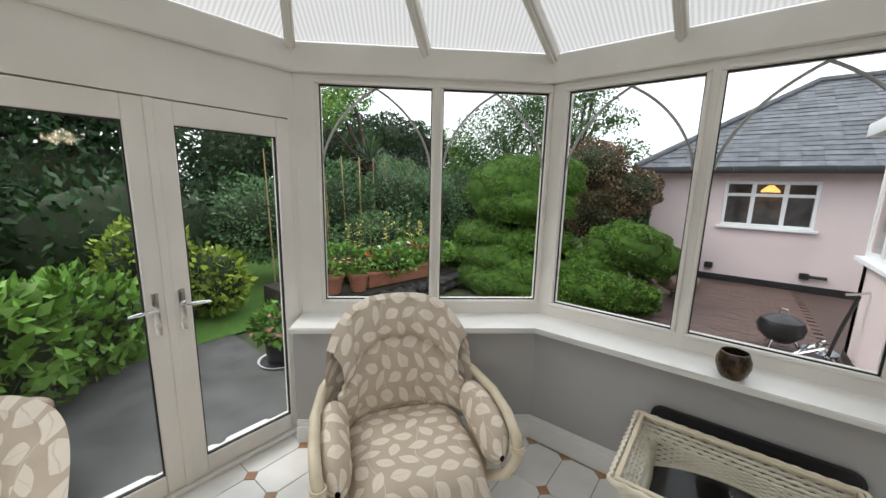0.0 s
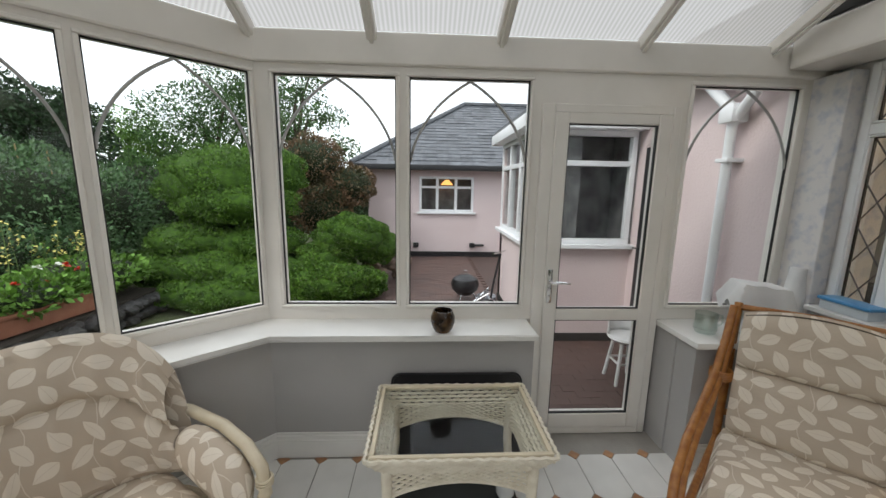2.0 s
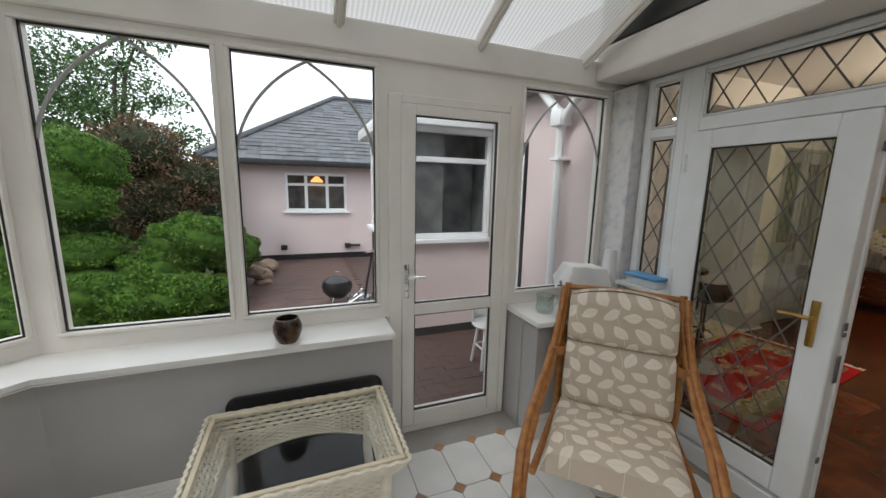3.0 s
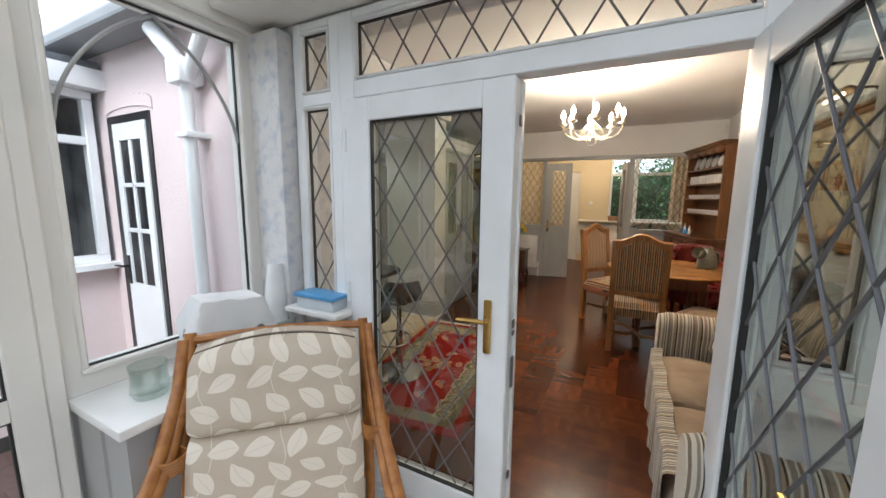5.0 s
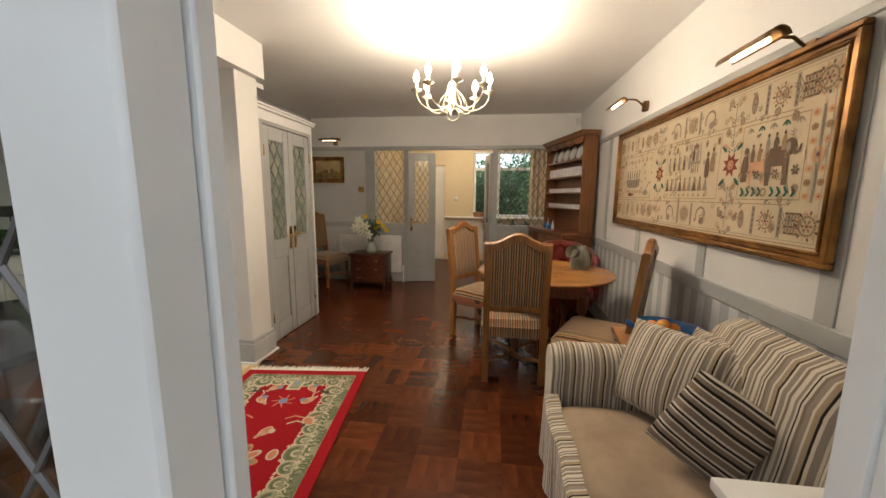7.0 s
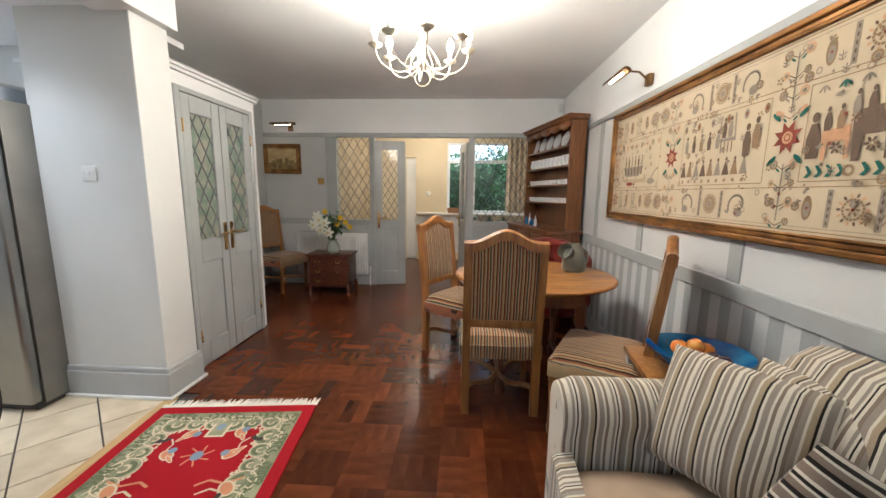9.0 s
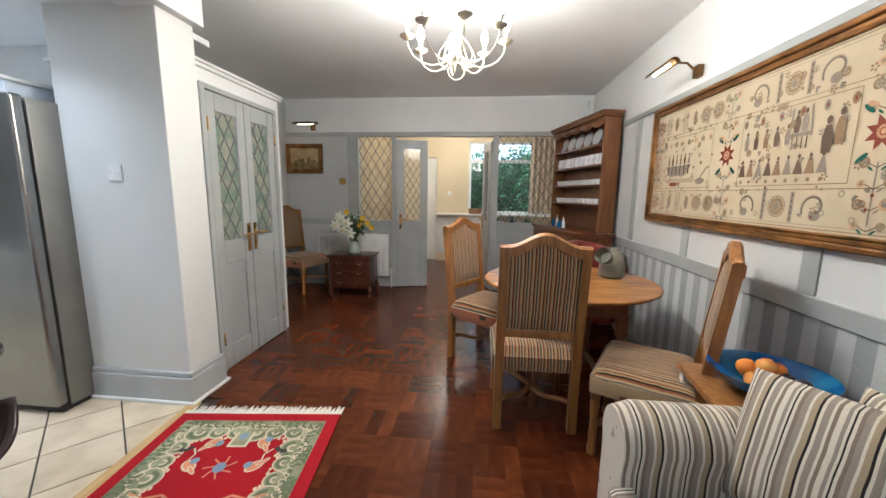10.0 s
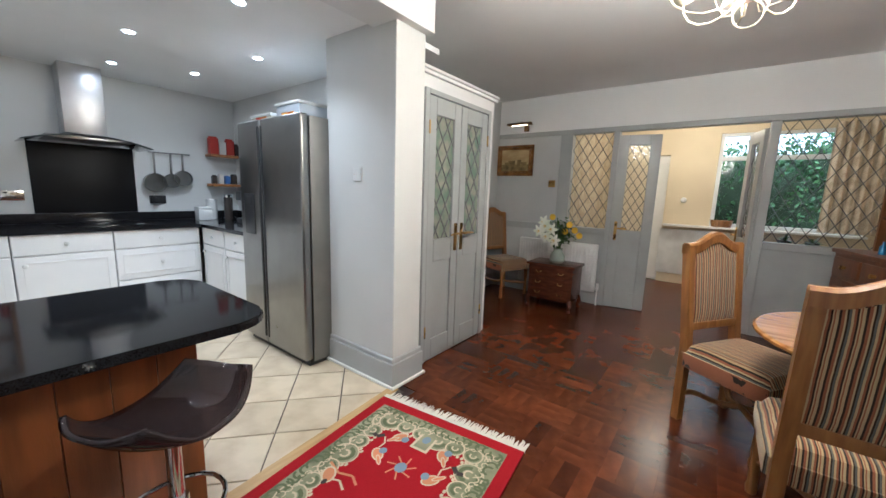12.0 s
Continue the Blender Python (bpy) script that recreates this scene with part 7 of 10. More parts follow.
RUG = rug_mat()
RW, RL = 0.92, 1.85
RM = Matrix.Translation((2.215, 1.765, 0.0)) @ Matrix.Rotation(radians(180 + 6.5), 4, "Z")   # x runs from the far end to the near end
t = thing("rug", "red Chinese rug with sage scroll border and cream fringe", "rug", RM)
bm = B()
box(bm, 0.02, -RW / 2, 0.001, RL, RW / 2, 0.012, 0.003, 1)
part("woven_field", bm, RUG, t, "red wool pile")
WOOL = {"sage": mat("sage_wool", (0.33, 0.33, 0.21), 0.95, color2=(0.17, 0.185, 0.11), scale=7, bump=0.4, bump_scale=250, spec=0.1), "cream": mat("cream_wool", (0.62, 0.52, 0.36), 0.95, bump=0.4, bump_scale=250, spec=0.1), "olive": mat("olive_wool", (0.14, 0.16, 0.085), 0.95, bump=0.4, bump_scale=250, spec=0.1), "peach": mat("peach_wool", (0.58, 0.26, 0.13), 0.95, bump=0.4, bump_scale=250, spec=0.1), "blue": mat("blue_wool", (0.22, 0.30, 0.38), 0.95, bump=0.4, bump_scale=250, spec=0.1), "dark": mat("dark_wool", (0.06, 0.05, 0.045), 0.95, spec=0.1)}
rs = {k: B() for k in WOOL}
rh = [0.0124]
def rp(col, pts):
    rh[0] += 0.0000007
    bm = rs[col]
    bm.faces.new([bm.verts.new((x, y, rh[0])) for x, y in pts])
def rell(col, x, y, rx, ry, rot=0.0, n=14):
    c, s = math.cos(rot), math.sin(rot)
    rp(col, [(x + rx * math.cos(a) * c - ry * math.sin(a) * s, y + rx * math.cos(a) * s + ry * math.sin(a) * c) for a in [2 * math.pi * k / n for k in range(n)]])
def rarc(col, x, y, r, w, a0, a1, n=12):
    for k in range(n):
        a, b2 = a0 + (a1 - a0) * k / n, a0 + (a1 - a0) * (k + 1) / n
        rp(col, [(x + (r - w) * math.cos(a), y + (r - w) * math.sin(a)), (x + r * math.cos(a), y + r * math.sin(a)), (x + r * math.cos(b2), y + r * math.sin(b2)), (x + (r - w) * math.cos(b2), y + (r - w) * math.sin(b2))])
def rline(col, pts, w):
    for p, q in zip(pts, pts[1:]):
        d = Vector((q[0] - p[0], q[1] - p[1])); nn = Vector((-d.y, d.x)).normalized() * w
        rp(col, [(p[0] + nn.x, p[1] + nn.y), (p[0] - nn.x, p[1] - nn.y), (q[0] - nn.x, q[1] - nn.y), (q[0] + nn.x, q[1] + nn.y)])
# the sage band with scalloped inner edge, built of overlapping lobes
xa, xb, ya, yb = 0.09, RL - 0.07, -RW / 2 + 0.065, RW / 2 - 0.065
bw = 0.105
for x0r, y0r, x1r, y1r in ((xa, ya, xb, ya + bw), (xa, yb - bw, xb, yb), (xa, ya + bw, xa + bw, yb - bw), (xb - bw, ya + bw, xb, yb - bw)):
    rp("sage", [(x0r, y0r), (x1r, y0r), (x1r, y1r), (x0r, y1r)])
rnd = random.Random(21)
edges = []
for k in range(15):
    edges += [(xa + 0.12 + k * (xb - xa - 0.24) / 14, ya + bw, 1, 0), (xa + 0.12 + k * (xb - xa - 0.24) / 14, yb - bw, -1, 0)]
for k in range(6):
    edges += [(xa + bw, ya + 0.14 + k * (yb - ya - 0.28) / 5, 1, 1)]
for i, (x, y, s, e) in enumerate(edges):
    r = 0.045 if i % 3 else 0.065
    a0 = (0 if s > 0 else math.pi) if e == 0 else -math.pi / 2
    rell("cream", x, y, r + 0.008, r + 0.008)
    rell("sage", x, y, r, r)
    rarc("olive", x, y, r * 0.8, r * 0.3, a0, a0 + math.pi)
    rarc("cream", x, y, r * 0.42, r * 0.16, a0 - 0.6, a0 + math.pi + 0.6)
    for q in (-1, 1):
        ang = a0 + math.pi / 2 + q * 0.7
        rell("cream", x + (r + 0.016) * math.cos(ang), y + (r + 0.016) * math.sin(ang), 0.011, 0.008)
for k in range(46):
    u = k / 46
    x = xa + 0.05 + (xb - xa - 0.1) * u
    for y, s in ((ya + 0.035, 1), (yb - 0.035, -1)):
        rarc("olive", x, y, 0.032, 0.012, s * 0.3 + k, s * 0.3 + k + 3.6, 9)
        rarc("cream", x + 0.012, y + s * 0.03, 0.018, 0.006, k * 1.3, k * 1.3 + 4.2, 8)
for k in range(18):
    y = ya + 0.05 + (yb - ya - 0.1) * k / 17
    rarc("olive", xa + 0.035, y, 0.032, 0.012, k, k + 3.6, 9)
    rarc("cream", xa + 0.06, y + 0.015, 0.018, 0.006, k * 1.7, k * 1.7 + 4.2, 8)
# tee at the far end
rp("cream", [(xa + bw, -0.05), (xa + bw + 0.115, -0.05), (xa + bw + 0.115, 0.05), (xa + bw, 0.05)])
rp("sage", [(xa + bw - 0.01, -0.036), (xa + bw + 0.10, -0.036), (xa + bw + 0.10, 0.036), (xa + bw - 0.01, 0.036)])
rell("blue", xa + bw + 0.03, 0, 0.028, 0.022)
def motif(x, y, rot, c1="peach", c2="blue"):
    rell("cream", x, y, 0.046, 0.03, rot); rell(c1, x, y, 0.038, 0.022, rot)
    rell(c2, x + 0.034 * math.cos(rot + 2.1), y + 0.034 * math.sin(rot + 2.1), 0.022, 0.020)
    rell("cream", x + 0.04 * math.cos(rot), y + 0.04 * math.sin(rot), 0.036, 0.012, rot)
    rell(c1, x + 0.04 * math.cos(rot), y + 0.04 * math.sin(rot), 0.028, 0.007, rot)
motif(0.28, 0.13, 0.6); motif(0.28, -0.13, -0.6)
motif(0.44, 0.16, 2.4); motif(0.44, -0.15, 0.8)
rell("blue", 0.45, 0.0, 0.034, 0.028)
for k in range(7):
    a = k * 0.9
    rline("peach", [(0.45 + 0.03 * math.cos(a), 0.03 * math.sin(a)), (0.45 + 0.075 * math.cos(a + 0.3), 0.075 * math.sin(a + 0.3))], 0.004)
for sgn in (-1, 1):
    rline("dark", [(0.31, sgn * 0.21), (0.34, sgn * 0.24), (0.33, sgn * 0.27)], 0.012)
    rline("cream", [(0.32, sgn * 0.20), (0.36, sgn * 0.17), (0.40, sgn * 0.175)], 0.004)
    rline("peach", [(0.60, sgn * 0.30), (0.63, sgn * 0.22), (0.61, sgn * 0.15), (0.64, sgn * 0.10)], 0.006)
    rline("cream", [(0.66, sgn * 0.30), (0.68, sgn * 0.24), (0.66, sgn * 0.18), (0.69, sgn * 0.13)], 0.005)
    rell("cream", 0.66, sgn * 0.25, 0.05, 0.035, 0.6); rell("peach", 0.66, sgn * 0.25, 0.04, 0.025, 0.6); rell("dark", 0.70, sgn * 0.235, 0.016, 0.012)
    rell("cream", 0.95, sgn * 0.17, 0.042, 0.03); rell("peach", 0.95, sgn * 0.17, 0.033, 0.02)
motif(0.76, 0.04, -0.5, "peach", "cream")
# the coiled central figure as plain scrolls
for k in range(9):
    a = k * 0.75
    rell("cream" if k % 2 else "peach", 1.0 + 0.10 * math.cos(a) * (0.4 + k * 0.09), 0.12 * math.sin(a) * (0.4 + k * 0.08), 0.055, 0.03, a)
    rell("peach" if k % 2 else "sage", 1.0 + 0.10 * math.cos(a) * (0.4 + k * 0.09), 0.12 * math.sin(a) * (0.4 + k * 0.08), 0.04, 0.018, a)
motif(1.3, 0.13, 0.6); motif(1.35, -0.13, -0.6); motif(1.5, 0.05, 1.0)
for c, bmx in rs.items():
    part("woven_motif", bmx, WOOL[c], t, c + " woven motifs", smooth=False)["kind"] = "stuff"
bm = B()
rnd = random.Random(4)
for k in range(150):
    y = -RW / 2 + 0.004 + (RW - 0.008) * k / 149
    L = rnd.uniform(0.045, 0.075)
    s = rnd.uniform(-0.012, 0.012)
    vs = [bm.verts.new(v) for v in ((0.022, y - 0.0045, 0.010), (0.022, y + 0.0045, 0.010), (0.0 - L * 0.4, y + 0.004 + s * 0.4, 0.006), (-L, y + 0.002 + s, 0.002), (-L, y - 0.002 + s, 0.002), (0.0 - L * 0.4, y - 0.004 + s * 0.4, 0.006))]
    bm.faces.new(vs)
box(bm, 0.0, -RW / 2, 0.001, 0.024, RW / 2, 0.011, 0.002, 1)
part("fringe", bm, mat("cream_cotton_fringe", (0.70, 0.66, 0.56), 0.95), t, "cream cotton fringe", smooth=False)
# threshold strip between tiles and parquet
bm = B()
box(bm, 0, -0.035, -0.002, 2.06, 0.035, 0.006, 0.004, 1, along((2.27, 2.245), (0.22, 2.07)))
structure("trim_threshold", bm, mat("pale_pine_strip", (0.50, 0.34, 0.14), 0.4, color2=(0.42, 0.27, 0.10), scale=6, stretch=(1, 8, 1)), "pale wood strip between tiles and parquet", "trim")

# ---- kitchen ----
def downlight(x, y, z, e=5.0):
    t = thing("downlight", "round recessed ceiling spotlight, lit", "lamp", pose(x, y, z), "kitchen spotlights")
    bm = B()
    lathe(bm, [(0.028, 0.0), (0.042, -0.004), (0.044, 0.0), (0.028, 0.002)], 20)
    part("bezel", bm, WHITE_PLASTIC, t)
    bm = B()
    lathe(bm, [(0, -0.0015), (0.028, -0.0015), (0.028, 0.0), (0, 0.0)], 20)
    part("lens", bm, SPOT, t, "glowing lamp face")
    return t


SPOT = glow_mat("cool_spot_face", (1.0, 0.96, 0.90), 70.0)
KC = 2.30
for x, y in ((1.45, 3.98), (1.55, 4.95), (2.07, 4.65), (2.19, 3.72), (1.69, 2.91), (0.75, 3.9), (0.85, 2.95), (0.85, 4.9)):
    downlight(x, y, KC)

# island
t = thing("kitchen_island", "wooden kitchen island with a black granite top", "island", pose(0, 0, 0))
bm = B()
out = [(0.25, 2.07), (1.20, 2.07)]
for k in range(7):
    a = -math.pi / 2 + (math.pi / 2) * k / 6
    out.append((1.24 + 0.15 * math.cos(a), 2.22 + 0.15 * math.sin(a)))
for k in range(7):
    a = (math.pi / 2) * k / 6
    out.append((1.24 + 0.15 * math.cos(a), 2.86 + 0.15 * math.sin(a)))
out += [(0.25, 3.01)]
prism(bm, out, 0.745, 0.782, bevel=0.008)
part("worktop", bm, GRANITE, t, "polished black granite top")
ISL_WOOD = mat("reddish_panel_wood", (0.22, 0.072, 0.018), 0.35, color2=(0.085, 0.026, 0.008), scale=3, stretch=(4, 4, 0.5), bump=0.05, detail=6)
for k in range(7):
    bm = B()
    box(bm, 0.25 + k * 0.127, 2.205, 0.0, 0.25 + k * 0.127 + 0.125, 2.225, 0.745, 0.002, 1)
    part("board", bm, ISL_WOOD, t)
bm = B()
box(bm, 0.25, 2.226, 0.0, 1.135, 2.85, 0.745)
part("carcass", bm, ISL_WOOD, t)

# bar stools
def smoke_mat():
    m = bpy.data.materials.new("smoked_clear_acrylic")
    m.use_nodes = True
    n, l = m.node_tree.nodes, m.node_tree.links
    b = n["Principled BSDF"]
    b.inputs["Base Color"].default_value = (0.05, 0.035, 0.035, 1)
    b.inputs["Roughness"].default_value = 0.06
    tr, mx = n.new("ShaderNodeBsdfTransparent"), n.new("ShaderNodeMixShader")
    tr.inputs[0].default_value = (0.30, 0.24, 0.24, 1)
    mx.inputs[0].default_value = 0.55
    l.new(tr.outputs[0], mx.inputs[1]); l.new(b.outputs[0], mx.inputs[2])
    l.new(mx.outputs[0], n["Material Output"].inputs[0])
    return m


SMOKE_CLEAR = smoke_mat()
def bar_stool(m):
    t = thing("bar_stool", "smoked acrylic bar stool on a chrome gas pole", "stool", m, "bar stools")
    bm = B()
    lathe(bm, [(0, 0), (0.19, 0), (0.195, 0.006), (0.15, 0.014), (0.04, 0.03), (0.03, 0.05), (0, 0.05)], 32)
    part("base", bm, CHROME, t)
    bm = B()
    cyl(bm, (0, 0, 0.04), (0, 0, 0.36), 0.028, seg=16)
    cyl(bm, (0, 0, 0.34), (0, 0, 0.57), 0.018, seg=14)
    lathe(bm, [(0, 0.55), (0.03, 0.55), (0.075, 0.575), (0, 0.58)], 18)
    part("pole", bm, CHROME, t)
    bm = B()
    tube(bm, [(0.17 * math.cos(a) + 0.0, 0.14 * math.sin(a) + 0.05, 0.28) for a in [2 * math.pi * k / 24 for k in range(24)]], 0.008, 8, closed=True)
    part("foot_ring", bm, CHROME, t)
    bm = B()
    def shell(u, v):
        x, y = (u * 2 - 1), (v * 2 - 1)
        rim = 0.10 * abs(x) ** 2.6 + 0.035 * max(0, -y) ** 2 + 0.02 * max(0, y) ** 3
        return Vector((x * 0.21 * (1 - 0.18 * abs(y) ** 3), y * 0.18 * (1 - 0.25 * abs(x) ** 3), 0.583 + rim))
    grid_surface(bm, shell, 24, 18)
    ob = part("seat", bm, SMOKE_CLEAR, t, "curved smoked acrylic seat")
    md = ob.modifiers.new("thick", "SOLIDIFY"); md.thickness = 0.012
    return t


st = bar_stool(pose(0.95, 1.86, 0.012, 0, 0, 24))
copy_thing(st, pose(0.42, 1.80, 0.012, 0, 0, 10))

# American fridge freezer
t = thing("fridge_freezer", "stainless steel two-door fridge freezer", "fridge", pose(2.05, 3.36, 0))
bm = B()
box(bm, 0.06, -0.445, 0.03, 0.70, 0.445, 1.78, 0.006)
part("cabinet", bm, STEEL_SIDE, t)
for y0, y1, nm in ((-0.445, 0.085, "right"), (0.105, 0.445, "left")):
    bm = B()
    box(bm, -0.01, y0, 0.05, 0.052, y1, 1.79, 0.016, 3)
    dr = part("door", bm, STEEL, t, "brushed steel door")
    bm = B()
    yh = 0.07 if nm == "right" else 0.12
    box(bm, -0.014, yh - 0.012, 0.1, 0.02, yh + 0.012, 1.74, 0.006)
    part("grip", bm, GASKET, dr, "dark recessed grip")
    if nm == "left":
        bm = B()
        box(bm, -0.016, 0.21, 0.92, 0.0, 0.37, 1.24, 0.006)
        box(bm, -0.019, 0.23, 1.15, -0.014, 0.35, 1.22, 0.002)
        part("dispenser", bm, BLACK_PLASTIC, dr, "dark water dispenser")
bm = B()
box(bm, 0.03, -0.43, 0.0, 0.68, 0.43, 0.045)
part("plinth", bm, BLACK_PLASTIC, t)
for y0, y1, z1, lab, mt in ((-0.30, 0.0, 1.90, "pale blue and white box on top of the fridge", mat("pale_blue_card", (0.55, 0.60, 0.66), 0.6)), (0.08, 0.38, 1.85, "shallow cream box on top of the fridge", mat("cream_card", (0.60, 0.56, 0.48), 0.6))):
    t = thing("storage_box", lab, "box", pose(2.25, 3.36, 1.781))
    bm = B()
    box(bm, -0.12, y0, 0, 0.22, y1, z1 - 1.782, 0.004)
    part("body", bm, mt, t)
    bm = B()
    box(bm, -0.13, y0 - 0.006, z1 - 1.80, 0.226, y1 + 0.006, z1 - 1.78, 0.004)
    part("lid", bm, WHITE_PLASTIC, t)
    bm = B()
    box(bm, -0.123, (y0 + y1) / 2 - 0.08, 0.03, -0.1195, (y0 + y1) / 2 + 0.08, 0.05)
    part("printed_bar", bm, FRUITS[1], t, smooth=False)


# base units
def base_unit(m, w, style, label):
    """A white kitchen unit facing -y; drawers or a door."""
    t = thing("kitchen_unit", label, "cabinet", m, "white kitchen units")
    bm = B()
    box(bm, 0.002, 0.02, 0.10, w - 0.002, 0.58, 0.865)
    part("carcass", bm, KITCHEN_WHITE, t)
    bm = B()
    box(bm, 0.0, 0.06, 0.0, w, 0.10, 0.10)
    part("plinth", bm, KITCHEN_WHITE, t)
    rows = [(0.70, 0.86), (0.41, 0.69), (0.11, 0.40)] if style == "drawers" else [(0.70, 0.86), (0.11, 0.69)]
    for z0, z1 in rows:
        bm = B()
        box(bm, 0.004, 0.0, z0, w - 0.004, 0.02, z1, 0.004, 1)
        if z1 - z0 > 0.2:
            for a in ((0.05, z0 + 0.05, w - 0.05, z0 + 0.056), (0.05, z1 - 0.056, w - 0.05, z1 - 0.05), (0.05, z0 + 0.056, 0.056, z1 - 0.056), (w - 0.056, z0 + 0.056, w - 0.05, z1 - 0.056)):
                box(bm, a[0], -0.006, a[1], a[2], 0.002, a[3])
        dr = part("drawer_front" if style == "drawers" or z0 == 0.70 else "unit_door", bm, KITCHEN_WHITE, t)
        bm = B()
        xk = w / 2 if (style == "drawers" or z0 == 0.70) else 0.06
        zk = (z0 + z1) / 2 if style == "drawers" or z0 == 0.70 else z1 - 0.07
        lathe(bm, [(0, -0.024), (0.012, -0.024), (0.017, -0.018), (0.012, -0.01), (0.007, 0.0), (0, 0)], 12, Matrix.Translation((xk, -0.002, zk)) @ Matrix.Rotation(radians(-90), 4, "X"))
        part("knob", bm, WHITE_PLASTIC, dr)
    return t


for x, w, s in ((0.26, 0.578, "door"), (0.84, 0.598, "door"), (1.44, 0.676, "drawers")):
    base_unit(pose(x, 4.93, 0), w, s, "white panelled kitchen unit with round knobs")
base_unit(pose(2.13, 4.90, 0, 0, 0, -90), 0.50, "door", "white kitchen unit beside the fridge")
base_unit(pose(2.13, 4.38, 0, 0, 0, -90), 0.48, "door", "white kitchen unit beside the fridge")
bm = B()
prism(bm, [(0.24, 4.905), (2.075, 4.905), (2.105, 4.875), (2.105, 3.86), (2.77, 3.86), (2.77, KW - 0.005), (0.24, KW - 0.005)], 0.867, 0.90, bevel=0.005)
tagged(part("kitchen_worktop", bm, GRANITE), "black granite worktop along the kitchen walls", "worktop")
bm = B()
box(bm, 0.24, KW - 0.02, 0.901, 2.77, KW - 0.001, 0.99, 0.003)
box(bm, 2.755, 3.86, 0.901, 2.775, KW - 0.02, 0.99, 0.003)
tagged(part("worktop_upstand", bm, GRANITE), "black granite upstand behind the worktop", "upstand")
bm = B()
box(bm, 1.04, KW - 0.014, 0.992, 1.77, KW - 0.002, 1.63, 0.002)
tagged(part("splashback", bm, mat("black_satin_glass", (0.006, 0.006, 0.007), 0.42, spec=0.25)), "black glass splashback behind the hob", "splashback")
bm = B()
box(bm, 1.12, 5.0, 0.901, 1.70, 5.42, 0.908, 0.003)
t = tagged(part("hob", bm, BLACK_GLASS), "black glass hob set in the worktop", "hob")
t = thing("cooker_hood", "steel chimney cooker hood with curved glass canopy", "cooker hood", pose(1.40, 5.33, 1.63))
bm = B()
box(bm, -0.14, -0.05, 0.08, 0.14, 0.21, KC - 1.63, 0.004)
part("chimney", bm, mat("satin_steel", (0.55, 0.55, 0.56), 0.34, 1.0), t)
bm = B()
def canopy(u, v):
    x = u * 2 - 1
    return Vector((x * 0.42, -0.28 + 0.47 * v, 0.06 - 0.075 * x * x))
grid_surface(bm, canopy, 24, 6)
ob = part("glass_canopy", bm, mat("smoky_hood_glass", (0.10, 0.11, 0.11), 0.08), t, "curved grey glass canopy")
md = ob.modifiers.new("thick", "SOLIDIFY"); md.thickness = 0.008
bm = B()
box(bm, -0.28, -0.22, 0.015, 0.28, 0.20, 0.045, 0.006)
part("body", bm, STEEL, t)
# pan rail with pans
t = thing("pan_rail", "steel wall rail with hooks", "rail", pose(2.05, KW - 0.03, 1.62))
bm = B()
cyl(bm, (-0.16, 0, 0), (0.22, 0, 0), 0.008, seg=8)
cyl(bm, (-0.15, 0, 0), (-0.15, 0.028, 0), 0.006, seg=8)
cyl(bm, (0.21, 0, 0), (0.21, 0.028, 0), 0.006, seg=8)
part("rail", bm, CHROME, t)
for dx, r, L in ((-0.12, 0.10, 0.20), (0.03, 0.075, 0.20), (0.14, 0.085, 0.16)):
    t = thing("saucepan", "steel pan hanging from the wall rail", "pan", pose(2.05 + dx, KW - 0.05, 1.60), "hanging pans")
    bm = B()
    m = Matrix.Translation((0, 0.03, -L - r)) @ Matrix.Rotation(radians(90), 4, "X")
    lathe(bm, [(0, 0), (r * 0.92, 0), (r, 0.008), (r, 0.055), (r * 0.97, 0.055), (r * 0.96, 0.010), (0, 0.006)], 24, m)
    part("pan", bm, STEEL, t)
    bm = B()
    box(bm, -0.010, -0.012, -L - 0.01, 0.010, -0.004, 0.01, 0.003)
    part("handle", bm, STEEL, t)
# shelves with packets
for z in (1.28, 1.62):
    bm = B()
    box(bm, 2.44, KW - 0.17, z, 2.77, KW - 0.002, z + 0.03, 0.004)
    tagged(part("wall_shelf", bm, OAK), "short oak wall shelf over the worktop", "shelf", "kitchen shelves")
rnd = random.Random(9)
PACKS = [mat("red_packet", (0.40, 0.03, 0.02), 0.5), mat("white_packet", (0.66, 0.64, 0.60), 0.5), mat("dark_jar", (0.05, 0.04, 0.035), 0.2), mat("blue_packet", (0.05, 0.12, 0.32), 0.5)]
def packet(x, y, z, w, d, h, mt, lab):
    t = thing("packet", lab, "packet", pose(x, y, z))
    bm = B()
    box(bm, 0, 0, 0, w, d, h * 0.9, 0.004)
    part("body", bm, mt, t)
    bm = B()
    box(bm, 0.002, d * 0.4, h * 0.9, w - 0.002, d * 0.6, h, 0.002)
    part("fold", bm, mt, t)
for i, (x, w, h, k) in enumerate(((2.45, 0.09, 0.20, 0), (2.55, 0.07, 0.16, 1), (2.63, 0.08, 0.19, 0), (2.72, 0.045, 0.14, 2))):
    packet(x, KW - 0.14, 1.651, w, 0.08, h, PACKS[k], "coloured food packet standing on the shelf")
for i, (x, w, h, k) in enumerate(((2.46, 0.05, 0.10, 2), (2.53, 0.05, 0.12, 1), (2.60, 0.05, 0.10, 3), (2.67, 0.06, 0.12, 2))):
    packet(x, KW - 0.13, 1.311, w, 0.06, h, PACKS[k], "small jar standing on the lower shelf")
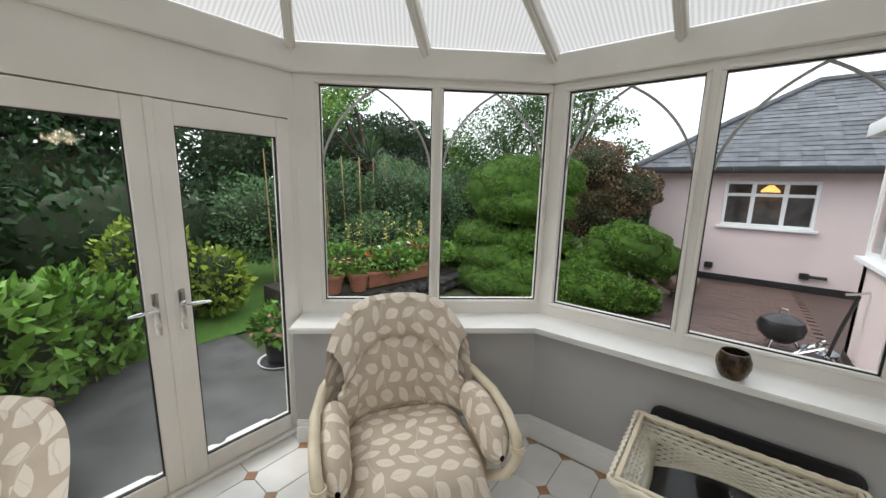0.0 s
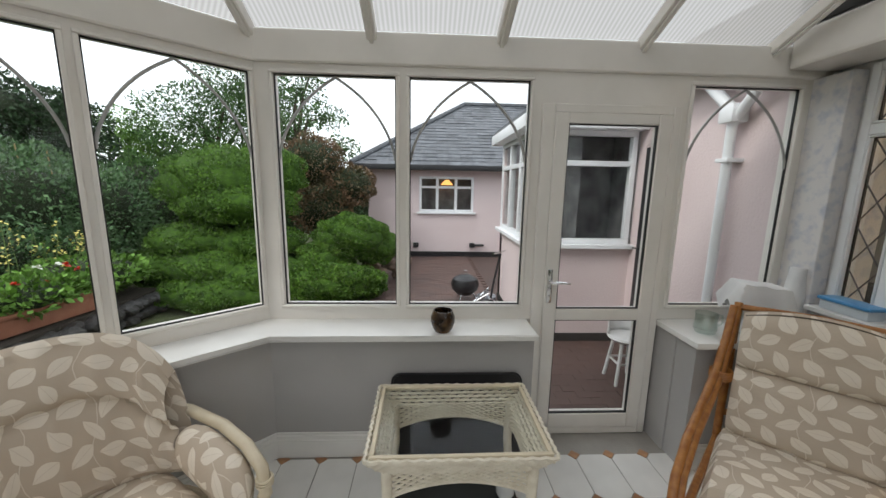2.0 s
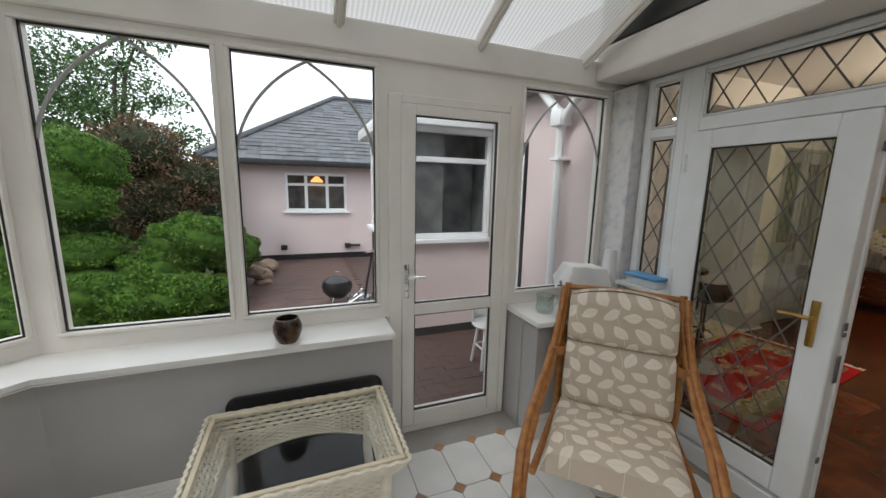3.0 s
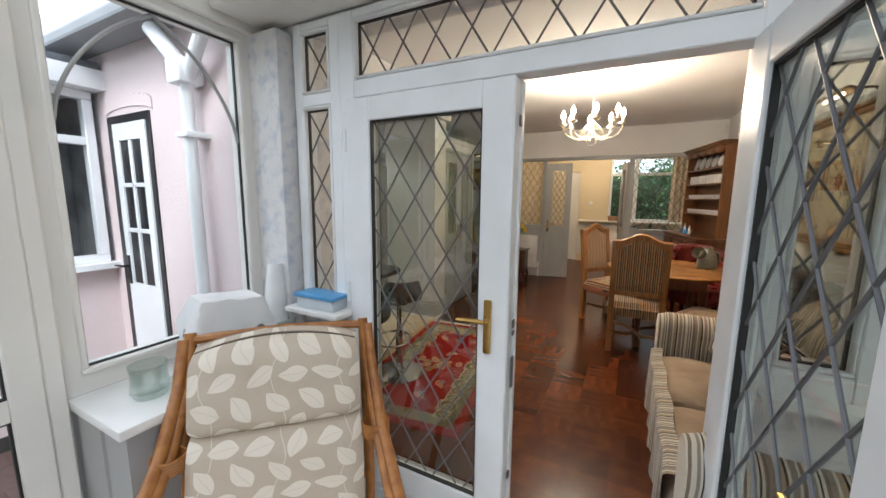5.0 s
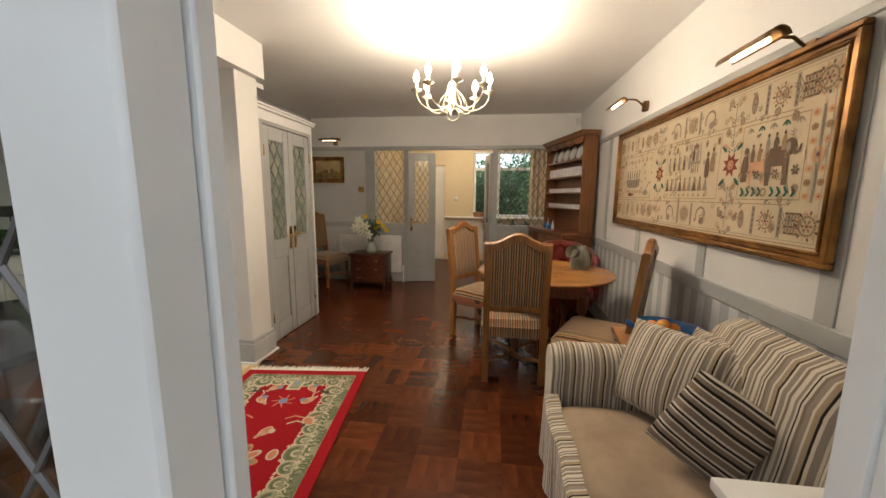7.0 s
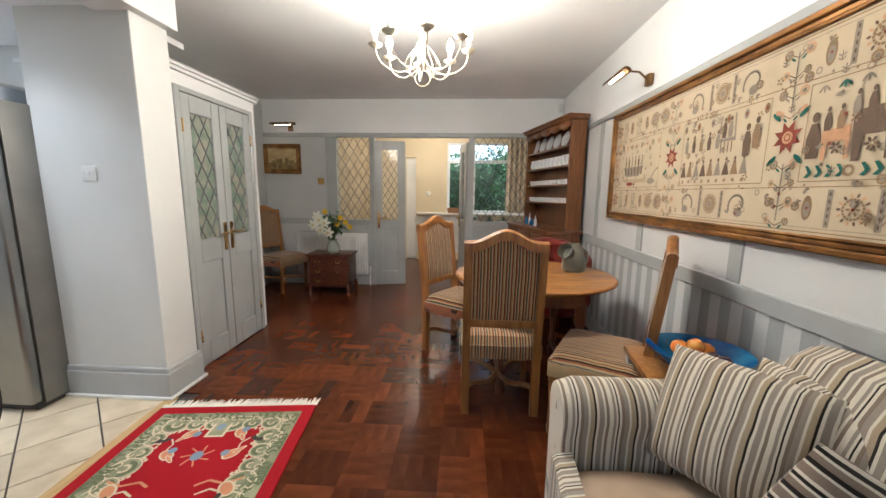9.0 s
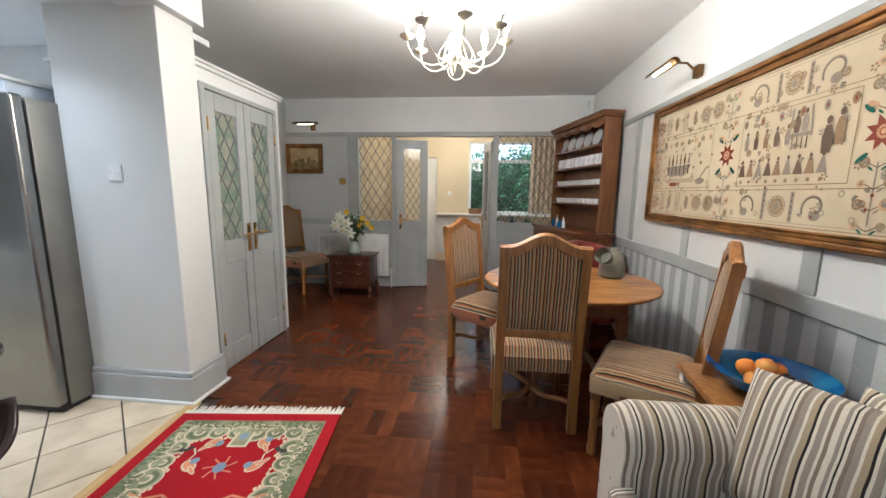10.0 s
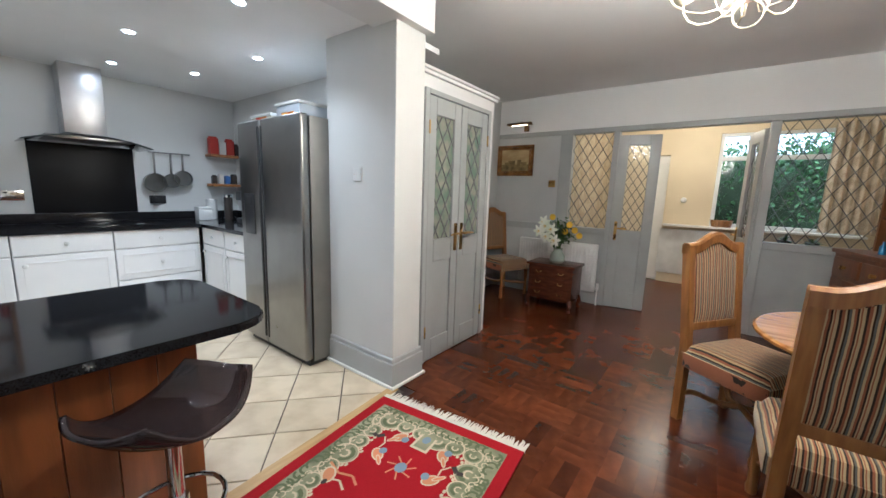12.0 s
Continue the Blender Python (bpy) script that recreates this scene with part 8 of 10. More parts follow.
# worktop things
t = thing("storage_jar", "white lidded jar on the black worktop", "jar", pose(2.28, 5.25, 0.901))
bm = B()
box(bm, -0.07, -0.06, 0, 0.07, 0.06, 0.13, 0.012)
part("jar", bm, WHITE_PLASTIC, t)
bm = B()
box(bm, -0.073, -0.063, 0.13, 0.073, 0.063, 0.15, 0.006)
part("lid", bm, WHITE_PLASTIC, t)
crock("kitchen_roll", "white roll of kitchen paper on the worktop", "paper roll", [(0, 0), (0.055, 0), (0.055, 0.23), (0.02, 0.23), (0.02, 0.2), (0, 0.2)], pose(2.40, 5.35, 0.901), WHITE_PLASTIC)
t = thing("coffee_machine", "black coffee machine with cup platform", "coffee machine", pose(2.50, 4.75, 0.901))
bm = B()
box(bm, -0.05, -0.10, 0.0, 0.16, 0.10, 0.05, 0.008)
box(bm, 0.06, -0.10, 0.05, 0.16, 0.10, 0.28, 0.008)
box(bm, -0.05, -0.10, 0.24, 0.16, 0.10, 0.34, 0.012)
part("body", bm, BLACK_PLASTIC, t)
bm = B()
cyl(bm, (0.0, 0, 0.24), (0.0, 0, 0.20), 0.03, 0.025, 14)
part("spout", bm, CHROME, t)
t = thing("glass_canisters", "row of dark glass jars on the worktop", "jar", pose(2.52, 5.20, 0.901))
bm = B()
cyl(bm, (0, 0, 0), (0, 0, 0.26), 0.045, seg=16)
part("jar", bm, PACKS[2], t)
bm = B()
cyl(bm, (0, 0, 0.26), (0, 0, 0.29), 0.047, seg=16)
part("lid", bm, CHROME, t)
# wall socket and wall oak rack
for x, z in ((1.95, 1.12), (0.92, 1.15)):
    t = thing("power_socket", "black double socket on the kitchen wall", "socket", pose(x, KW - 0.001, z))
    bm = B()
    box(bm, -0.073, -0.01, -0.043, 0.073, 0, 0.043, 0.003)
    part("plate", bm, BLACK_PLASTIC if x > 1.5 else CHROME, t)
    bm = B()
    for s in (-0.035, 0.035):
        box(bm, s - 0.012, -0.013, 0.02, s + 0.012, -0.009, 0.032, 0.002)
    part("switch", bm, BLACK_PLASTIC, t)
bm = B()
box(bm, 1.90, KW - 0.06, 1.09, 1.95, KW - 0.012, 1.15, 0.008)
tagged(part("plug", bm, BLACK_PLASTIC), "black plug in the kitchen socket", "plug")
t = thing("wall_rack", "small oak-framed wall cupboard with open shelves", "wall cupboard", pose(0.80, KW - 0.002, 1.32))
bm = B()
for a in ((-0.36, 0, 0.04, 0.03), (-0.36, 0.64, 0.04, 0.67), (0.01, 0.03, 0.04, 0.64), (-0.36, 0.03, -0.33, 0.64)):
    box(bm, a[0], -0.14, a[1], a[2], 0, a[3], 0.003, 1)
part("frame", bm, OAK, t)
bm = B()
box(bm, -0.33, -0.12, 0.32, 0.01, 0, 0.335)
part("shelf", bm, OAK, t)
for k in range(4):
    crock("spice_jar", "dark spice jar in the oak rack", "jar", [(0, 0), (0.03, 0), (0.03, 0.09), (0.022, 0.11), (0, 0.11)], pose(0.53 + k * 0.085, KW - 0.07, 1.351), PACKS[k % 3], "spice jars")

# ---- hall beyond the partition ----
HALL_CREAM = mat("warm_cream_hall_paint", (0.70, 0.60, 0.42), 0.7, color2=(0.66, 0.56, 0.39), scale=2)
HXW = 7.35
bm = B()
wall_cells(bm, 4.2, -0.1, CZ, 0.0, 0.15, [(ps(0.76), ps(-0.80), 0.93, 2.26), (ps(1.56), ps(1.36), 0.0, 1.98)], along((HXW, 3.2), (HXW, -1.0)))
structure("wall_hall", bm, HALL_CREAM, "cream hall wall with a wide window", "wall")
bm = B()
box(bm, PX + 0.1, 3.2, -0.1, HXW + 0.15, 3.3, CZ)
box(bm, PX + 0.1, -1.0, -0.1, HXW + 0.15, -0.9, CZ)
structure("wall_hall_side", bm, HALL_CREAM, "cream hall side walls", "wall")
bm = B()
box(bm, PX + 0.1, 2.19, -0.01, HXW, 2.26, CZ)
structure("wall_hall_papered", bm, mat("beige_patterned_paper", (0.50, 0.41, 0.28), 0.8, color2=(0.40, 0.31, 0.20), scale=8, contrast=(0.4, 0.6)), "beige patterned hall wall behind the leaded light", "wall")
# white board filling the doorway strip, standing for bright outdoor light
d = thing("door_8", "white board for bright outdoor light in the hall doorway", "door", kind="structure")
bm = B()
box(bm, HXW + 0.05, 1.36, 0.005, HXW + 0.09, 1.56, 1.975, 0.004, 1)
part("leaf", bm, GLOSS_WHITE, d)
bm = B()
box(bm, HXW + 0.03, 1.37, 1.55, HXW + 0.052, 1.55, 1.85, 0.004, 1)
part("glazed_top", bm, GLASS, d)
t = thing("thermostat", "round white thermostat on the cream hall wall", "thermostat", pose(HXW, 1.12, 1.30, 0, 0, -90))
bm = B()
lathe(bm, [(0, 0.03), (0.03, 0.03), (0.04, 0.02), (0.042, 0), (0, 0)], 16, Matrix.Rotation(radians(90), 4, "X"))
part("dial", bm, WHITE_PLASTIC, t)
w = thing("window_30", "white framed hall window onto the garden", "window", kind="structure")
bm = B()
MW = along((HXW, 3.2), (HXW, -1.0))
for a in ((ps(0.76), 0.93, ps(-0.80), 0.98), (ps(0.76), 2.21, ps(-0.80), 2.26), (ps(0.76), 1.88, ps(-0.80), 1.94), (ps(0.76), 0.98, ps(0.71), 2.21), (ps(0.30), 0.98, ps(0.22), 2.21), (ps(-0.75), 0.98, ps(-0.80), 2.21)):
    box(bm, a[0], 0.03, a[1], a[2], 0.09, a[3], 0.004, 1, MW)
part("window_frame", bm, UPVC_WHITE, w)
bm = B()
box(bm, ps(0.75), 0.055, 0.95, ps(-0.78), 0.061, 2.24, m=MW)
part("pane", bm, GLASS, w, smooth=False).visible_shadow = False
bm = B()
box(bm, HXW - 0.16, -0.8, 0.90, HXW + 0.02, 1.34, 0.93, 0.004)
structure("sill_hall", bm, GLOSS_WHITE, "white hall window sill", "window sill", True)
t = thing("hall_bench", "dark low table with pots under the hall window", "table", pose(HXW - 0.40, 0.0, 0))
bm = B()
box(bm, -0.15, -0.5, 0.68, 0.15, 0.4, 0.71, 0.005)
part("top", bm, MAHOG, t)
for y in (-0.46, 0.36):
    bm = B()
    box(bm, -0.12, y - 0.02, 0, 0.12, y + 0.02, 0.68, 0.004)
    part("leg", bm, MAHOG, t)
rnd = random.Random(6)
for k, y in enumerate((0.22, -0.05, -0.30)):
    t = thing("pot_plant", "small pot plant in front of the hall window", "plant", pose(HXW - 0.40, y, 0.711), "pot plants")
    bm = B()
    lathe(bm, [(0, 0), (0.05, 0), (0.07, 0.12), (0.06, 0.12), (0, 0.10)], 14)
    part("pot", bm, BLACK_PLASTIC if k else CHINA, t)
    bm = B()
    for j in range(26):
        blade(bm, Vector((0, 0, 0.11)), Vector((rnd.uniform(-1, 1), rnd.uniform(-1, 1), rnd.uniform(0.3, 1.2))), rnd.uniform(0.10, 0.22), 0.012, 0.5)
    part("leaves", bm, LEAF, t)
t = thing("basket", "small brown basket on the hall window sill", "basket", pose(HXW - 0.09, 0.62, 0.931))
bm = B()
for k in range(6):
    z = 0.01 + k * 0.016
    tube(bm, [(0.055 * math.cos(a), (0.11 + 0.003 * k) * math.sin(a), z) for a in [2 * math.pi * j / 20 for j in range(20)]], 0.009, 6, closed=True)
part("weave", bm, OAK, t)
bm = B()
box(bm, HXW - 0.03, 0.50, 0.15, HXW - 0.002, 1.38, 0.85, 0.008)
t = tagged(part("hall_radiator", bm, RADIATOR), "cream radiator under the hall window", "radiator")
# patterned curtains
CURT = mat("beige_trellis_curtain", (0.66, 0.58, 0.47), 0.9, color2=(0.50, 0.42, 0.32), scale=10, contrast=(0.42, 0.58))
for y0, y1 in ((-0.85, -0.36),):
    bm = B()
    grid_surface(bm, lambda u, v: Vector((HXW - 0.12 + 0.03 * math.sin(u * 34), y0 + (y1 - y0) * u, 0.95 + 1.36 * v)), 60, 4)
    ob = part("curtain", bm, CURT)
    tagged(ob, "beige patterned curtain drawn beside the hall window", "curtain")
lamp = new("hall_lamp", bpy.data.lights.new("hall_lamp", "POINT"))
lamp.location, lamp.data.energy, lamp.data.color, lamp.data.shadow_soft_size = (6.3, 1.0, 2.3), 20, (1, 0.76, 0.48), 0.12
# pendant added only to give the warm hall lamp a fixture
t = thing("hall_pendant", "small pendant added as a fixture for the hall lamp", "lamp", pose(6.3, 1.0, 2.33))
bm = B()
lathe(bm, [(0.02, 0.17), (0.09, 0.12), (0.10, 0.10)], 18)
part("shade", bm, CHINA, t)
bm = B()
cyl(bm, (6.3 - 6.3, 0, 0.12), (0, 0, 0.172), 0.012, seg=8)
part("cord", bm, WHITE_PLASTIC, t)

# light of the dining room: the eight bulbs act as one soft lamp inside the ring
lamp = new("chandelier_lamp", bpy.data.lights.new("chandelier_lamp", "POINT"))
lamp.location, lamp.data.energy, lamp.data.color, lamp.data.shadow_soft_size = (CX, CY, CB + 0.26), 54, (1, 0.80, 0.56), 0.16
for x, y in ((1.45, 3.98), (2.07, 4.65), (2.19, 3.72), (1.69, 2.91), (0.80, 3.4)):
    lamp = new("spot_lamp", bpy.data.lights.new("spot_lamp", "SPOT"))
    lamp.matrix_world = look((x, y, KC - 0.01), (x, y, 0))
    lamp.data.energy, lamp.data.color, lamp.data.spot_size, lamp.data.spot_blend, lamp.data.shadow_soft_size = 25, (1, 0.93, 0.82), radians(130), 0.9, 0.03

# ---- outside ----
GZ = -0.32
bm = B()
grid_surface(bm, lambda u, v: Vector((-300 + 600 * u, -300 + 600 * v, GZ - 0.02)), 8, 8)
structure("ground", bm, EARTH, "rough garden ground reaching the horizon", "ground")
bm = B()
box(bm, -3.6, 2.25, GZ - 0.2, 3.0, 9.3, GZ)
structure("pavement", bm, mat("wet_paving_bed", (0.095, 0.06, 0.05), 0.6, color2=(0.07, 0.046, 0.04), scale=2), "dark red block-paved yard", "pavement")
bm = B()
box(bm, -7.0, -4.0, GZ - 0.2, -4.72, 1.4, GZ + 0.004)
structure("patio", bm, mat("grey_patio_slab", (0.11, 0.11, 0.105), 0.7, color2=(0.065, 0.065, 0.062), scale=3, bump=0.2), "grey stone patio outside the garden doors", "pavement")
bm = B()
grid_surface(bm, lambda u, v: Vector((-24 + 17 * u, -14 + 18 * v, GZ + 0.01 + 0.03 * noise.noise(Vector((u * 9, v * 9, 0))))), 24, 24)
structure("lawn", bm, mat("lawn_green", (0.09, 0.20, 0.025), 0.95, color2=(0.05, 0.12, 0.015), scale=20, bump=0.6, bump_scale=60), "bright green lawn", "lawn")


def leaf_cloud(name, parent, blobs, n, size, material, seed, up=0.3, thick=0.35, label=""):
    """Many small leaves scattered in and on lumpy blobs (centre, radii)."""
    rs_ = np.random.RandomState(seed)
    vol = np.array([b[1][0] * b[1][1] + b[1][1] * b[1][2] + b[1][0] * b[1][2] for b in blobs])
    counts = np.maximum(8, (n * vol / vol.sum()).astype(int))
    V, F = [], []
    base = 0
    for (c, r), k in zip(blobs, counts):
        d = rs_.normal(size=(k, 3))
        d /= np.linalg.norm(d, axis=1)[:, None]
        rad = 1 - thick * rs_.rand(k) ** 2.2
        lump = 1 + 0.10 * np.sin(d[:, 0] * 7 + seed) * np.sin(d[:, 1] * 6 + 1) + 0.08 * np.sin(d[:, 2] * 9 + d[:, 0] * 5)
        p = np.array(c) + d * np.array(r) * (rad * lump)[:, None]
        t1 = d * (0.35 if thick < 0.2 else 1.0) + rs_.normal(size=(k, 3)) * 0.7 + np.array([0, 0, up])
        t1 /= np.linalg.norm(t1, axis=1)[:, None]
        s1 = np.cross(t1, rs_.normal(size=(k, 3)))
        s1 /= np.linalg.norm(s1, axis=1)[:, None]
        L = (size * (0.6 + 0.8 * rs_.rand(k)))[:, None]
        q = np.stack([p - t1 * L * 0.5, p + s1 * L * 0.28, p + t1 * L * 0.6, p - s1 * L * 0.28], 1).reshape(-1, 3)
        V.append(q)
        F.append(base + np.arange(4 * k).reshape(-1, 4))
        base += 4 * k
    me = bpy.data.meshes.new(name)
    me.from_pydata(np.concatenate(V).tolist(), [], np.concatenate(F).tolist())
    me.materials.append(material)
    ob = new(name, me)
    ob.parent = parent
    if label:
        tagged(ob, label)
    return ob


# Solid blobs filling a crown; SHADE gives them the darkness between leaves.
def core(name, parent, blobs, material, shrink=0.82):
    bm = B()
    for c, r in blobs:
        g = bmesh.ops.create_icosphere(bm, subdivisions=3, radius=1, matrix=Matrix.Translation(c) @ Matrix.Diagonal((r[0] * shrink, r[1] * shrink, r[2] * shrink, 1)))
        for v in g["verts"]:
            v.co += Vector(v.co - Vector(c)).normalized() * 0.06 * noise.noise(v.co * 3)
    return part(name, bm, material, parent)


def foliage_mat(name, c1, c2, scale=3.0):
    m = mat(name, c1, 0.55, color2=c2, scale=scale, contrast=(0.3, 0.7), spec=0.3)
    n, l = m.node_tree.nodes, m.node_tree.links
    b = n["Principled BSDF"]
    geo, hs = n.new("ShaderNodeNewGeometry"), n.new("ShaderNodeHueSaturation")
    mr = n.new("ShaderNodeMapRange")
    mr.inputs[3].default_value, mr.inputs[4].default_value = 0.55, 1.5
    l.new(geo.outputs["Random Per Island"], mr.inputs[0])
    src = b.inputs["Base Color"].links[0].from_socket
    l.new(src, hs.inputs["Color"]); l.new(mr.outputs[0], hs.inputs["Value"])
    l.new(hs.outputs[0], b.inputs["Base Color"])
    return m


F_YEW = foliage_mat("yew_green", (0.110, 0.215, 0.022), (0.030, 0.075, 0.010), 7.0)
F_DARK = foliage_mat("dark_tree_green", (0.040, 0.085, 0.030), (0.018, 0.042, 0.016))
F_BRONZE = foliage_mat("bronze_shrub", (0.21, 0.12, 0.07), (0.055, 0.055, 0.022))
F_LIGHT = foliage_mat("light_leaf_green", (0.16, 0.31, 0.050), (0.08, 0.17, 0.025))
F_BLUE = foliage_mat("bean_leaf_green", (0.12, 0.21, 0.085), (0.05, 0.11, 0.045))
F_MID = foliage_mat("mid_leaf_green", (0.085, 0.17, 0.045), (0.04, 0.09, 0.025))
F_YELLOW = foliage_mat("yellow_green_shrub", (0.30, 0.38, 0.05), (0.14, 0.22, 0.03))
BARK = mat("brown_bark", (0.09, 0.065, 0.045), 0.9, color2=(0.05, 0.035, 0.025), scale=14, bump=0.6, bump_scale=30)
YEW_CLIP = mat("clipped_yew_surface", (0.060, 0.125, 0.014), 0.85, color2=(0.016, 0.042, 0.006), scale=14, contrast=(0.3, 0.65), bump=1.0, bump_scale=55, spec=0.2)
# near-black filling: the shade deep inside foliage put into the colour
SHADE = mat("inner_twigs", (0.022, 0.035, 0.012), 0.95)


def shrub(label, blobs, n, size, material, seed, trunk=None, up=0.3, name="shrub", group="", thick=0.35, shrink=0.82, heart=None):
    base = (sum(b[0][0] for b in blobs) / len(blobs), sum(b[0][1] for b in blobs) / len(blobs))
    t = thing(name, label, name.replace("_", " "), group=group)
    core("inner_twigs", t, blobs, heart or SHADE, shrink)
    leaf_cloud("crown", t, blobs, n, size, material, seed, up, thick)
    bm = B()
    for c, r in blobs[:2]:
        tube(bm, [(base[0], base[1], GZ - 0.05), ((base[0] + c[0]) / 2, (base[1] + c[1]) / 2, (GZ + c[2]) / 2), c], [0.07, 0.055, 0.03], 7)
    part("trunk", bm, BARK, t)
    return t


def tree(label, x, y, h, blobs, n, size, material, seed, r=0.18, open_=False):
    """A trunk with limbs to every clump, and a loose crown of leaves."""
    t = thing("tree", label, "tree")
    bm = B()
    top = Vector((x, y, GZ + h * 0.5))
    tube(bm, [(x, y, GZ - 0.1), (x + 0.1, y, GZ + h * 0.25), top], [r, r * 0.75, r * 0.5], 8)
    for c, rr in blobs:
        tube(bm, [top - Vector((0, 0, h * 0.15)), (top + Vector(c)) / 2 + Vector((0, 0, 0.2)), c], [r * 0.45, r * 0.25, r * 0.06], 6)
    part("trunk", bm, BARK, t)
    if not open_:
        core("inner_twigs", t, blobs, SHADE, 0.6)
    leaf_cloud("crown", t, blobs, n, size, material, seed, 0.0, 0.9 if open_ else 0.6)
    return t


# cloud-pruned yews by the yard
shrub("large cloud-pruned yew with tiered rounded pads", [((-5.92, 6.35, 1.46), (1.02, 0.88, 0.66)), ((-5.30, 6.6, 1.70), (0.66, 0.58, 0.50)), ((-5.62, 6.15, 1.18), (0.95, 0.80, 0.38)), ((-6.15, 6.0, 0.58), (0.80, 0.7, 0.31)), ((-5.20, 5.95, 0.54), (0.72, 0.6, 0.29)), ((-5.75, 5.75, 0.20), (0.92, 0.7, 0.33)), ((-6.6, 5.9, 0.14), (0.7, 0.7, 0.32)), ((-5.0, 5.6, 0.08), (0.85, 0.6, 0.32)), ((-5.5, 5.45, -0.12), (1.1, 0.7, 0.30))], 90000, 0.036, F_YEW, 1, up=0.6, thick=0.10, shrink=0.965, heart=YEW_CLIP)
shrub("small cloud-pruned yew beside the paved yard", [((-3.75, 6.25, 0.62), (0.62, 0.6, 0.38)), ((-3.35, 6.45, 0.42), (0.42, 0.45, 0.32)), ((-4.15, 6.0, 0.30), (0.5, 0.5, 0.28))], 34000, 0.036, F_YEW, 2, up=0.6, thick=0.10, shrink=0.965, heart=YEW_CLIP)
shrub("low spreading evergreen shrub", [((-4.0, 5.45, -0.02), (0.75, 0.55, 0.34)), ((-3.5, 5.7, -0.08), (0.45, 0.4, 0.26))], 16000, 0.042, F_YEW, 3, thick=0.20, shrink=0.92, heart=YEW_CLIP)
shrub("bronze-leaved rounded shrub behind the yard", [((-4.95, 8.2, 2.0), (0.72, 0.7, 0.60)), ((-4.15, 8.2, 1.50), (0.62, 0.6, 0.48)), ((-4.6, 8.1, 1.25), (0.7, 0.6, 0.4)), ((-4.7, 8.0, 0.95), (0.7, 0.6, 0.55))], 16000, 0.06, F_BRONZE, 4)
# bean canes and kitchen bed
shrub("tall rows of climbing beans on canes", [((-8.9, 4.2, 1.0), (0.8, 0.9, 1.0)), ((-8.3, 5.4, 1.15), (0.7, 0.8, 0.95)), ((-7.9, 6.3, 0.95), (0.7, 0.7, 0.9)), ((-9.2, 2.8, 0.8), (0.9, 0.9, 0.8)), ((-7.8, 4.4, 0.5), (0.5, 1.0, 0.5)), ((-7.6, 5.4, 0.45), (0.5, 0.7, 0.5))], 30000, 0.062, F_BLUE, 5, thick=0.7, shrink=0.62)
shrub("mixed low flowering plants in the bed", [((-6.9, 4.6, 0.30), (0.6, 0.8, 0.26)), ((-6.75, 3.7, 0.30), (0.5, 0.5, 0.24)), ((-7.4, 3.2, 0.25), (0.5, 0.6, 0.3))], 5200, 0.075, F_LIGHT, 6)
CANE = mat("bamboo_cane", (0.42, 0.30, 0.14), 0.5)
t = thing("bean_canes", "bamboo canes standing in the vegetable bed", "canes")
for k in range(14):
    bm = B()
    x, y = -8.3 + 0.18 * math.sin(k * 2.1), 2.6 + k * 0.25
    cyl(bm, (x, y, GZ), (x - 0.15, y + 0.06 * math.sin(k), 2.05), 0.012, 0.008, 6)
    part("cane", bm, CANE, t)
TERRA = mat("terracotta", (0.36, 0.15, 0.09), 0.8, color2=(0.28, 0.11, 0.065), scale=6, bump=0.15)
t = thing("flower_trough", "long terracotta trough of red geraniums", "planter", pose(-6.55, 3.75, 0.0, 0, 0, 82))
bm = B()
box(bm, -0.62, -0.14, 0.0, 0.62, 0.14, 0.21, 0.015)
box(bm, -0.65, -0.165, 0.18, 0.65, 0.165, 0.225, 0.012)
part("trough", bm, TERRA, t)
leaf_cloud("foliage", t, [((0, 0, 0.34), (0.60, 0.18, 0.16))], 900, 0.07, F_LIGHT, 7)
rnd = random.Random(17)
REDP = mat("scarlet_petal", (0.62, 0.03, 0.012), 0.5)
for k in range(12):
    bm = B()
    c = Vector((rnd.uniform(-0.55, 0.6), rnd.uniform(-0.16, 0.1), rnd.uniform(0.42, 0.60)))
    for j in range(10):
        blade(bm, c, Vector((rnd.uniform(-1, 1), rnd.uniform(-1, 1), rnd.uniform(-0.3, 1))), 0.05, 0.018, 0.2, 3)
    part("flower_head", bm, REDP if k % 4 else LILY, t)
for x, y, r in ((-6.75, 2.62, 0.20), (-6.55, 2.95, 0.15)):
    t = thing("terracotta_pot", "round terracotta pot with pink flowers", "plant pot", pose(x, y, 0.0))
    bm = B()
    lathe(bm, [(0, 0), (r * 0.7, 0), (r * 0.92, 0.22), (r, 0.22), (r, 0.27), (r * 0.9, 0.27), (r * 0.85, 0.2), (0, 0.18)], 22)
    part("pot", bm, TERRA, t)
    leaf_cloud("foliage", t, [((0, 0, 0.34), (r, r, 0.12))], 260, 0.06, F_LIGHT, 8)
    bm = B()
    for k in range(16):
        c = Vector((rnd.uniform(-r, r), rnd.uniform(-r, r), rnd.uniform(0.36, 0.48)))
        for j in range(5):
            blade(bm, c, Vector((rnd.uniform(-1, 1), rnd.uniform(-1, 1), 0.3)), 0.035, 0.015, 0.2, 2)
    part("petals", bm, mat("salmon_petal", (0.62, 0.20, 0.15), 0.5), t)
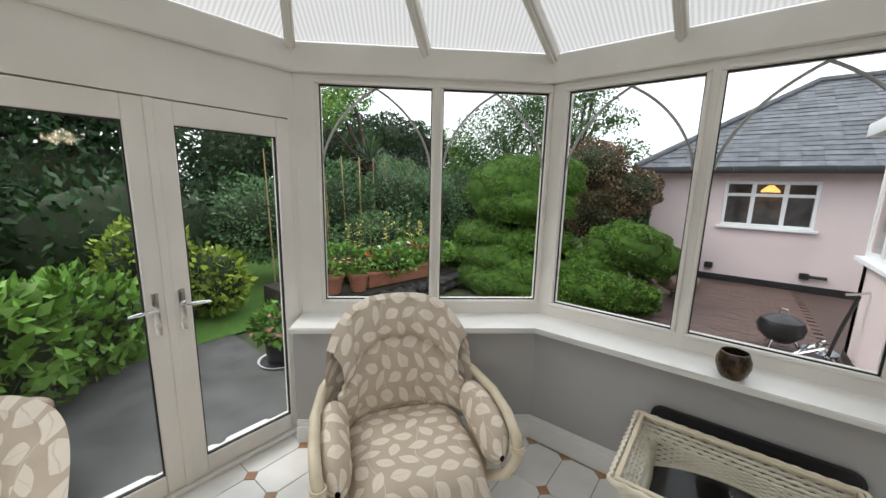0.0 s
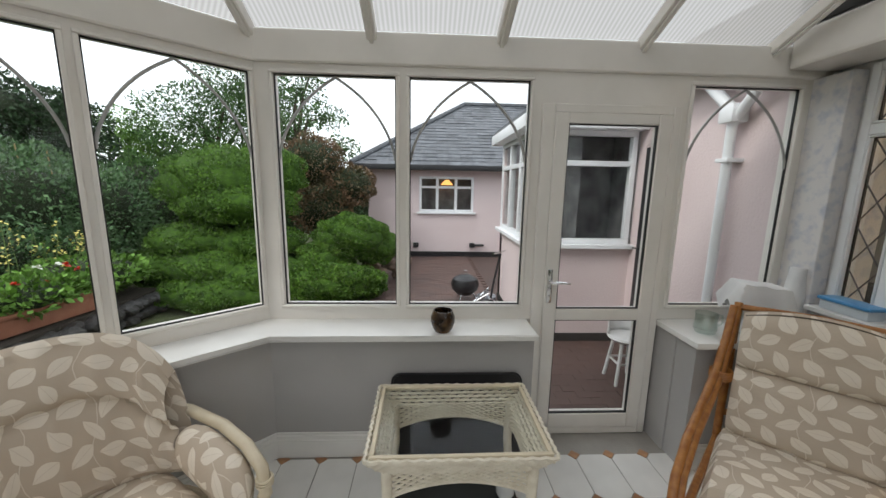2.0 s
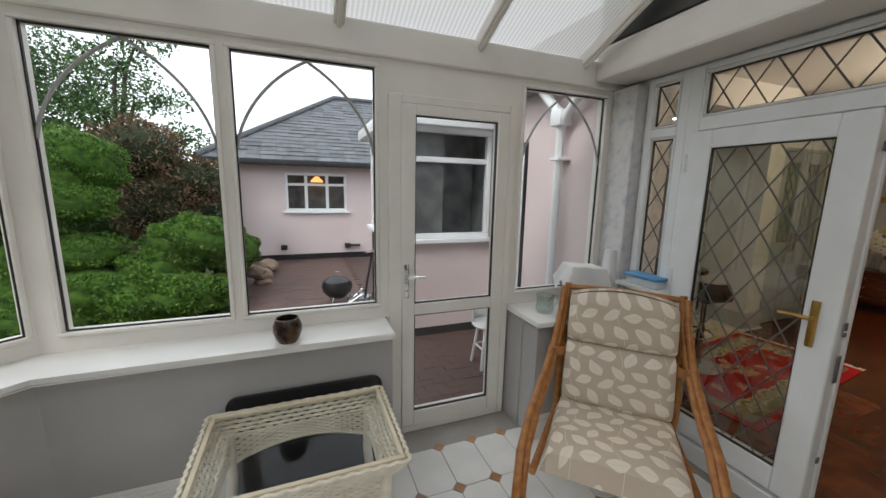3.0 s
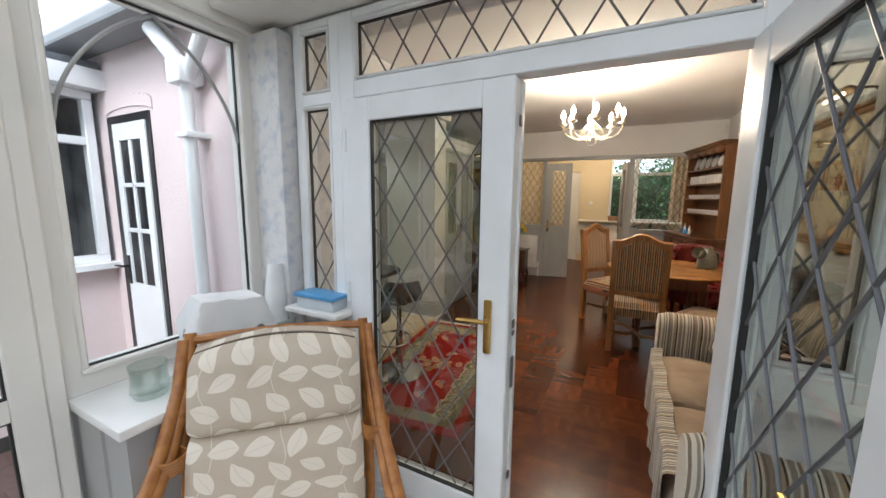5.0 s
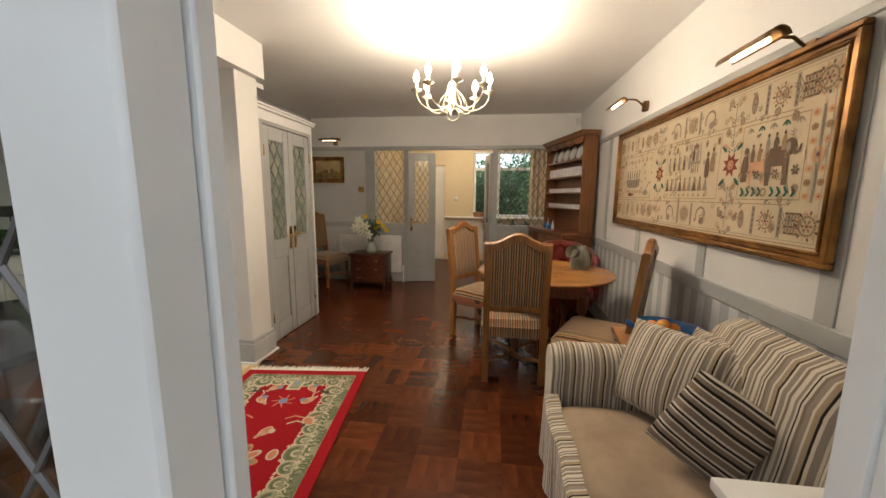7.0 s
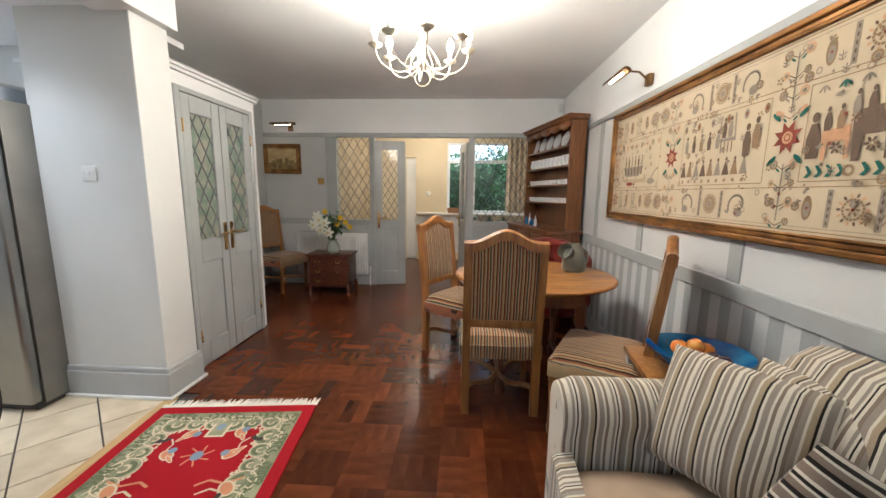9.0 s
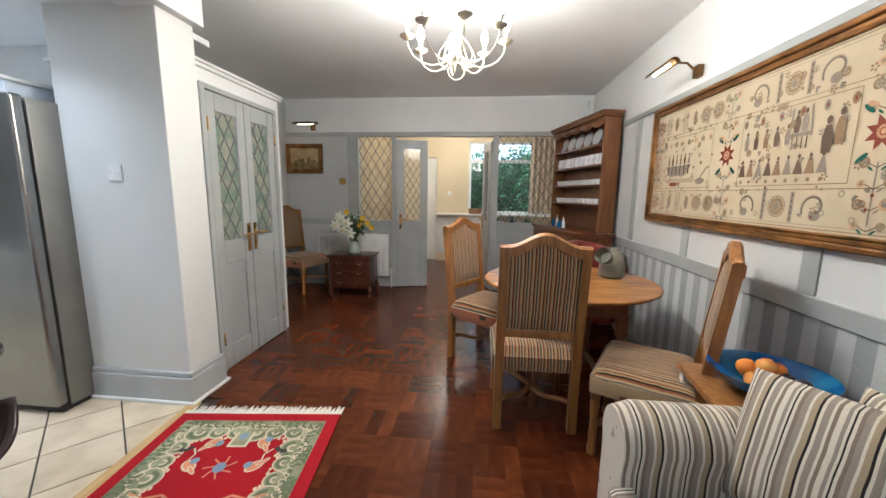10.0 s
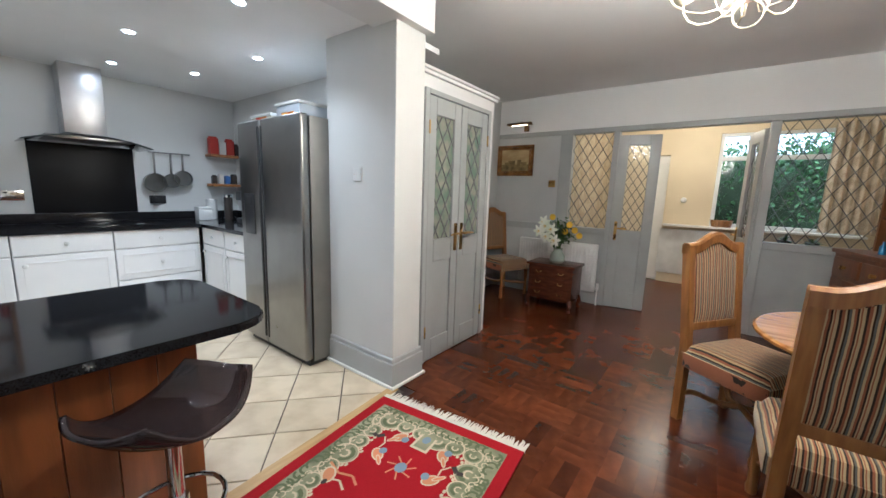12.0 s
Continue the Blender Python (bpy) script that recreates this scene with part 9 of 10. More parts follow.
# raised bed wall in dark stone
STONE_D = mat("dark_wet_stone", (0.055, 0.052, 0.05), 0.5, color2=(0.028, 0.027, 0.026), scale=6, bump=0.4, vary=0.3)
STONE_T = mat("tan_rock", (0.30, 0.21, 0.15), 0.85, color2=(0.18, 0.13, 0.10), scale=5, bump=0.5, bump_scale=18, vary=0.3)
def rock_mesh(name, seed, material):
    bm = B()
    bmesh.ops.create_icosphere(bm, subdivisions=2, radius=0.5)
    for v in bm.verts:
        v.co = Vector((v.co.x, v.co.y, v.co.z * 0.7)) * (1 + 0.35 * noise.noise(v.co * 2 + Vector((seed * 7, 0, 0))))
    bmesh.ops.recalc_face_normals(bm, faces=bm.faces)
    me = bpy.data.meshes.new(name)
    bm.to_mesh(me); bm.free()
    me.materials.append(material)
    return me


rocks = [rock_mesh("stone", k, STONE_D) for k in range(4)]
t = thing("raised_bed", "low dark stone edging of the raised bed", "raised bed")
bm = B()
box(bm, -7.9, 2.2, GZ - 0.05, -6.35, 5.2, -0.02, 0.03)
part("soil", bm, mat("dark_soil", (0.035, 0.028, 0.02), 0.95, bump=0.6), t)
for k in range(46):
    y = 2.25 + (k % 23) * 0.13
    o = shared_rock = new("stone", rocks[k % 4])
    o.parent = t
    o.matrix_world = pose(-6.28 + 0.05 * math.sin(k * 3), y, GZ + 0.07 + 0.14 * (k // 23), 0, 0, k * 47) @ Matrix.Diagonal((0.22, 0.26, 0.22, 1))
rocks2 = [rock_mesh("rock", k + 9, STONE_T) for k in range(4)]
t = thing("rockery", "pile of tan sandstone rocks beside the yard", "rockery")
rnd = random.Random(31)
for k in range(16):
    o = new("rock", rocks2[k % 4])
    o.parent = t
    s = rnd.uniform(0.28, 0.5)
    o.matrix_world = pose(-3.15 + rnd.uniform(-0.45, 0.25), 6.7 + rnd.uniform(-0.9, 1.2), GZ + 0.04 + 0.14 * (k % 3), rnd.uniform(-15, 15), 0, rnd.uniform(0, 360)) @ Matrix.Diagonal((s, s * 0.8, s * 0.75, 1))
# garden beyond the west doors
shrub("large bright-leaved hydrangea by the patio", [((-6.6, -0.55, 0.25), (0.6, 0.65, 0.55)), ((-7.2, 0.05, 0.15), (0.6, 0.6, 0.5)), ((-6.4, -1.35, 0.35), (0.6, 0.6, 0.6))], 5600, 0.125, F_LIGHT, 9)
shrub("yellow-leaved garden shrub beside the lawn", [((-8.1, 0.9, 0.55), (0.55, 0.5, 0.5)), ((-7.8, 1.5, 0.2), (0.5, 0.45, 0.45))], 2600, 0.09, F_YELLOW, 10)
shrub("dark green shrub border beyond the lawn", [((-9.6, 1.0, 0.6), (0.9, 1.6, 1.0)), ((-9.9, -1.4, 0.9), (1.0, 1.6, 1.3)), ((-10.4, -4, 1.2), (1.2, 2.0, 1.6))], 6500, 0.14, F_DARK, 11)
t = thing("pot_plant", "black pot of pink begonias on a white saucer", "plant pot", pose(-5.95, 1.45, GZ))
bm = B()
lathe(bm, [(0, 0), (0.20, 0), (0.21, 0.02), (0.12, 0.025), (0.13, 0.03), (0.15, 0.24), (0.14, 0.24), (0, 0.2)], 24)
part("pot", bm, BLACK_PLASTIC, t)
bm = B()
lathe(bm, [(0, 0.0), (0.20, 0), (0.225, 0.028), (0.215, 0.028), (0.19, 0.012), (0, 0.012)], 24)
part("saucer", bm, WHITE_PLASTIC, t)
leaf_cloud("foliage", t, [((0, 0, 0.42), (0.26, 0.26, 0.22))], 420, 0.085, F_LIGHT, 12)
PINKP = mat("pink_petal", (0.70, 0.30, 0.26), 0.5)
for k in range(9):
    bm = B()
    c = Vector((rnd.uniform(-0.22, 0.28), rnd.uniform(-0.22, 0.22), rnd.uniform(0.28, 0.58)))
    for j in range(7):
        blade(bm, c, Vector((rnd.uniform(-1, 1), rnd.uniform(-1, 1), rnd.uniform(-0.4, 0.6))), 0.05, 0.02, 0.2, 3)
    part("flower_head", bm, PINKP, t)
t = thing("garden_urn", "brown glazed garden urn on the patio", "urn", pose(-5.35, -0.42, GZ) @ Matrix.Diagonal((0.86, 0.86, 0.90, 1)))
bm = B()
lathe(bm, [(0, 0), (0.14, 0), (0.22, 0.2), (0.26, 0.42), (0.22, 0.56), (0.26, 0.62), (0.26, 0.65), (0.20, 0.62), (0, 0.5)], 26)
part("urn", bm, mat("brown_urn_glaze", (0.13, 0.06, 0.035), 0.4, color2=(0.08, 0.035, 0.02), scale=8), t)

# trees in the distance
tree("tall broadleaf tree behind the garden", -9.5, 12.5, 6.5, [((-9.8, 12.3, 3.3), (1.9, 1.5, 1.2)), ((-8.6, 12.6, 4.4), (1.5, 1.3, 1.0)), ((-7.6, 12.8, 3.5), (1.2, 1.2, 1.1)), ((-9.0, 12.4, 2.2), (1.7, 1.4, 1.0))], 21000, 0.085, F_MID, 21, open_=True)
tree("pine with open drooping branches", -6.6, 11.8, 6.5, [((-6.4, 11.8, 4.3), (0.9, 0.8, 0.55)), ((-5.6, 11.6, 3.5), (0.8, 0.7, 0.4)), ((-6.9, 11.5, 3.2), (0.8, 0.7, 0.5)), ((-5.1, 11.4, 2.6), (0.7, 0.6, 0.4)), ((-5.9, 11.9, 5.1), (0.8, 0.7, 0.5))], 5200, 0.085, F_MID, 22, open_=True)
tree("sparse pale tree against the sky", -12.5, 13.0, 5.5, [((-12.5, 13, 3.0), (1.2, 1.0, 0.9)), ((-11.6, 13, 2.4), (1.0, 0.9, 0.8))], 6500, 0.09, F_LIGHT, 23, open_=True)
tree("dark conifer mass behind the beans", -14.0, 6.5, 6.5, [((-14, 6.8, 2.6), (2.0, 2.4, 1.7)), ((-14.3, 9.2, 2.7), (1.9, 2.0, 1.5)), ((-13.6, 4.4, 2.3), (1.6, 1.6, 1.6)), ((-14.2, 8, 1.0), (2.2, 3.6, 1.6))], 30000, 0.12, F_DARK, 24)
tree("tall dark tree by the lawn", -16.5, 1.0, 8.0, [((-16.5, 1.6, 3.8), (2.2, 2.6, 1.6)), ((-16.6, -2.0, 3.6), (2.2, 2.4, 2.2)), ((-16.0, -5.0, 3.4), (2.2, 2.4, 2.2)), ((-16.2, 1.0, 1.2), (2.2, 4.2, 1.9)), ((-16.2, -4.5, 1.0), (2.2, 3.0, 1.9)), ((-15.8, -9, 2.4), (2.4, 3.0, 3.0))], 40000, 0.19, F_DARK, 25)
tree("light tree with one drooping leafy branch", -10.8, 6.8, 6.0, [((-10.9, 5.2, 3.3), (0.8, 0.7, 0.5)), ((-11.2, 6.2, 3.9), (0.9, 0.8, 0.5)), ((-11.0, 4.6, 2.6), (0.7, 0.6, 0.45))], 7000, 0.075, F_LIGHT, 26, open_=True)
t = thing("palm", "spiky cordyline palm above the bed", "palm")
bm = B()
cyl(bm, (-10.2, 6.3, GZ), (-10.2, 6.3, 2.1), 0.12, 0.09, 10)
part("trunk", bm, BARK, t)
bm = B()
rnd = random.Random(41)
for k in range(120):
    a, e = rnd.uniform(0, 6.28), rnd.uniform(-0.1, 1.5)
    blade(bm, Vector((-10.2, 6.3, 2.1)), Vector((math.cos(a) * math.cos(e), math.sin(a) * math.cos(e), math.sin(e))), rnd.uniform(0.8, 1.2), 0.028, 0.35, 6)
part("crown", bm, foliage_mat("palm_green", (0.10, 0.17, 0.07), (0.05, 0.10, 0.035)), t)
tree("rounded dark evergreen behind the palm", -12.6, 9.3, 5.0, [((-12.9, 9.6, 3.0), (1.3, 1.3, 1.1)), ((-12.2, 10.4, 2.7), (1.1, 1.2, 1.1)), ((-12.8, 9.3, 1.6), (1.4, 1.6, 1.2))], 15000, 0.11, F_DARK, 27)
shrub("pale conical shrub behind the beans", [((-11.4, 6.9, 1.6), (0.8, 0.8, 0.9)), ((-11.4, 6.9, 2.5), (0.5, 0.5, 0.75)), ((-11.2, 7.8, 1.3), (0.8, 0.8, 1.0))], 11000, 0.07, F_MID, 28, thick=0.3)
shrub("tangled green hedge behind the clipped yew", [((-7.6, 9.0, 0.9), (0.9, 0.7, 1.1)), ((-8.8, 8.4, 0.9), (0.9, 0.7, 1.2)), ((-6.4, 9.4, 0.7), (0.8, 0.6, 1.0)), ((-9.8, 7.8, 0.8), (0.9, 0.8, 1.2))], 22000, 0.075, F_MID, 29, name="hedge", thick=0.4)
YEL = mat("pale_yellow_petal", (0.62, 0.55, 0.14), 0.6)
t = thing("flowering_plant", "pale yellow flowering plant in front of the beans", "plant")
rnd = random.Random(43)
STEM = mat("green_stem", (0.16, 0.24, 0.07), 0.6)
for k in range(26):
    x, y, h = rnd.uniform(-7.5, -6.7), rnd.uniform(3.3, 5.3), rnd.uniform(0.55, 1.05)
    bm = B()
    tube(bm, [(x, y, 0.0), (x + rnd.uniform(-0.05, 0.05), y, h * 0.6), (x + rnd.uniform(-0.1, 0.1), y + rnd.uniform(-0.1, 0.1), h)], [0.006, 0.005, 0.003], 5)
    part("stem", bm, STEM, t)
    bm = B()
    for j in range(16):
        c = Vector((x + rnd.uniform(-0.07, 0.07), y + rnd.uniform(-0.07, 0.07), h * rnd.uniform(0.7, 1.05)))
        blade(bm, c, Vector((rnd.uniform(-1, 1), rnd.uniform(-1, 1), rnd.uniform(-0.2, 1))), 0.045, 0.016, 0.2, 2)
    part("flower_head", bm, YEL if k % 3 else F_LIGHT, t)
shrub("distant hedge closing the garden", [((-14, 16.5, 0.8), (7, 1.2, 1.6)), ((-4, 17.5, 0.8), (5, 1.2, 1.6))], 14000, 0.2, F_DARK, 33, name="hedge")
# hedge beyond the hall window and the right side
shrub("leafy hedge outside the hall window", [((9.2, 0.4, 1.0), (0.7, 1.8, 1.3)), ((9.4, -1.0, 1.6), (0.7, 1.2, 0.9)), ((9.0, 1.4, 0.5), (0.5, 0.7, 0.8))], 15000, 0.075, F_BLUE, 30, name="hedge")
shrub("tall hedge along the south side", [((-2.5, -5.6, 1.0), (3.5, 0.9, 1.9)), ((-7, -6, 1.2), (2.5, 1.0, 2.0))], 4000, 0.2, F_DARK, 31, name="hedge")

# ---- pink bungalow across the yard ----
BY = 9.25
t = thing("bungalow", "pink rendered bungalow with a hipped slate roof", "house")
bm = B()
MBW = along((-3.9, BY), (3.5, BY))
wall_cells(bm, 7.4, GZ + 0.14, 2.06, 0.0, 0.25, [(1.30, 2.70, 0.86, 1.76)], MBW)
box(bm, -3.9, BY + 0.25, GZ, -3.65, BY + 6, 2.06)
part("wall", bm, PINK_RENDER, t)
bm = B()
box(bm, -3.92, BY - 0.015, GZ - 0.05, 3.5, BY + 0.2, GZ + 0.14)
part("plinth", bm, BLACK_PLASTIC, t, "black painted plinth")
RIDGE = [Vector((-1.2, BY + 3.2, 4.15)), Vector((4.5, BY + 3.2, 4.15))]
ea = [Vector((-4.25, BY - 0.35, 2.02)), Vector((4.5, BY - 0.35, 2.02))]
bm = B()
vs = [bm.verts.new(v) for v in (ea[0], ea[1], RIDGE[1], RIDGE[0])]
bm.faces.new(vs)
vs2 = [bm.verts.new(v) for v in (ea[0], RIDGE[0], Vector((-4.25, BY + 6.6, 2.02)))]
bm.faces.new(vs2)
roof_o = part("roof", bm, mat("roof_felt", (0.06, 0.062, 0.07), 0.8), t, smooth=False)
bm = B()
box(bm, -4.30, BY - 0.40, 1.90, 4.5, BY - 0.32, 2.03, 0.01)
part("gutter", bm, BLACK_PLASTIC, t, "black gutter")
bm = B()
box(bm, -4.25, BY - 0.36, 1.99, 4.5, BY + 0.02, 2.02)
part("soffit", bm, WHITE_PLASTIC, t)
bm = B()
tube(bm, [ea[0] + Vector((0, 0, 0.04)), RIDGE[0] + Vector((0, 0, 0.05)), RIDGE[1] + Vector((0, 0, 0.05))], 0.07, 8)
part("ridge_tiles", bm, SLATE, t)
# slates in courses on the front slope
up = (RIDGE[0] - ea[0]); slope = Vector((0, 3.55, 2.13)).normalized(); NS = Vector((0, -2.13, 3.55)).normalized()
V, F = [], []
rs_ = np.random.RandomState(5)
course = 0.20
for k in range(21):
    d = k * course
    o = ea[0] + slope * d
    if o.z > 4.1:
        break
    x = -4.25 + (d / 4.14) * 3.05 + (0.15 if k % 2 else 0.0)
    while x < 3.0:
        w = 0.295
        lift = rs_.uniform(0.010, 0.026)
        b0 = len(V)
        p = Vector((x, o.y, o.z))
        for dx, ds, l_ in ((0, 0, lift), (w, 0, lift + rs_.uniform(-0.004, 0.004)), (w, course * 1.25, 0.004), (0, course * 1.25, 0.004)):
            q = p + Vector((dx, 0, 0)) + slope * ds + NS * l_
            V.append(tuple(q))
        for dx in (0, w):
            V.append(tuple(p + Vector((dx, 0, 0)) - slope * 0.0))
        F += [(b0, b0 + 1, b0 + 2, b0 + 3), (b0 + 4, b0 + 5, b0 + 1, b0)]
        x += 0.30
me = bpy.data.meshes.new("slates")
me.from_pydata(V, [], F)
SLATE_I = SLATE.copy()
SLATE_I.name = "slate_islands"
nt = SLATE_I.node_tree
oi = [q for q in nt.nodes if q.type == "OBJECT_INFO"][0]
tgt = oi.outputs["Random"].links[0].to_socket
geo = nt.nodes.new("ShaderNodeNewGeometry")
nt.links.new(geo.outputs["Random Per Island"], tgt)
me.materials.append(SLATE_I)
ob = new("slates", me)
ob.parent = roof_o
tagged(ob, "courses of grey roof slates", "", "", "stuff")


def house_window(parent, m, w, h, lights, top, label, warm=False):
    """A white window: frame, mullions, panes and a dim room behind."""
    bm = B()
    f = 0.06
    for a in ((0, 0, w, f), (0, h - f, w, h), (0, f, f, h - f), (w - f, f, w, h - f)):
        box(bm, a[0], -0.02, a[1], a[2], 0.06, a[3], 0.006, 1, m)
    for x in lights:
        box(bm, x - 0.035, -0.02, f, x + 0.035, 0.06, h - f, 0.005, 1, m)
    if top:
        box(bm, f, -0.018, h - top - 0.03, w - f, 0.055, h - top + 0.03, 0.005, 1, m)
    win = part("window", bm, UPVC_WHITE, parent, label)
    bm = B()
    box(bm, f, 0.015, f, w - f, 0.02, h - f, m=m)
    part("pane", bm, GLASS, win, smooth=False)
    bm = B()
    box(bm, -0.06, -0.09, -0.05, w + 0.06, 0.0, 0.0, 0.006, 1, m)
    part("sill", bm, UPVC_WHITE, win)
    bm = B()
    box(bm, 0, 0.5, -0.2, w, 0.55, h + 0.1, m=m)
    box(bm, 0, 0.06, -0.05, 0.01, 0.5, h, m=m)
    box(bm, w - 0.01, 0.06, -0.05, w, 0.5, h, m=m)
    part("dim_room", bm, mat("dim_interior", (0.22, 0.22, 0.22), 0.9, color2=(0.10, 0.10, 0.10), scale=4), win, smooth=False)
    return win


win = house_window(t, MBW @ Matrix.Translation((1.30, 0.02, 0.86)), 1.40, 0.90, (0.46, 0.94), 0.27, "white three-light window")
bm = B()
lathe(bm, [(0.04, 0.14), (0.15, 0.03), (0.15, 0.0), (0.04, 0.10)], 16, MBW @ Matrix.Translation((2.02, 0.30, 1.55)))
part("lampshade", bm, glow_mat("lit_shade", (1.0, 0.50, 0.14), 1.6), win, "lit orange lampshade")
bm = B()
cyl(bm, MBW @ Vector((2.02, 0.30, 1.66)), MBW @ Vector((2.02, 0.30, 2.0)), 0.006, seg=6)
part("flex", bm, BLACK_PLASTIC, win)
bm = B()
cyl(bm, (-1.2, BY - 0.05, 0.0), (-0.9, BY - 0.05, 0.0), 0.03, seg=8)
box(bm, -1.28, BY - 0.09, -0.06, -1.14, BY - 0.01, 0.06, 0.01)
box(bm, -2.75, BY - 0.09, -0.06, -2.61, BY - 0.01, 0.06, 0.01)
part("drain_pipe", bm, BLACK_PLASTIC, t)

# ---- bay extension and back door along the house ----
t = thing("bay_extension", "pink bay extension with wide white windows", "extension")
X0, Y0, Y1 = -1.20, 3.95, 5.7
bm = B()
box(bm, X0, Y0, GZ + 0.1, -0.002, Y0 + 0.15, 0.86)
box(bm, X0, Y0 + 0.15, GZ + 0.1, X0 + 0.15, Y1, 0.86)
box(bm, X0, Y1 - 0.15, GZ + 0.1, 0.0, Y1, 2.25)
part("wall", bm, PINK_RENDER, t)
bm = B()
box(bm, X0 - 0.012, Y0 - 0.012, GZ - 0.05, -0.002, Y0 + 0.1, GZ + 0.10)
box(bm, X0 - 0.012, Y0 + 0.1, GZ - 0.05, X0 + 0.1, Y1, GZ + 0.10)
part("plinth", bm, mat("damp_dark_plinth", (0.05, 0.045, 0.042), 0.8), t)
MB1 = along((X0, Y0), (0, Y0))
house_window(t, MB1 @ Matrix.Translation((0.02, 0.0, 0.89)), 1.14, 1.28, (), 0.36, "wide white bay window")
MB2 = along((X0, Y1), (X0, Y0))
house_window(t, MB2 @ Matrix.Translation((0.05, 0.0, 0.89)), 1.66, 1.28, (0.55, 1.1), 0.36, "white side window of the bay")
bm = B()
box(bm, X0 - 0.18, Y0 - 0.16, 2.17, 0.0, Y1 + 0.1, 2.31, 0.01)
part("fascia", bm, UPVC_WHITE, t)
bm = B()
prism(bm, [(X0 - 0.16, Y0 - 0.14), (-0.02, Y0 - 0.14), (-0.02, Y1), (X0 - 0.16, Y1)], 2.31, 2.36)
part("roof", bm, SLATE, t)
bm = B()
tube(bm, [(X0 - 0.10, Y0 - 0.14, 2.22), (X0 - 0.08, Y0 - 0.08, 2.05), (X0 - 0.06, Y0 - 0.05, 1.9), (X0 - 0.06, Y0 - 0.05, GZ)], 0.038, 10)
part("downpipe", bm, UPVC_WHITE, t, "white plastic downpipe")

d = thing("door_9", "white back door with small panes on a black board for the shaded reveal", "door", kind="structure")
# flat black board: shade of the door's deep reveal put into colour
bm = B()
box(bm, -0.016, 3.20, GZ, -0.0015, 3.80, 1.98, 0.002, 1)
part("recess", bm, BLACK_PLASTIC, d, smooth=False)
bm = B()
y0d, y1d = 3.25, 3.70
for a in ((y0d, GZ + 0.05, y1d, 0.75), (y0d, 0.75, y0d + 0.07, 1.92), (y1d - 0.07, 0.75, y1d, 1.92), (y0d + 0.07, 1.80, y1d - 0.07, 1.92), (y0d + 0.07, 1.14, y1d - 0.07, 1.17), (y0d + 0.07, 1.47, y1d - 0.07, 1.50), ((y0d + y1d) / 2 - 0.015, 0.75, (y0d + y1d) / 2 + 0.015, 1.80)):
    box(bm, -0.03, a[0], a[1], -0.006, a[2], a[3], 0.003, 1)
part("leaf", bm, UPVC_WHITE, d)
lever(d, Matrix.Translation((-0.03, 3.66, 0.85)) @ Matrix.Rotation(radians(-90), 4, "Z"), BLACK_PLASTIC, -1)
# pink render skin of the house wall outside
bm = B()
ROUT = along((-0.001, 3.95), (-0.001, 2.13))
box(bm, 0, -0.004, GZ, 3.95 - 2.13, 0.0, 2.5, m=ROUT)
structure("wall_house_render", bm, PINK_RENDER, "pink rendered outer house wall", "wall")
bm = B()
for k in range(13):
    a0_, a1_ = math.pi * k / 13, math.pi * (k + 1) / 13
    box(bm, -0.012, 3.49 - 0.33 * math.cos(a0_), 1.98 + 0.05 * math.sin(a0_), -0.005, 3.49 - 0.33 * math.cos(a1_) + 0.002, 2.06 + 0.05 * math.sin(a0_))
structure("trim_door_arch", bm, PINK_RENDER, "shallow rendered arch over the back door", "trim")
t = thing("drainpipe", "pale grey downpipe with hopper on the pink wall", "drainpipe")
bm = B()
tube(bm, [(-0.09, 2.60, GZ), (-0.09, 2.60, 2.02), (-0.10, 2.52, 2.12), (-0.12, 2.38, 2.24), (-0.13, 2.30, 2.34)], 0.036, 12)
part("pipe", bm, UPVC_WHITE, t)
bm = B()
box(bm, -0.16, 2.53, 2.04, -0.02, 2.67, 2.18, 0.02)
box(bm, -0.20, 2.15, 2.30, -0.06, 2.42, 2.40, 0.02)
tube(bm, [(-0.09, 2.62, 2.14), (-0.12, 2.85, 2.38)], 0.045, 12)
part("hopper", bm, UPVC_WHITE, t)
bm = B()
for z in (0.2, 1.75):
    box(bm, -0.14, 2.54, z, -0.004, 2.66, z + 0.03, 0.004)
part("bracket", bm, UPVC_WHITE, t)
bm = B()
box(bm, -0.25, 2.15, 2.42, 0.0, 4.2, 2.50, 0.02)
structure("trim_gutter", bm, mat("weathered_gutter", (0.25, 0.26, 0.27), 0.5), "grey gutter along the house eave", "trim")

# white plastic stool and barbecue in the yard
t = thing("garden_stool", "white plastic garden stool on the paving", "stool", pose(-0.50, 3.0, GZ))
bm = B()
lathe(bm, [(0, 0.44), (0.15, 0.44), (0.17, 0.46), (0.16, 0.48), (0, 0.475)], 20)
part("seat", bm, WHITE_PLASTIC, t)
bm = B()
grid_surface(bm, lambda u, v: Vector((0.16 * math.cos(math.pi * u), 0.12 * math.sin(math.pi * u) + 0.03, 0.48 + 0.24 * v)), 14, 6)
ob = part("backrest", bm, WHITE_PLASTIC, t)
md = ob.modifiers.new("thick", "SOLIDIFY"); md.thickness = 0.012
for k in range(4):
    a = math.pi / 4 + k * math.pi / 2
    bm = B()
    tube(bm, [(0.10 * math.cos(a), 0.10 * math.sin(a), 0.45), (0.17 * math.cos(a), 0.17 * math.sin(a), 0)], 0.017, 8)
    part("leg", bm, WHITE_PLASTIC, t)
bm = B()
tube(bm, [(0.135 * math.cos(a), 0.135 * math.sin(a), 0.22) for a in [math.pi / 4 + math.pi / 2 * k for k in range(4)]], 0.012, 8, closed=True)
part("stretcher", bm, WHITE_PLASTIC, t)
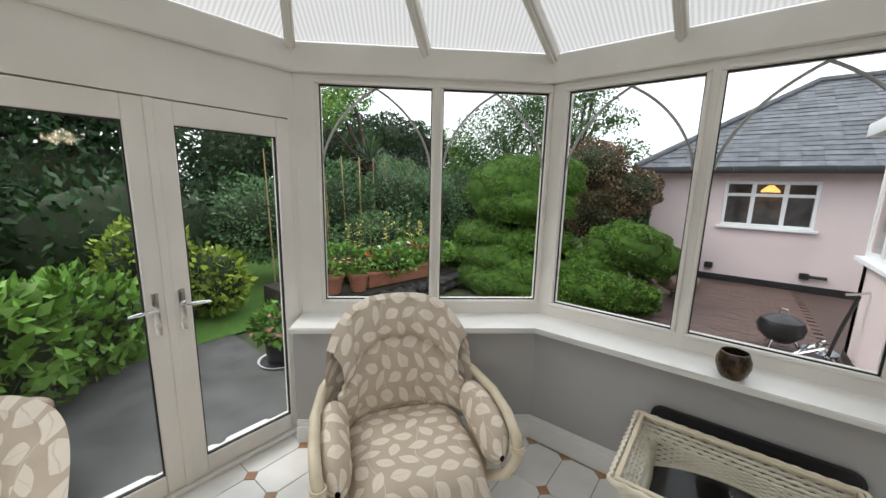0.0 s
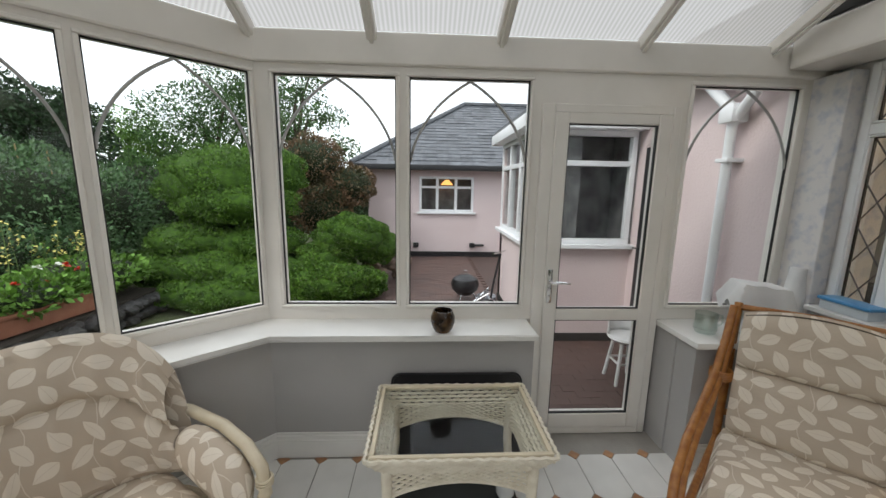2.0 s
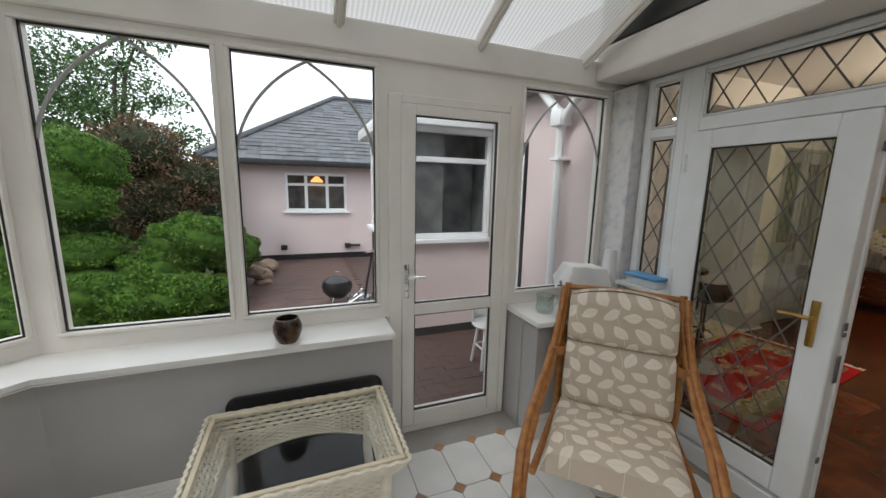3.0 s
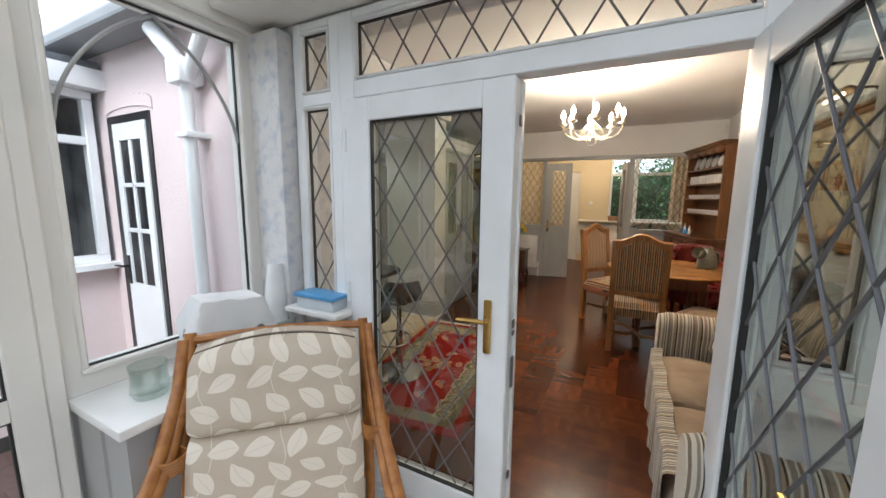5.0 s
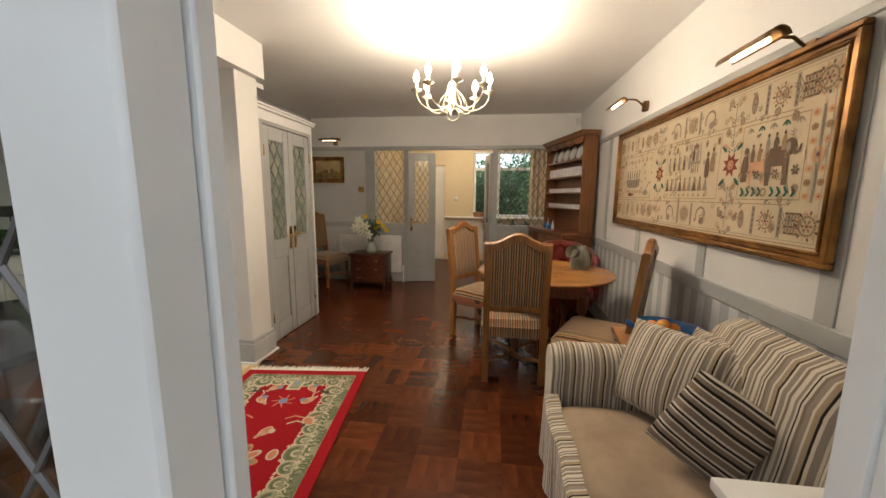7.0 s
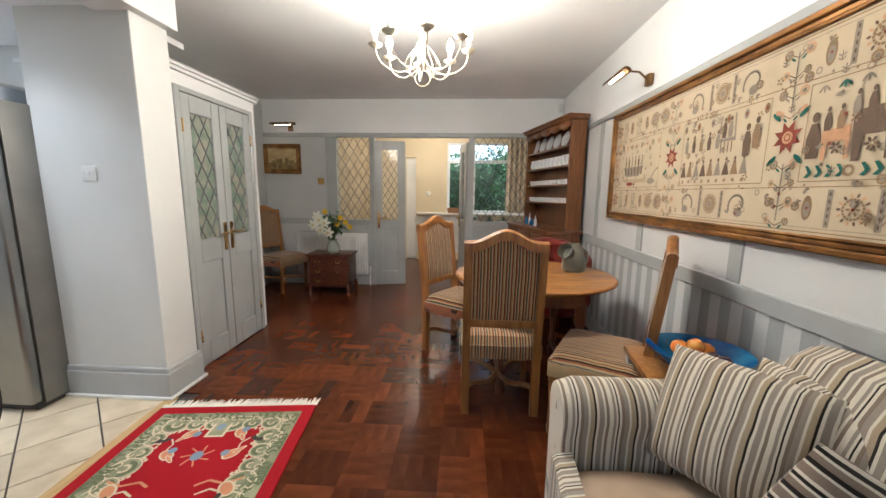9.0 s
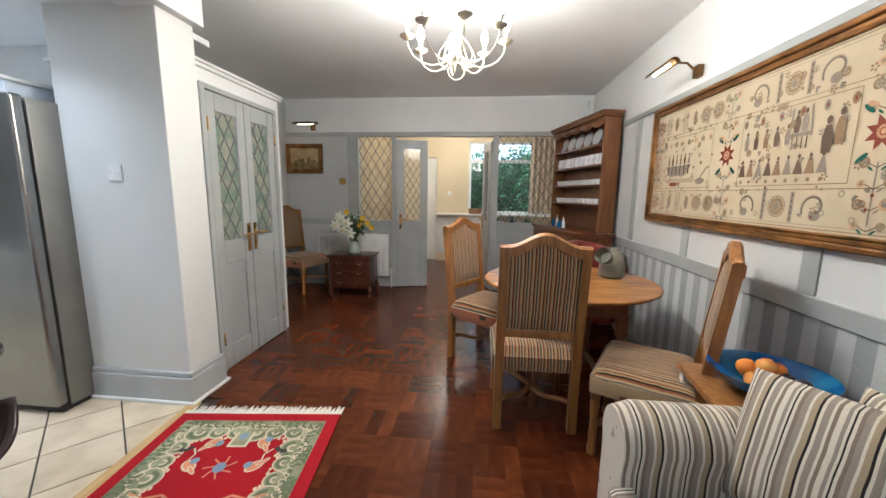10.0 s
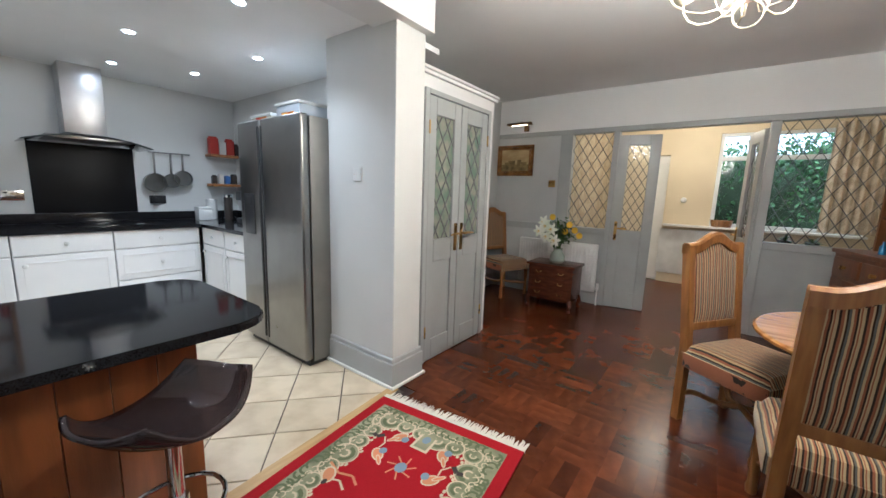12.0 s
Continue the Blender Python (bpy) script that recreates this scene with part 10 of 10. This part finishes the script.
t = thing("kettle_barbecue", "round black kettle barbecue on the paving", "barbecue", pose(-1.78, 5.5, GZ))
bm = B()
lathe(bm, [(0, 0.10), (0.12, 0.12), (0.21, 0.21), (0.23, 0.30), (0.20, 0.38), (0.10, 0.44), (0, 0.455)], 24)
part("bowl", bm, BLACK_PLASTIC, t)
bm = B()
tube(bm, [(-0.04, 0, 0.45), (-0.03, 0, 0.51), (0.03, 0, 0.51), (0.04, 0, 0.45)], 0.008, 6)
part("lid_handle", bm, CHROME, t)
for k in range(3):
    a = k * 2.09
    bm = B()
    cyl(bm, (0.12 * math.cos(a), 0.12 * math.sin(a), 0.16), (0.22 * math.cos(a), 0.22 * math.sin(a), 0), 0.012, seg=6)
    part("leg", bm, CHROME, t)
t = thing("scooter", "silver kick scooter leaning against the pink wall", "scooter", pose(-1.42, 4.9, GZ))
bm = B()
box(bm, -0.05, -0.3, 0.08, 0.05, 0.25, 0.10, 0.01)
part("deck", bm, CHROME, t)
bm = B()
tube(bm, [(0, 0.28, 0.08), (0.06, 0.30, 0.45), (0.14, 0.30, 0.85)], 0.018, 8)
part("steering_post", bm, BLACK_PLASTIC, t)
bm = B()
tube(bm, [(0.02, 0.22, 0.86), (0.14, 0.30, 0.87), (0.26, 0.36, 0.90)], 0.014, 8)
part("handlebar", bm, CHROME, t)
for y in (-0.33, 0.30):
    bm = B()
    cyl(bm, (-0.02, y, 0.065), (0.02, y, 0.065), 0.065, seg=18)
    part("wheel", bm, BLACK_PLASTIC, t)
t = thing("garden_tools", "heap of steel and blue garden bits by the wall", "tools", pose(-1.50, 5.25, GZ))
bm = B()
rnd = random.Random(51)
for k in range(9):
    a = rnd.uniform(0, 6.28)
    tube(bm, [(0.2 * math.cos(a), 0.15 * math.sin(a), 0.02), (rnd.uniform(-0.1, 0.1), rnd.uniform(-0.1, 0.1), rnd.uniform(0.1, 0.3))], 0.018, 6)
part("tool", bm, CHROME, t)
bm = B()
lathe(bm, [(0, 0), (0.13, 0), (0.16, 0.14), (0.15, 0.14), (0, 0.02)], 18, Matrix.Translation((0.05, 0.1, 0)))
part("bucket", bm, mat("galvanised", (0.40, 0.42, 0.45), 0.4, 0.8), t)

# ---- floor pieces ----
def shared_piece(name, mesh, parent, m):
    ob = new(name, mesh)
    ob.parent = parent
    ob.matrix_world = m
    return ob


def piece_mesh(name, outline, h, bev, material):
    """A slab with a chamfered top edge, 12 to 50 triangles."""
    bm = B()
    n = len(outline)
    cx, cy = sum(p[0] for p in outline) / n, sum(p[1] for p in outline) / n
    lo = [bm.verts.new((x, y, 0)) for x, y in outline]
    mid = [bm.verts.new((x, y, h - bev)) for x, y in outline]
    k = 1 - bev / max(0.02, math.hypot(outline[0][0] - cx, outline[0][1] - cy))
    hi = [bm.verts.new((cx + (x - cx) * k, cy + (y - cy) * k, h)) for x, y in outline]
    bm.faces.new(hi)
    for a, b in ((lo, mid), (mid, hi)):
        for i in range(n):
            j = (i + 1) % n
            bm.faces.new((a[i], a[j], b[j], b[i]))
    bmesh.ops.recalc_face_normals(bm, faces=bm.faces)
    me = bpy.data.meshes.new(name)
    bm.to_mesh(me)
    bm.free()
    me.materials.append(material)
    return me


def inside(x, y, poly):
    c = False
    for (x0, y0), (x1, y1) in zip(poly, poly[1:] + poly[:1]):
        if (y0 > y) != (y1 > y) and x < (x1 - x0) * (y - y0) / (y1 - y0) + x0:
            c = not c
    return c


# conservatory: long octagons with tan insets
GX, GY, g = 0.2255, 0.336, 0.0025
cr = 0.042
octo = [(-GX / 2 + cr, -GY / 2 + g), (GX / 2 - cr, -GY / 2 + g), (GX / 2 - g, -GY / 2 + cr), (GX / 2 - g, GY / 2 - cr), (GX / 2 - cr, GY / 2 - g), (-GX / 2 + cr, GY / 2 - g), (-GX / 2 + g, GY / 2 - cr), (-GX / 2 + g, -GY / 2 + cr)]
dia = [(0, -cr + g * 1.6), (cr - g * 1.6, 0), (0, cr - g * 1.6), (-cr + g * 1.6, 0)]
OCT, DIA = piece_mesh("tile", octo, 0.009, 0.0015, TILE_WHITE), piece_mesh("inset_tile", dia, 0.009, 0.0012, TILE_TAN)
cons = [(-4.62, -0.58), (-4.62, 0.95), (-3.42, 2.04), (-0.03, 2.04), (-0.03, -1.70), (-3.45, -1.70)]
fl = bpy.data.objects["floor_conservatory"]
far = B()
rnd = random.Random(2)
for i in range(-2, 22):
    for j in range(-2, 13):
        x, y = -4.402 + i * GX, 1.81 - j * GY
        if inside(x, y, cons) and -0.62 < y + 0.0:
            shared_piece("inset_tile", DIA, fl, pose(x, y, CF - 0.0085 + rnd.uniform(-0.0003, 0.0003)))
        xc, yc = x + GX / 2, y - GY / 2
        if inside(xc, yc, [(-4.8, -1.9), (-4.8, 0.85), (-3.5, 2.1), (0.1, 2.1), (0.1, -1.9)]) and xc < -0.05 and yc < 1.95 and yc > -0.75:
            shared_piece("tile", OCT, fl, pose(xc, yc, CF - 0.0085 + rnd.uniform(-0.0003, 0.0003)))

# kitchen: square stone tiles laid askew
S = 0.318
sq = [(-S / 2 + 0.004, -S / 2 + 0.004), (S / 2 - 0.004, -S / 2 + 0.004), (S / 2 - 0.004, S / 2 - 0.004), (-S / 2 + 0.004, S / 2 - 0.004)]
SQ = piece_mesh("floor_tile", sq, 0.010, 0.002, TILE_CREAM)
fl = bpy.data.objects["floor_kitchen"]
a0 = radians(48.7)
for i in range(-14, 16):
    for j in range(-14, 16):
        u, v = (i + 0.5) * S, (j + 0.5) * S
        x, y = 1.742 + u * math.cos(a0) - v * math.sin(a0), 2.648 + u * math.sin(a0) + v * math.cos(a0)
        lim = 2.245 - (2.27 - x) * 0.085
        if -0.1 < x < 2.85 and lim + 0.20 < y < 5.2 and not (x > 2.2 and y < 3.0):
            shared_piece("floor_tile", SQ, fl, pose(x, y, -0.009 + rnd.uniform(-0.0004, 0.0004), 0, 0, 48.7))
# cut tiles along the threshold and column, clipped to the edge
def clip(poly, a, b, c):
    """Keeps the part of poly where a x + b y >= c."""
    out = []
    for p, q in zip(poly, poly[1:] + poly[:1]):
        dp, dq = a * p[0] + b * p[1] - c, a * q[0] + b * q[1] - c
        if dp >= 0:
            out.append(p)
        if dp * dq < 0:
            f = dp / (dp - dq)
            out.append((p[0] + (q[0] - p[0]) * f, p[1] + (q[1] - p[1]) * f))
    return out


for i in range(-14, 16):
    for j in range(-14, 16):
        u, v = (i + 0.5) * S, (j + 0.5) * S
        x, y = 1.742 + u * math.cos(a0) - v * math.sin(a0), 2.648 + u * math.sin(a0) + v * math.cos(a0)
        lim = 2.245 - (2.27 - x) * 0.085
        if not (-0.1 < x < 2.9) or (lim + 0.20 < y and not (x > 2.2 and y < 3.0)) or y > 3.3:
            continue
        pts = [(x + a * math.cos(a0) - b * math.sin(a0), y + a * math.sin(a0) + b * math.cos(a0)) for a, b in sq]
        pts = clip(pts, -0.085, 1.0, 2.245 - 2.27 * 0.085 + 0.0)
        if len(pts) > 2 and y < 2.95:
            pts = clip(pts, -1, 0, -2.30)
        if len(pts) < 3:
            continue
        cx, cy = sum(p[0] for p in pts) / len(pts), sum(p[1] for p in pts) / len(pts)
        me = piece_mesh("floor_tile", [(p[0] - cx, p[1] - cy) for p in pts], 0.010, 0.001, TILE_CREAM)
        shared_piece("floor_tile", me, fl, pose(cx, cy, -0.009))

# parquet: basket-weave panels of three fingers, each panel cut from one board; near panels as pieces
FINGER = [(-0.1139, -0.0379), (0.1139, -0.0379), (0.1139, 0.0379), (-0.1139, 0.0379)]
PAR = [piece_mesh("parquet_block", FINGER, 0.006, 0.0002, m) for m in PARQUET_SHADES]
fl = bpy.data.objects["floor_dining"]
rnd = random.Random(13)
P = 0.228
blocks = []
for i in range(0, 33):
    for j in range(0, 18):
        x, y = 0.05 + (i + 0.5) * P, -0.85 + (j + 0.5) * P
        if y > 3.2 or (x < 2.30 and y > 2.20 - (2.27 - x) * 0.085) or (x < 3.5 and y > 2.36):
            continue
        shade = rnd.choice((0, 1, 1, 2, 2, 2, 3, 3, 4, 4, 5))
        for k in range(3):
            o = (k - 1) * P / 3
            sh = shade if rnd.random() < 0.85 else rnd.randrange(6)
            blocks.append((x, y + o, 0, sh) if (i + j) % 2 else (x + o, y, 90, sh))
near = sorted(blocks, key=lambda b: math.hypot(b[0] - 2.0, b[1] - 1.1))
for x, y, r, sh in near[:300]:
    shared_piece("parquet_block", PAR[sh], fl, pose(x, y, -0.0058, 0, 0, r))
verts, faces, shades = [], [], []
for x, y, r, sh in near[300:]:
    hx, hy = (0.114, 0.038) if r == 0 else (0.038, 0.114)
    b = len(verts)
    verts += [(x - hx, y - hy, 0.0), (x + hx, y - hy, 0.0), (x + hx, y + hy, 0.0), (x - hx, y + hy, 0.0), (x - hx, y - hy, -0.006), (x + hx, y - hy, -0.006), (x + hx, y + hy, -0.006), (x - hx, y + hy, -0.006)]
    faces += [(b, b + 1, b + 2, b + 3), (b, b + 4, b + 5, b + 1), (b + 1, b + 5, b + 6, b + 2), (b + 2, b + 6, b + 7, b + 3), (b + 3, b + 7, b + 4, b)]
    shades += [sh] * 5
me = bpy.data.meshes.new("parquet_blocks")
me.from_pydata(verts, [], faces)
for m in PARQUET_SHADES:
    m = m.copy()
    nt = m.node_tree
    oi = [q for q in nt.nodes if q.type == "OBJECT_INFO"][0]
    nt.links.new(nt.nodes.new("ShaderNodeNewGeometry").outputs["Random Per Island"], oi.outputs["Random"].links[0].to_socket)
    me.materials.append(m)
me.polygons.foreach_set("material_index", shades)
ob = new("parquet_blocks", me)
ob.parent = fl
tagged(ob, "remaining mahogany parquet blocks", "", "", "stuff")

# block paving of the yard
PB = piece_mesh("paving_block", [(-0.0993, -0.0493), (0.0993, -0.0493), (0.0993, 0.0493), (-0.0993, 0.0493)], 0.03, 0.002, PAVING)
fl = bpy.data.objects["pavement"]
spots = []
for i in range(36):
    for j in range(72):
        x, y = -3.55 + (i + (0.5 if j % 2 else 0.0)) * 0.2, 2.35 + j * 0.1
        if x < 0.0 and y < 9.2 and not (x > -1.25 and y > 3.9):
            spots.append((x, y))
spots.sort(key=lambda p: math.hypot(p[0] + 1.2, p[1] - 3.0))
for x, y in spots[:280]:
    shared_piece("paving_block", PB, fl, pose(x, y, GZ - 0.012 + rnd.uniform(-0.002, 0.002)))
verts, faces = [], []
for x, y in spots[280:]:
    b, z = len(verts), GZ + 0.017 + rnd.uniform(-0.002, 0.002)
    verts += [(x - 0.098, y - 0.048, z), (x + 0.098, y - 0.048, z), (x + 0.098, y + 0.048, z), (x - 0.098, y + 0.048, z), (x - 0.098, y - 0.048, z - 0.03), (x + 0.098, y - 0.048, z - 0.03), (x + 0.098, y + 0.048, z - 0.03), (x - 0.098, y + 0.048, z - 0.03)]
    faces += [(b, b + 1, b + 2, b + 3), (b, b + 4, b + 5, b + 1), (b + 1, b + 5, b + 6, b + 2), (b + 2, b + 6, b + 7, b + 3), (b + 3, b + 7, b + 4, b)]
me = bpy.data.meshes.new("paving_blocks")
me.from_pydata(verts, [], faces)
PAVING_I = PAVING.copy()
PAVING_I.name = "paving_islands"
nt = PAVING_I.node_tree
oi = [q for q in nt.nodes if q.type == "OBJECT_INFO"][0]
tgt = oi.outputs["Random"].links[0].to_socket
nt.links.new(nt.nodes.new("ShaderNodeNewGeometry").outputs["Random Per Island"], tgt)
me.materials.append(PAVING_I)
ob = new("paving_blocks", me)
ob.parent = fl
tagged(ob, "remaining red paving blocks", "", "", "stuff")
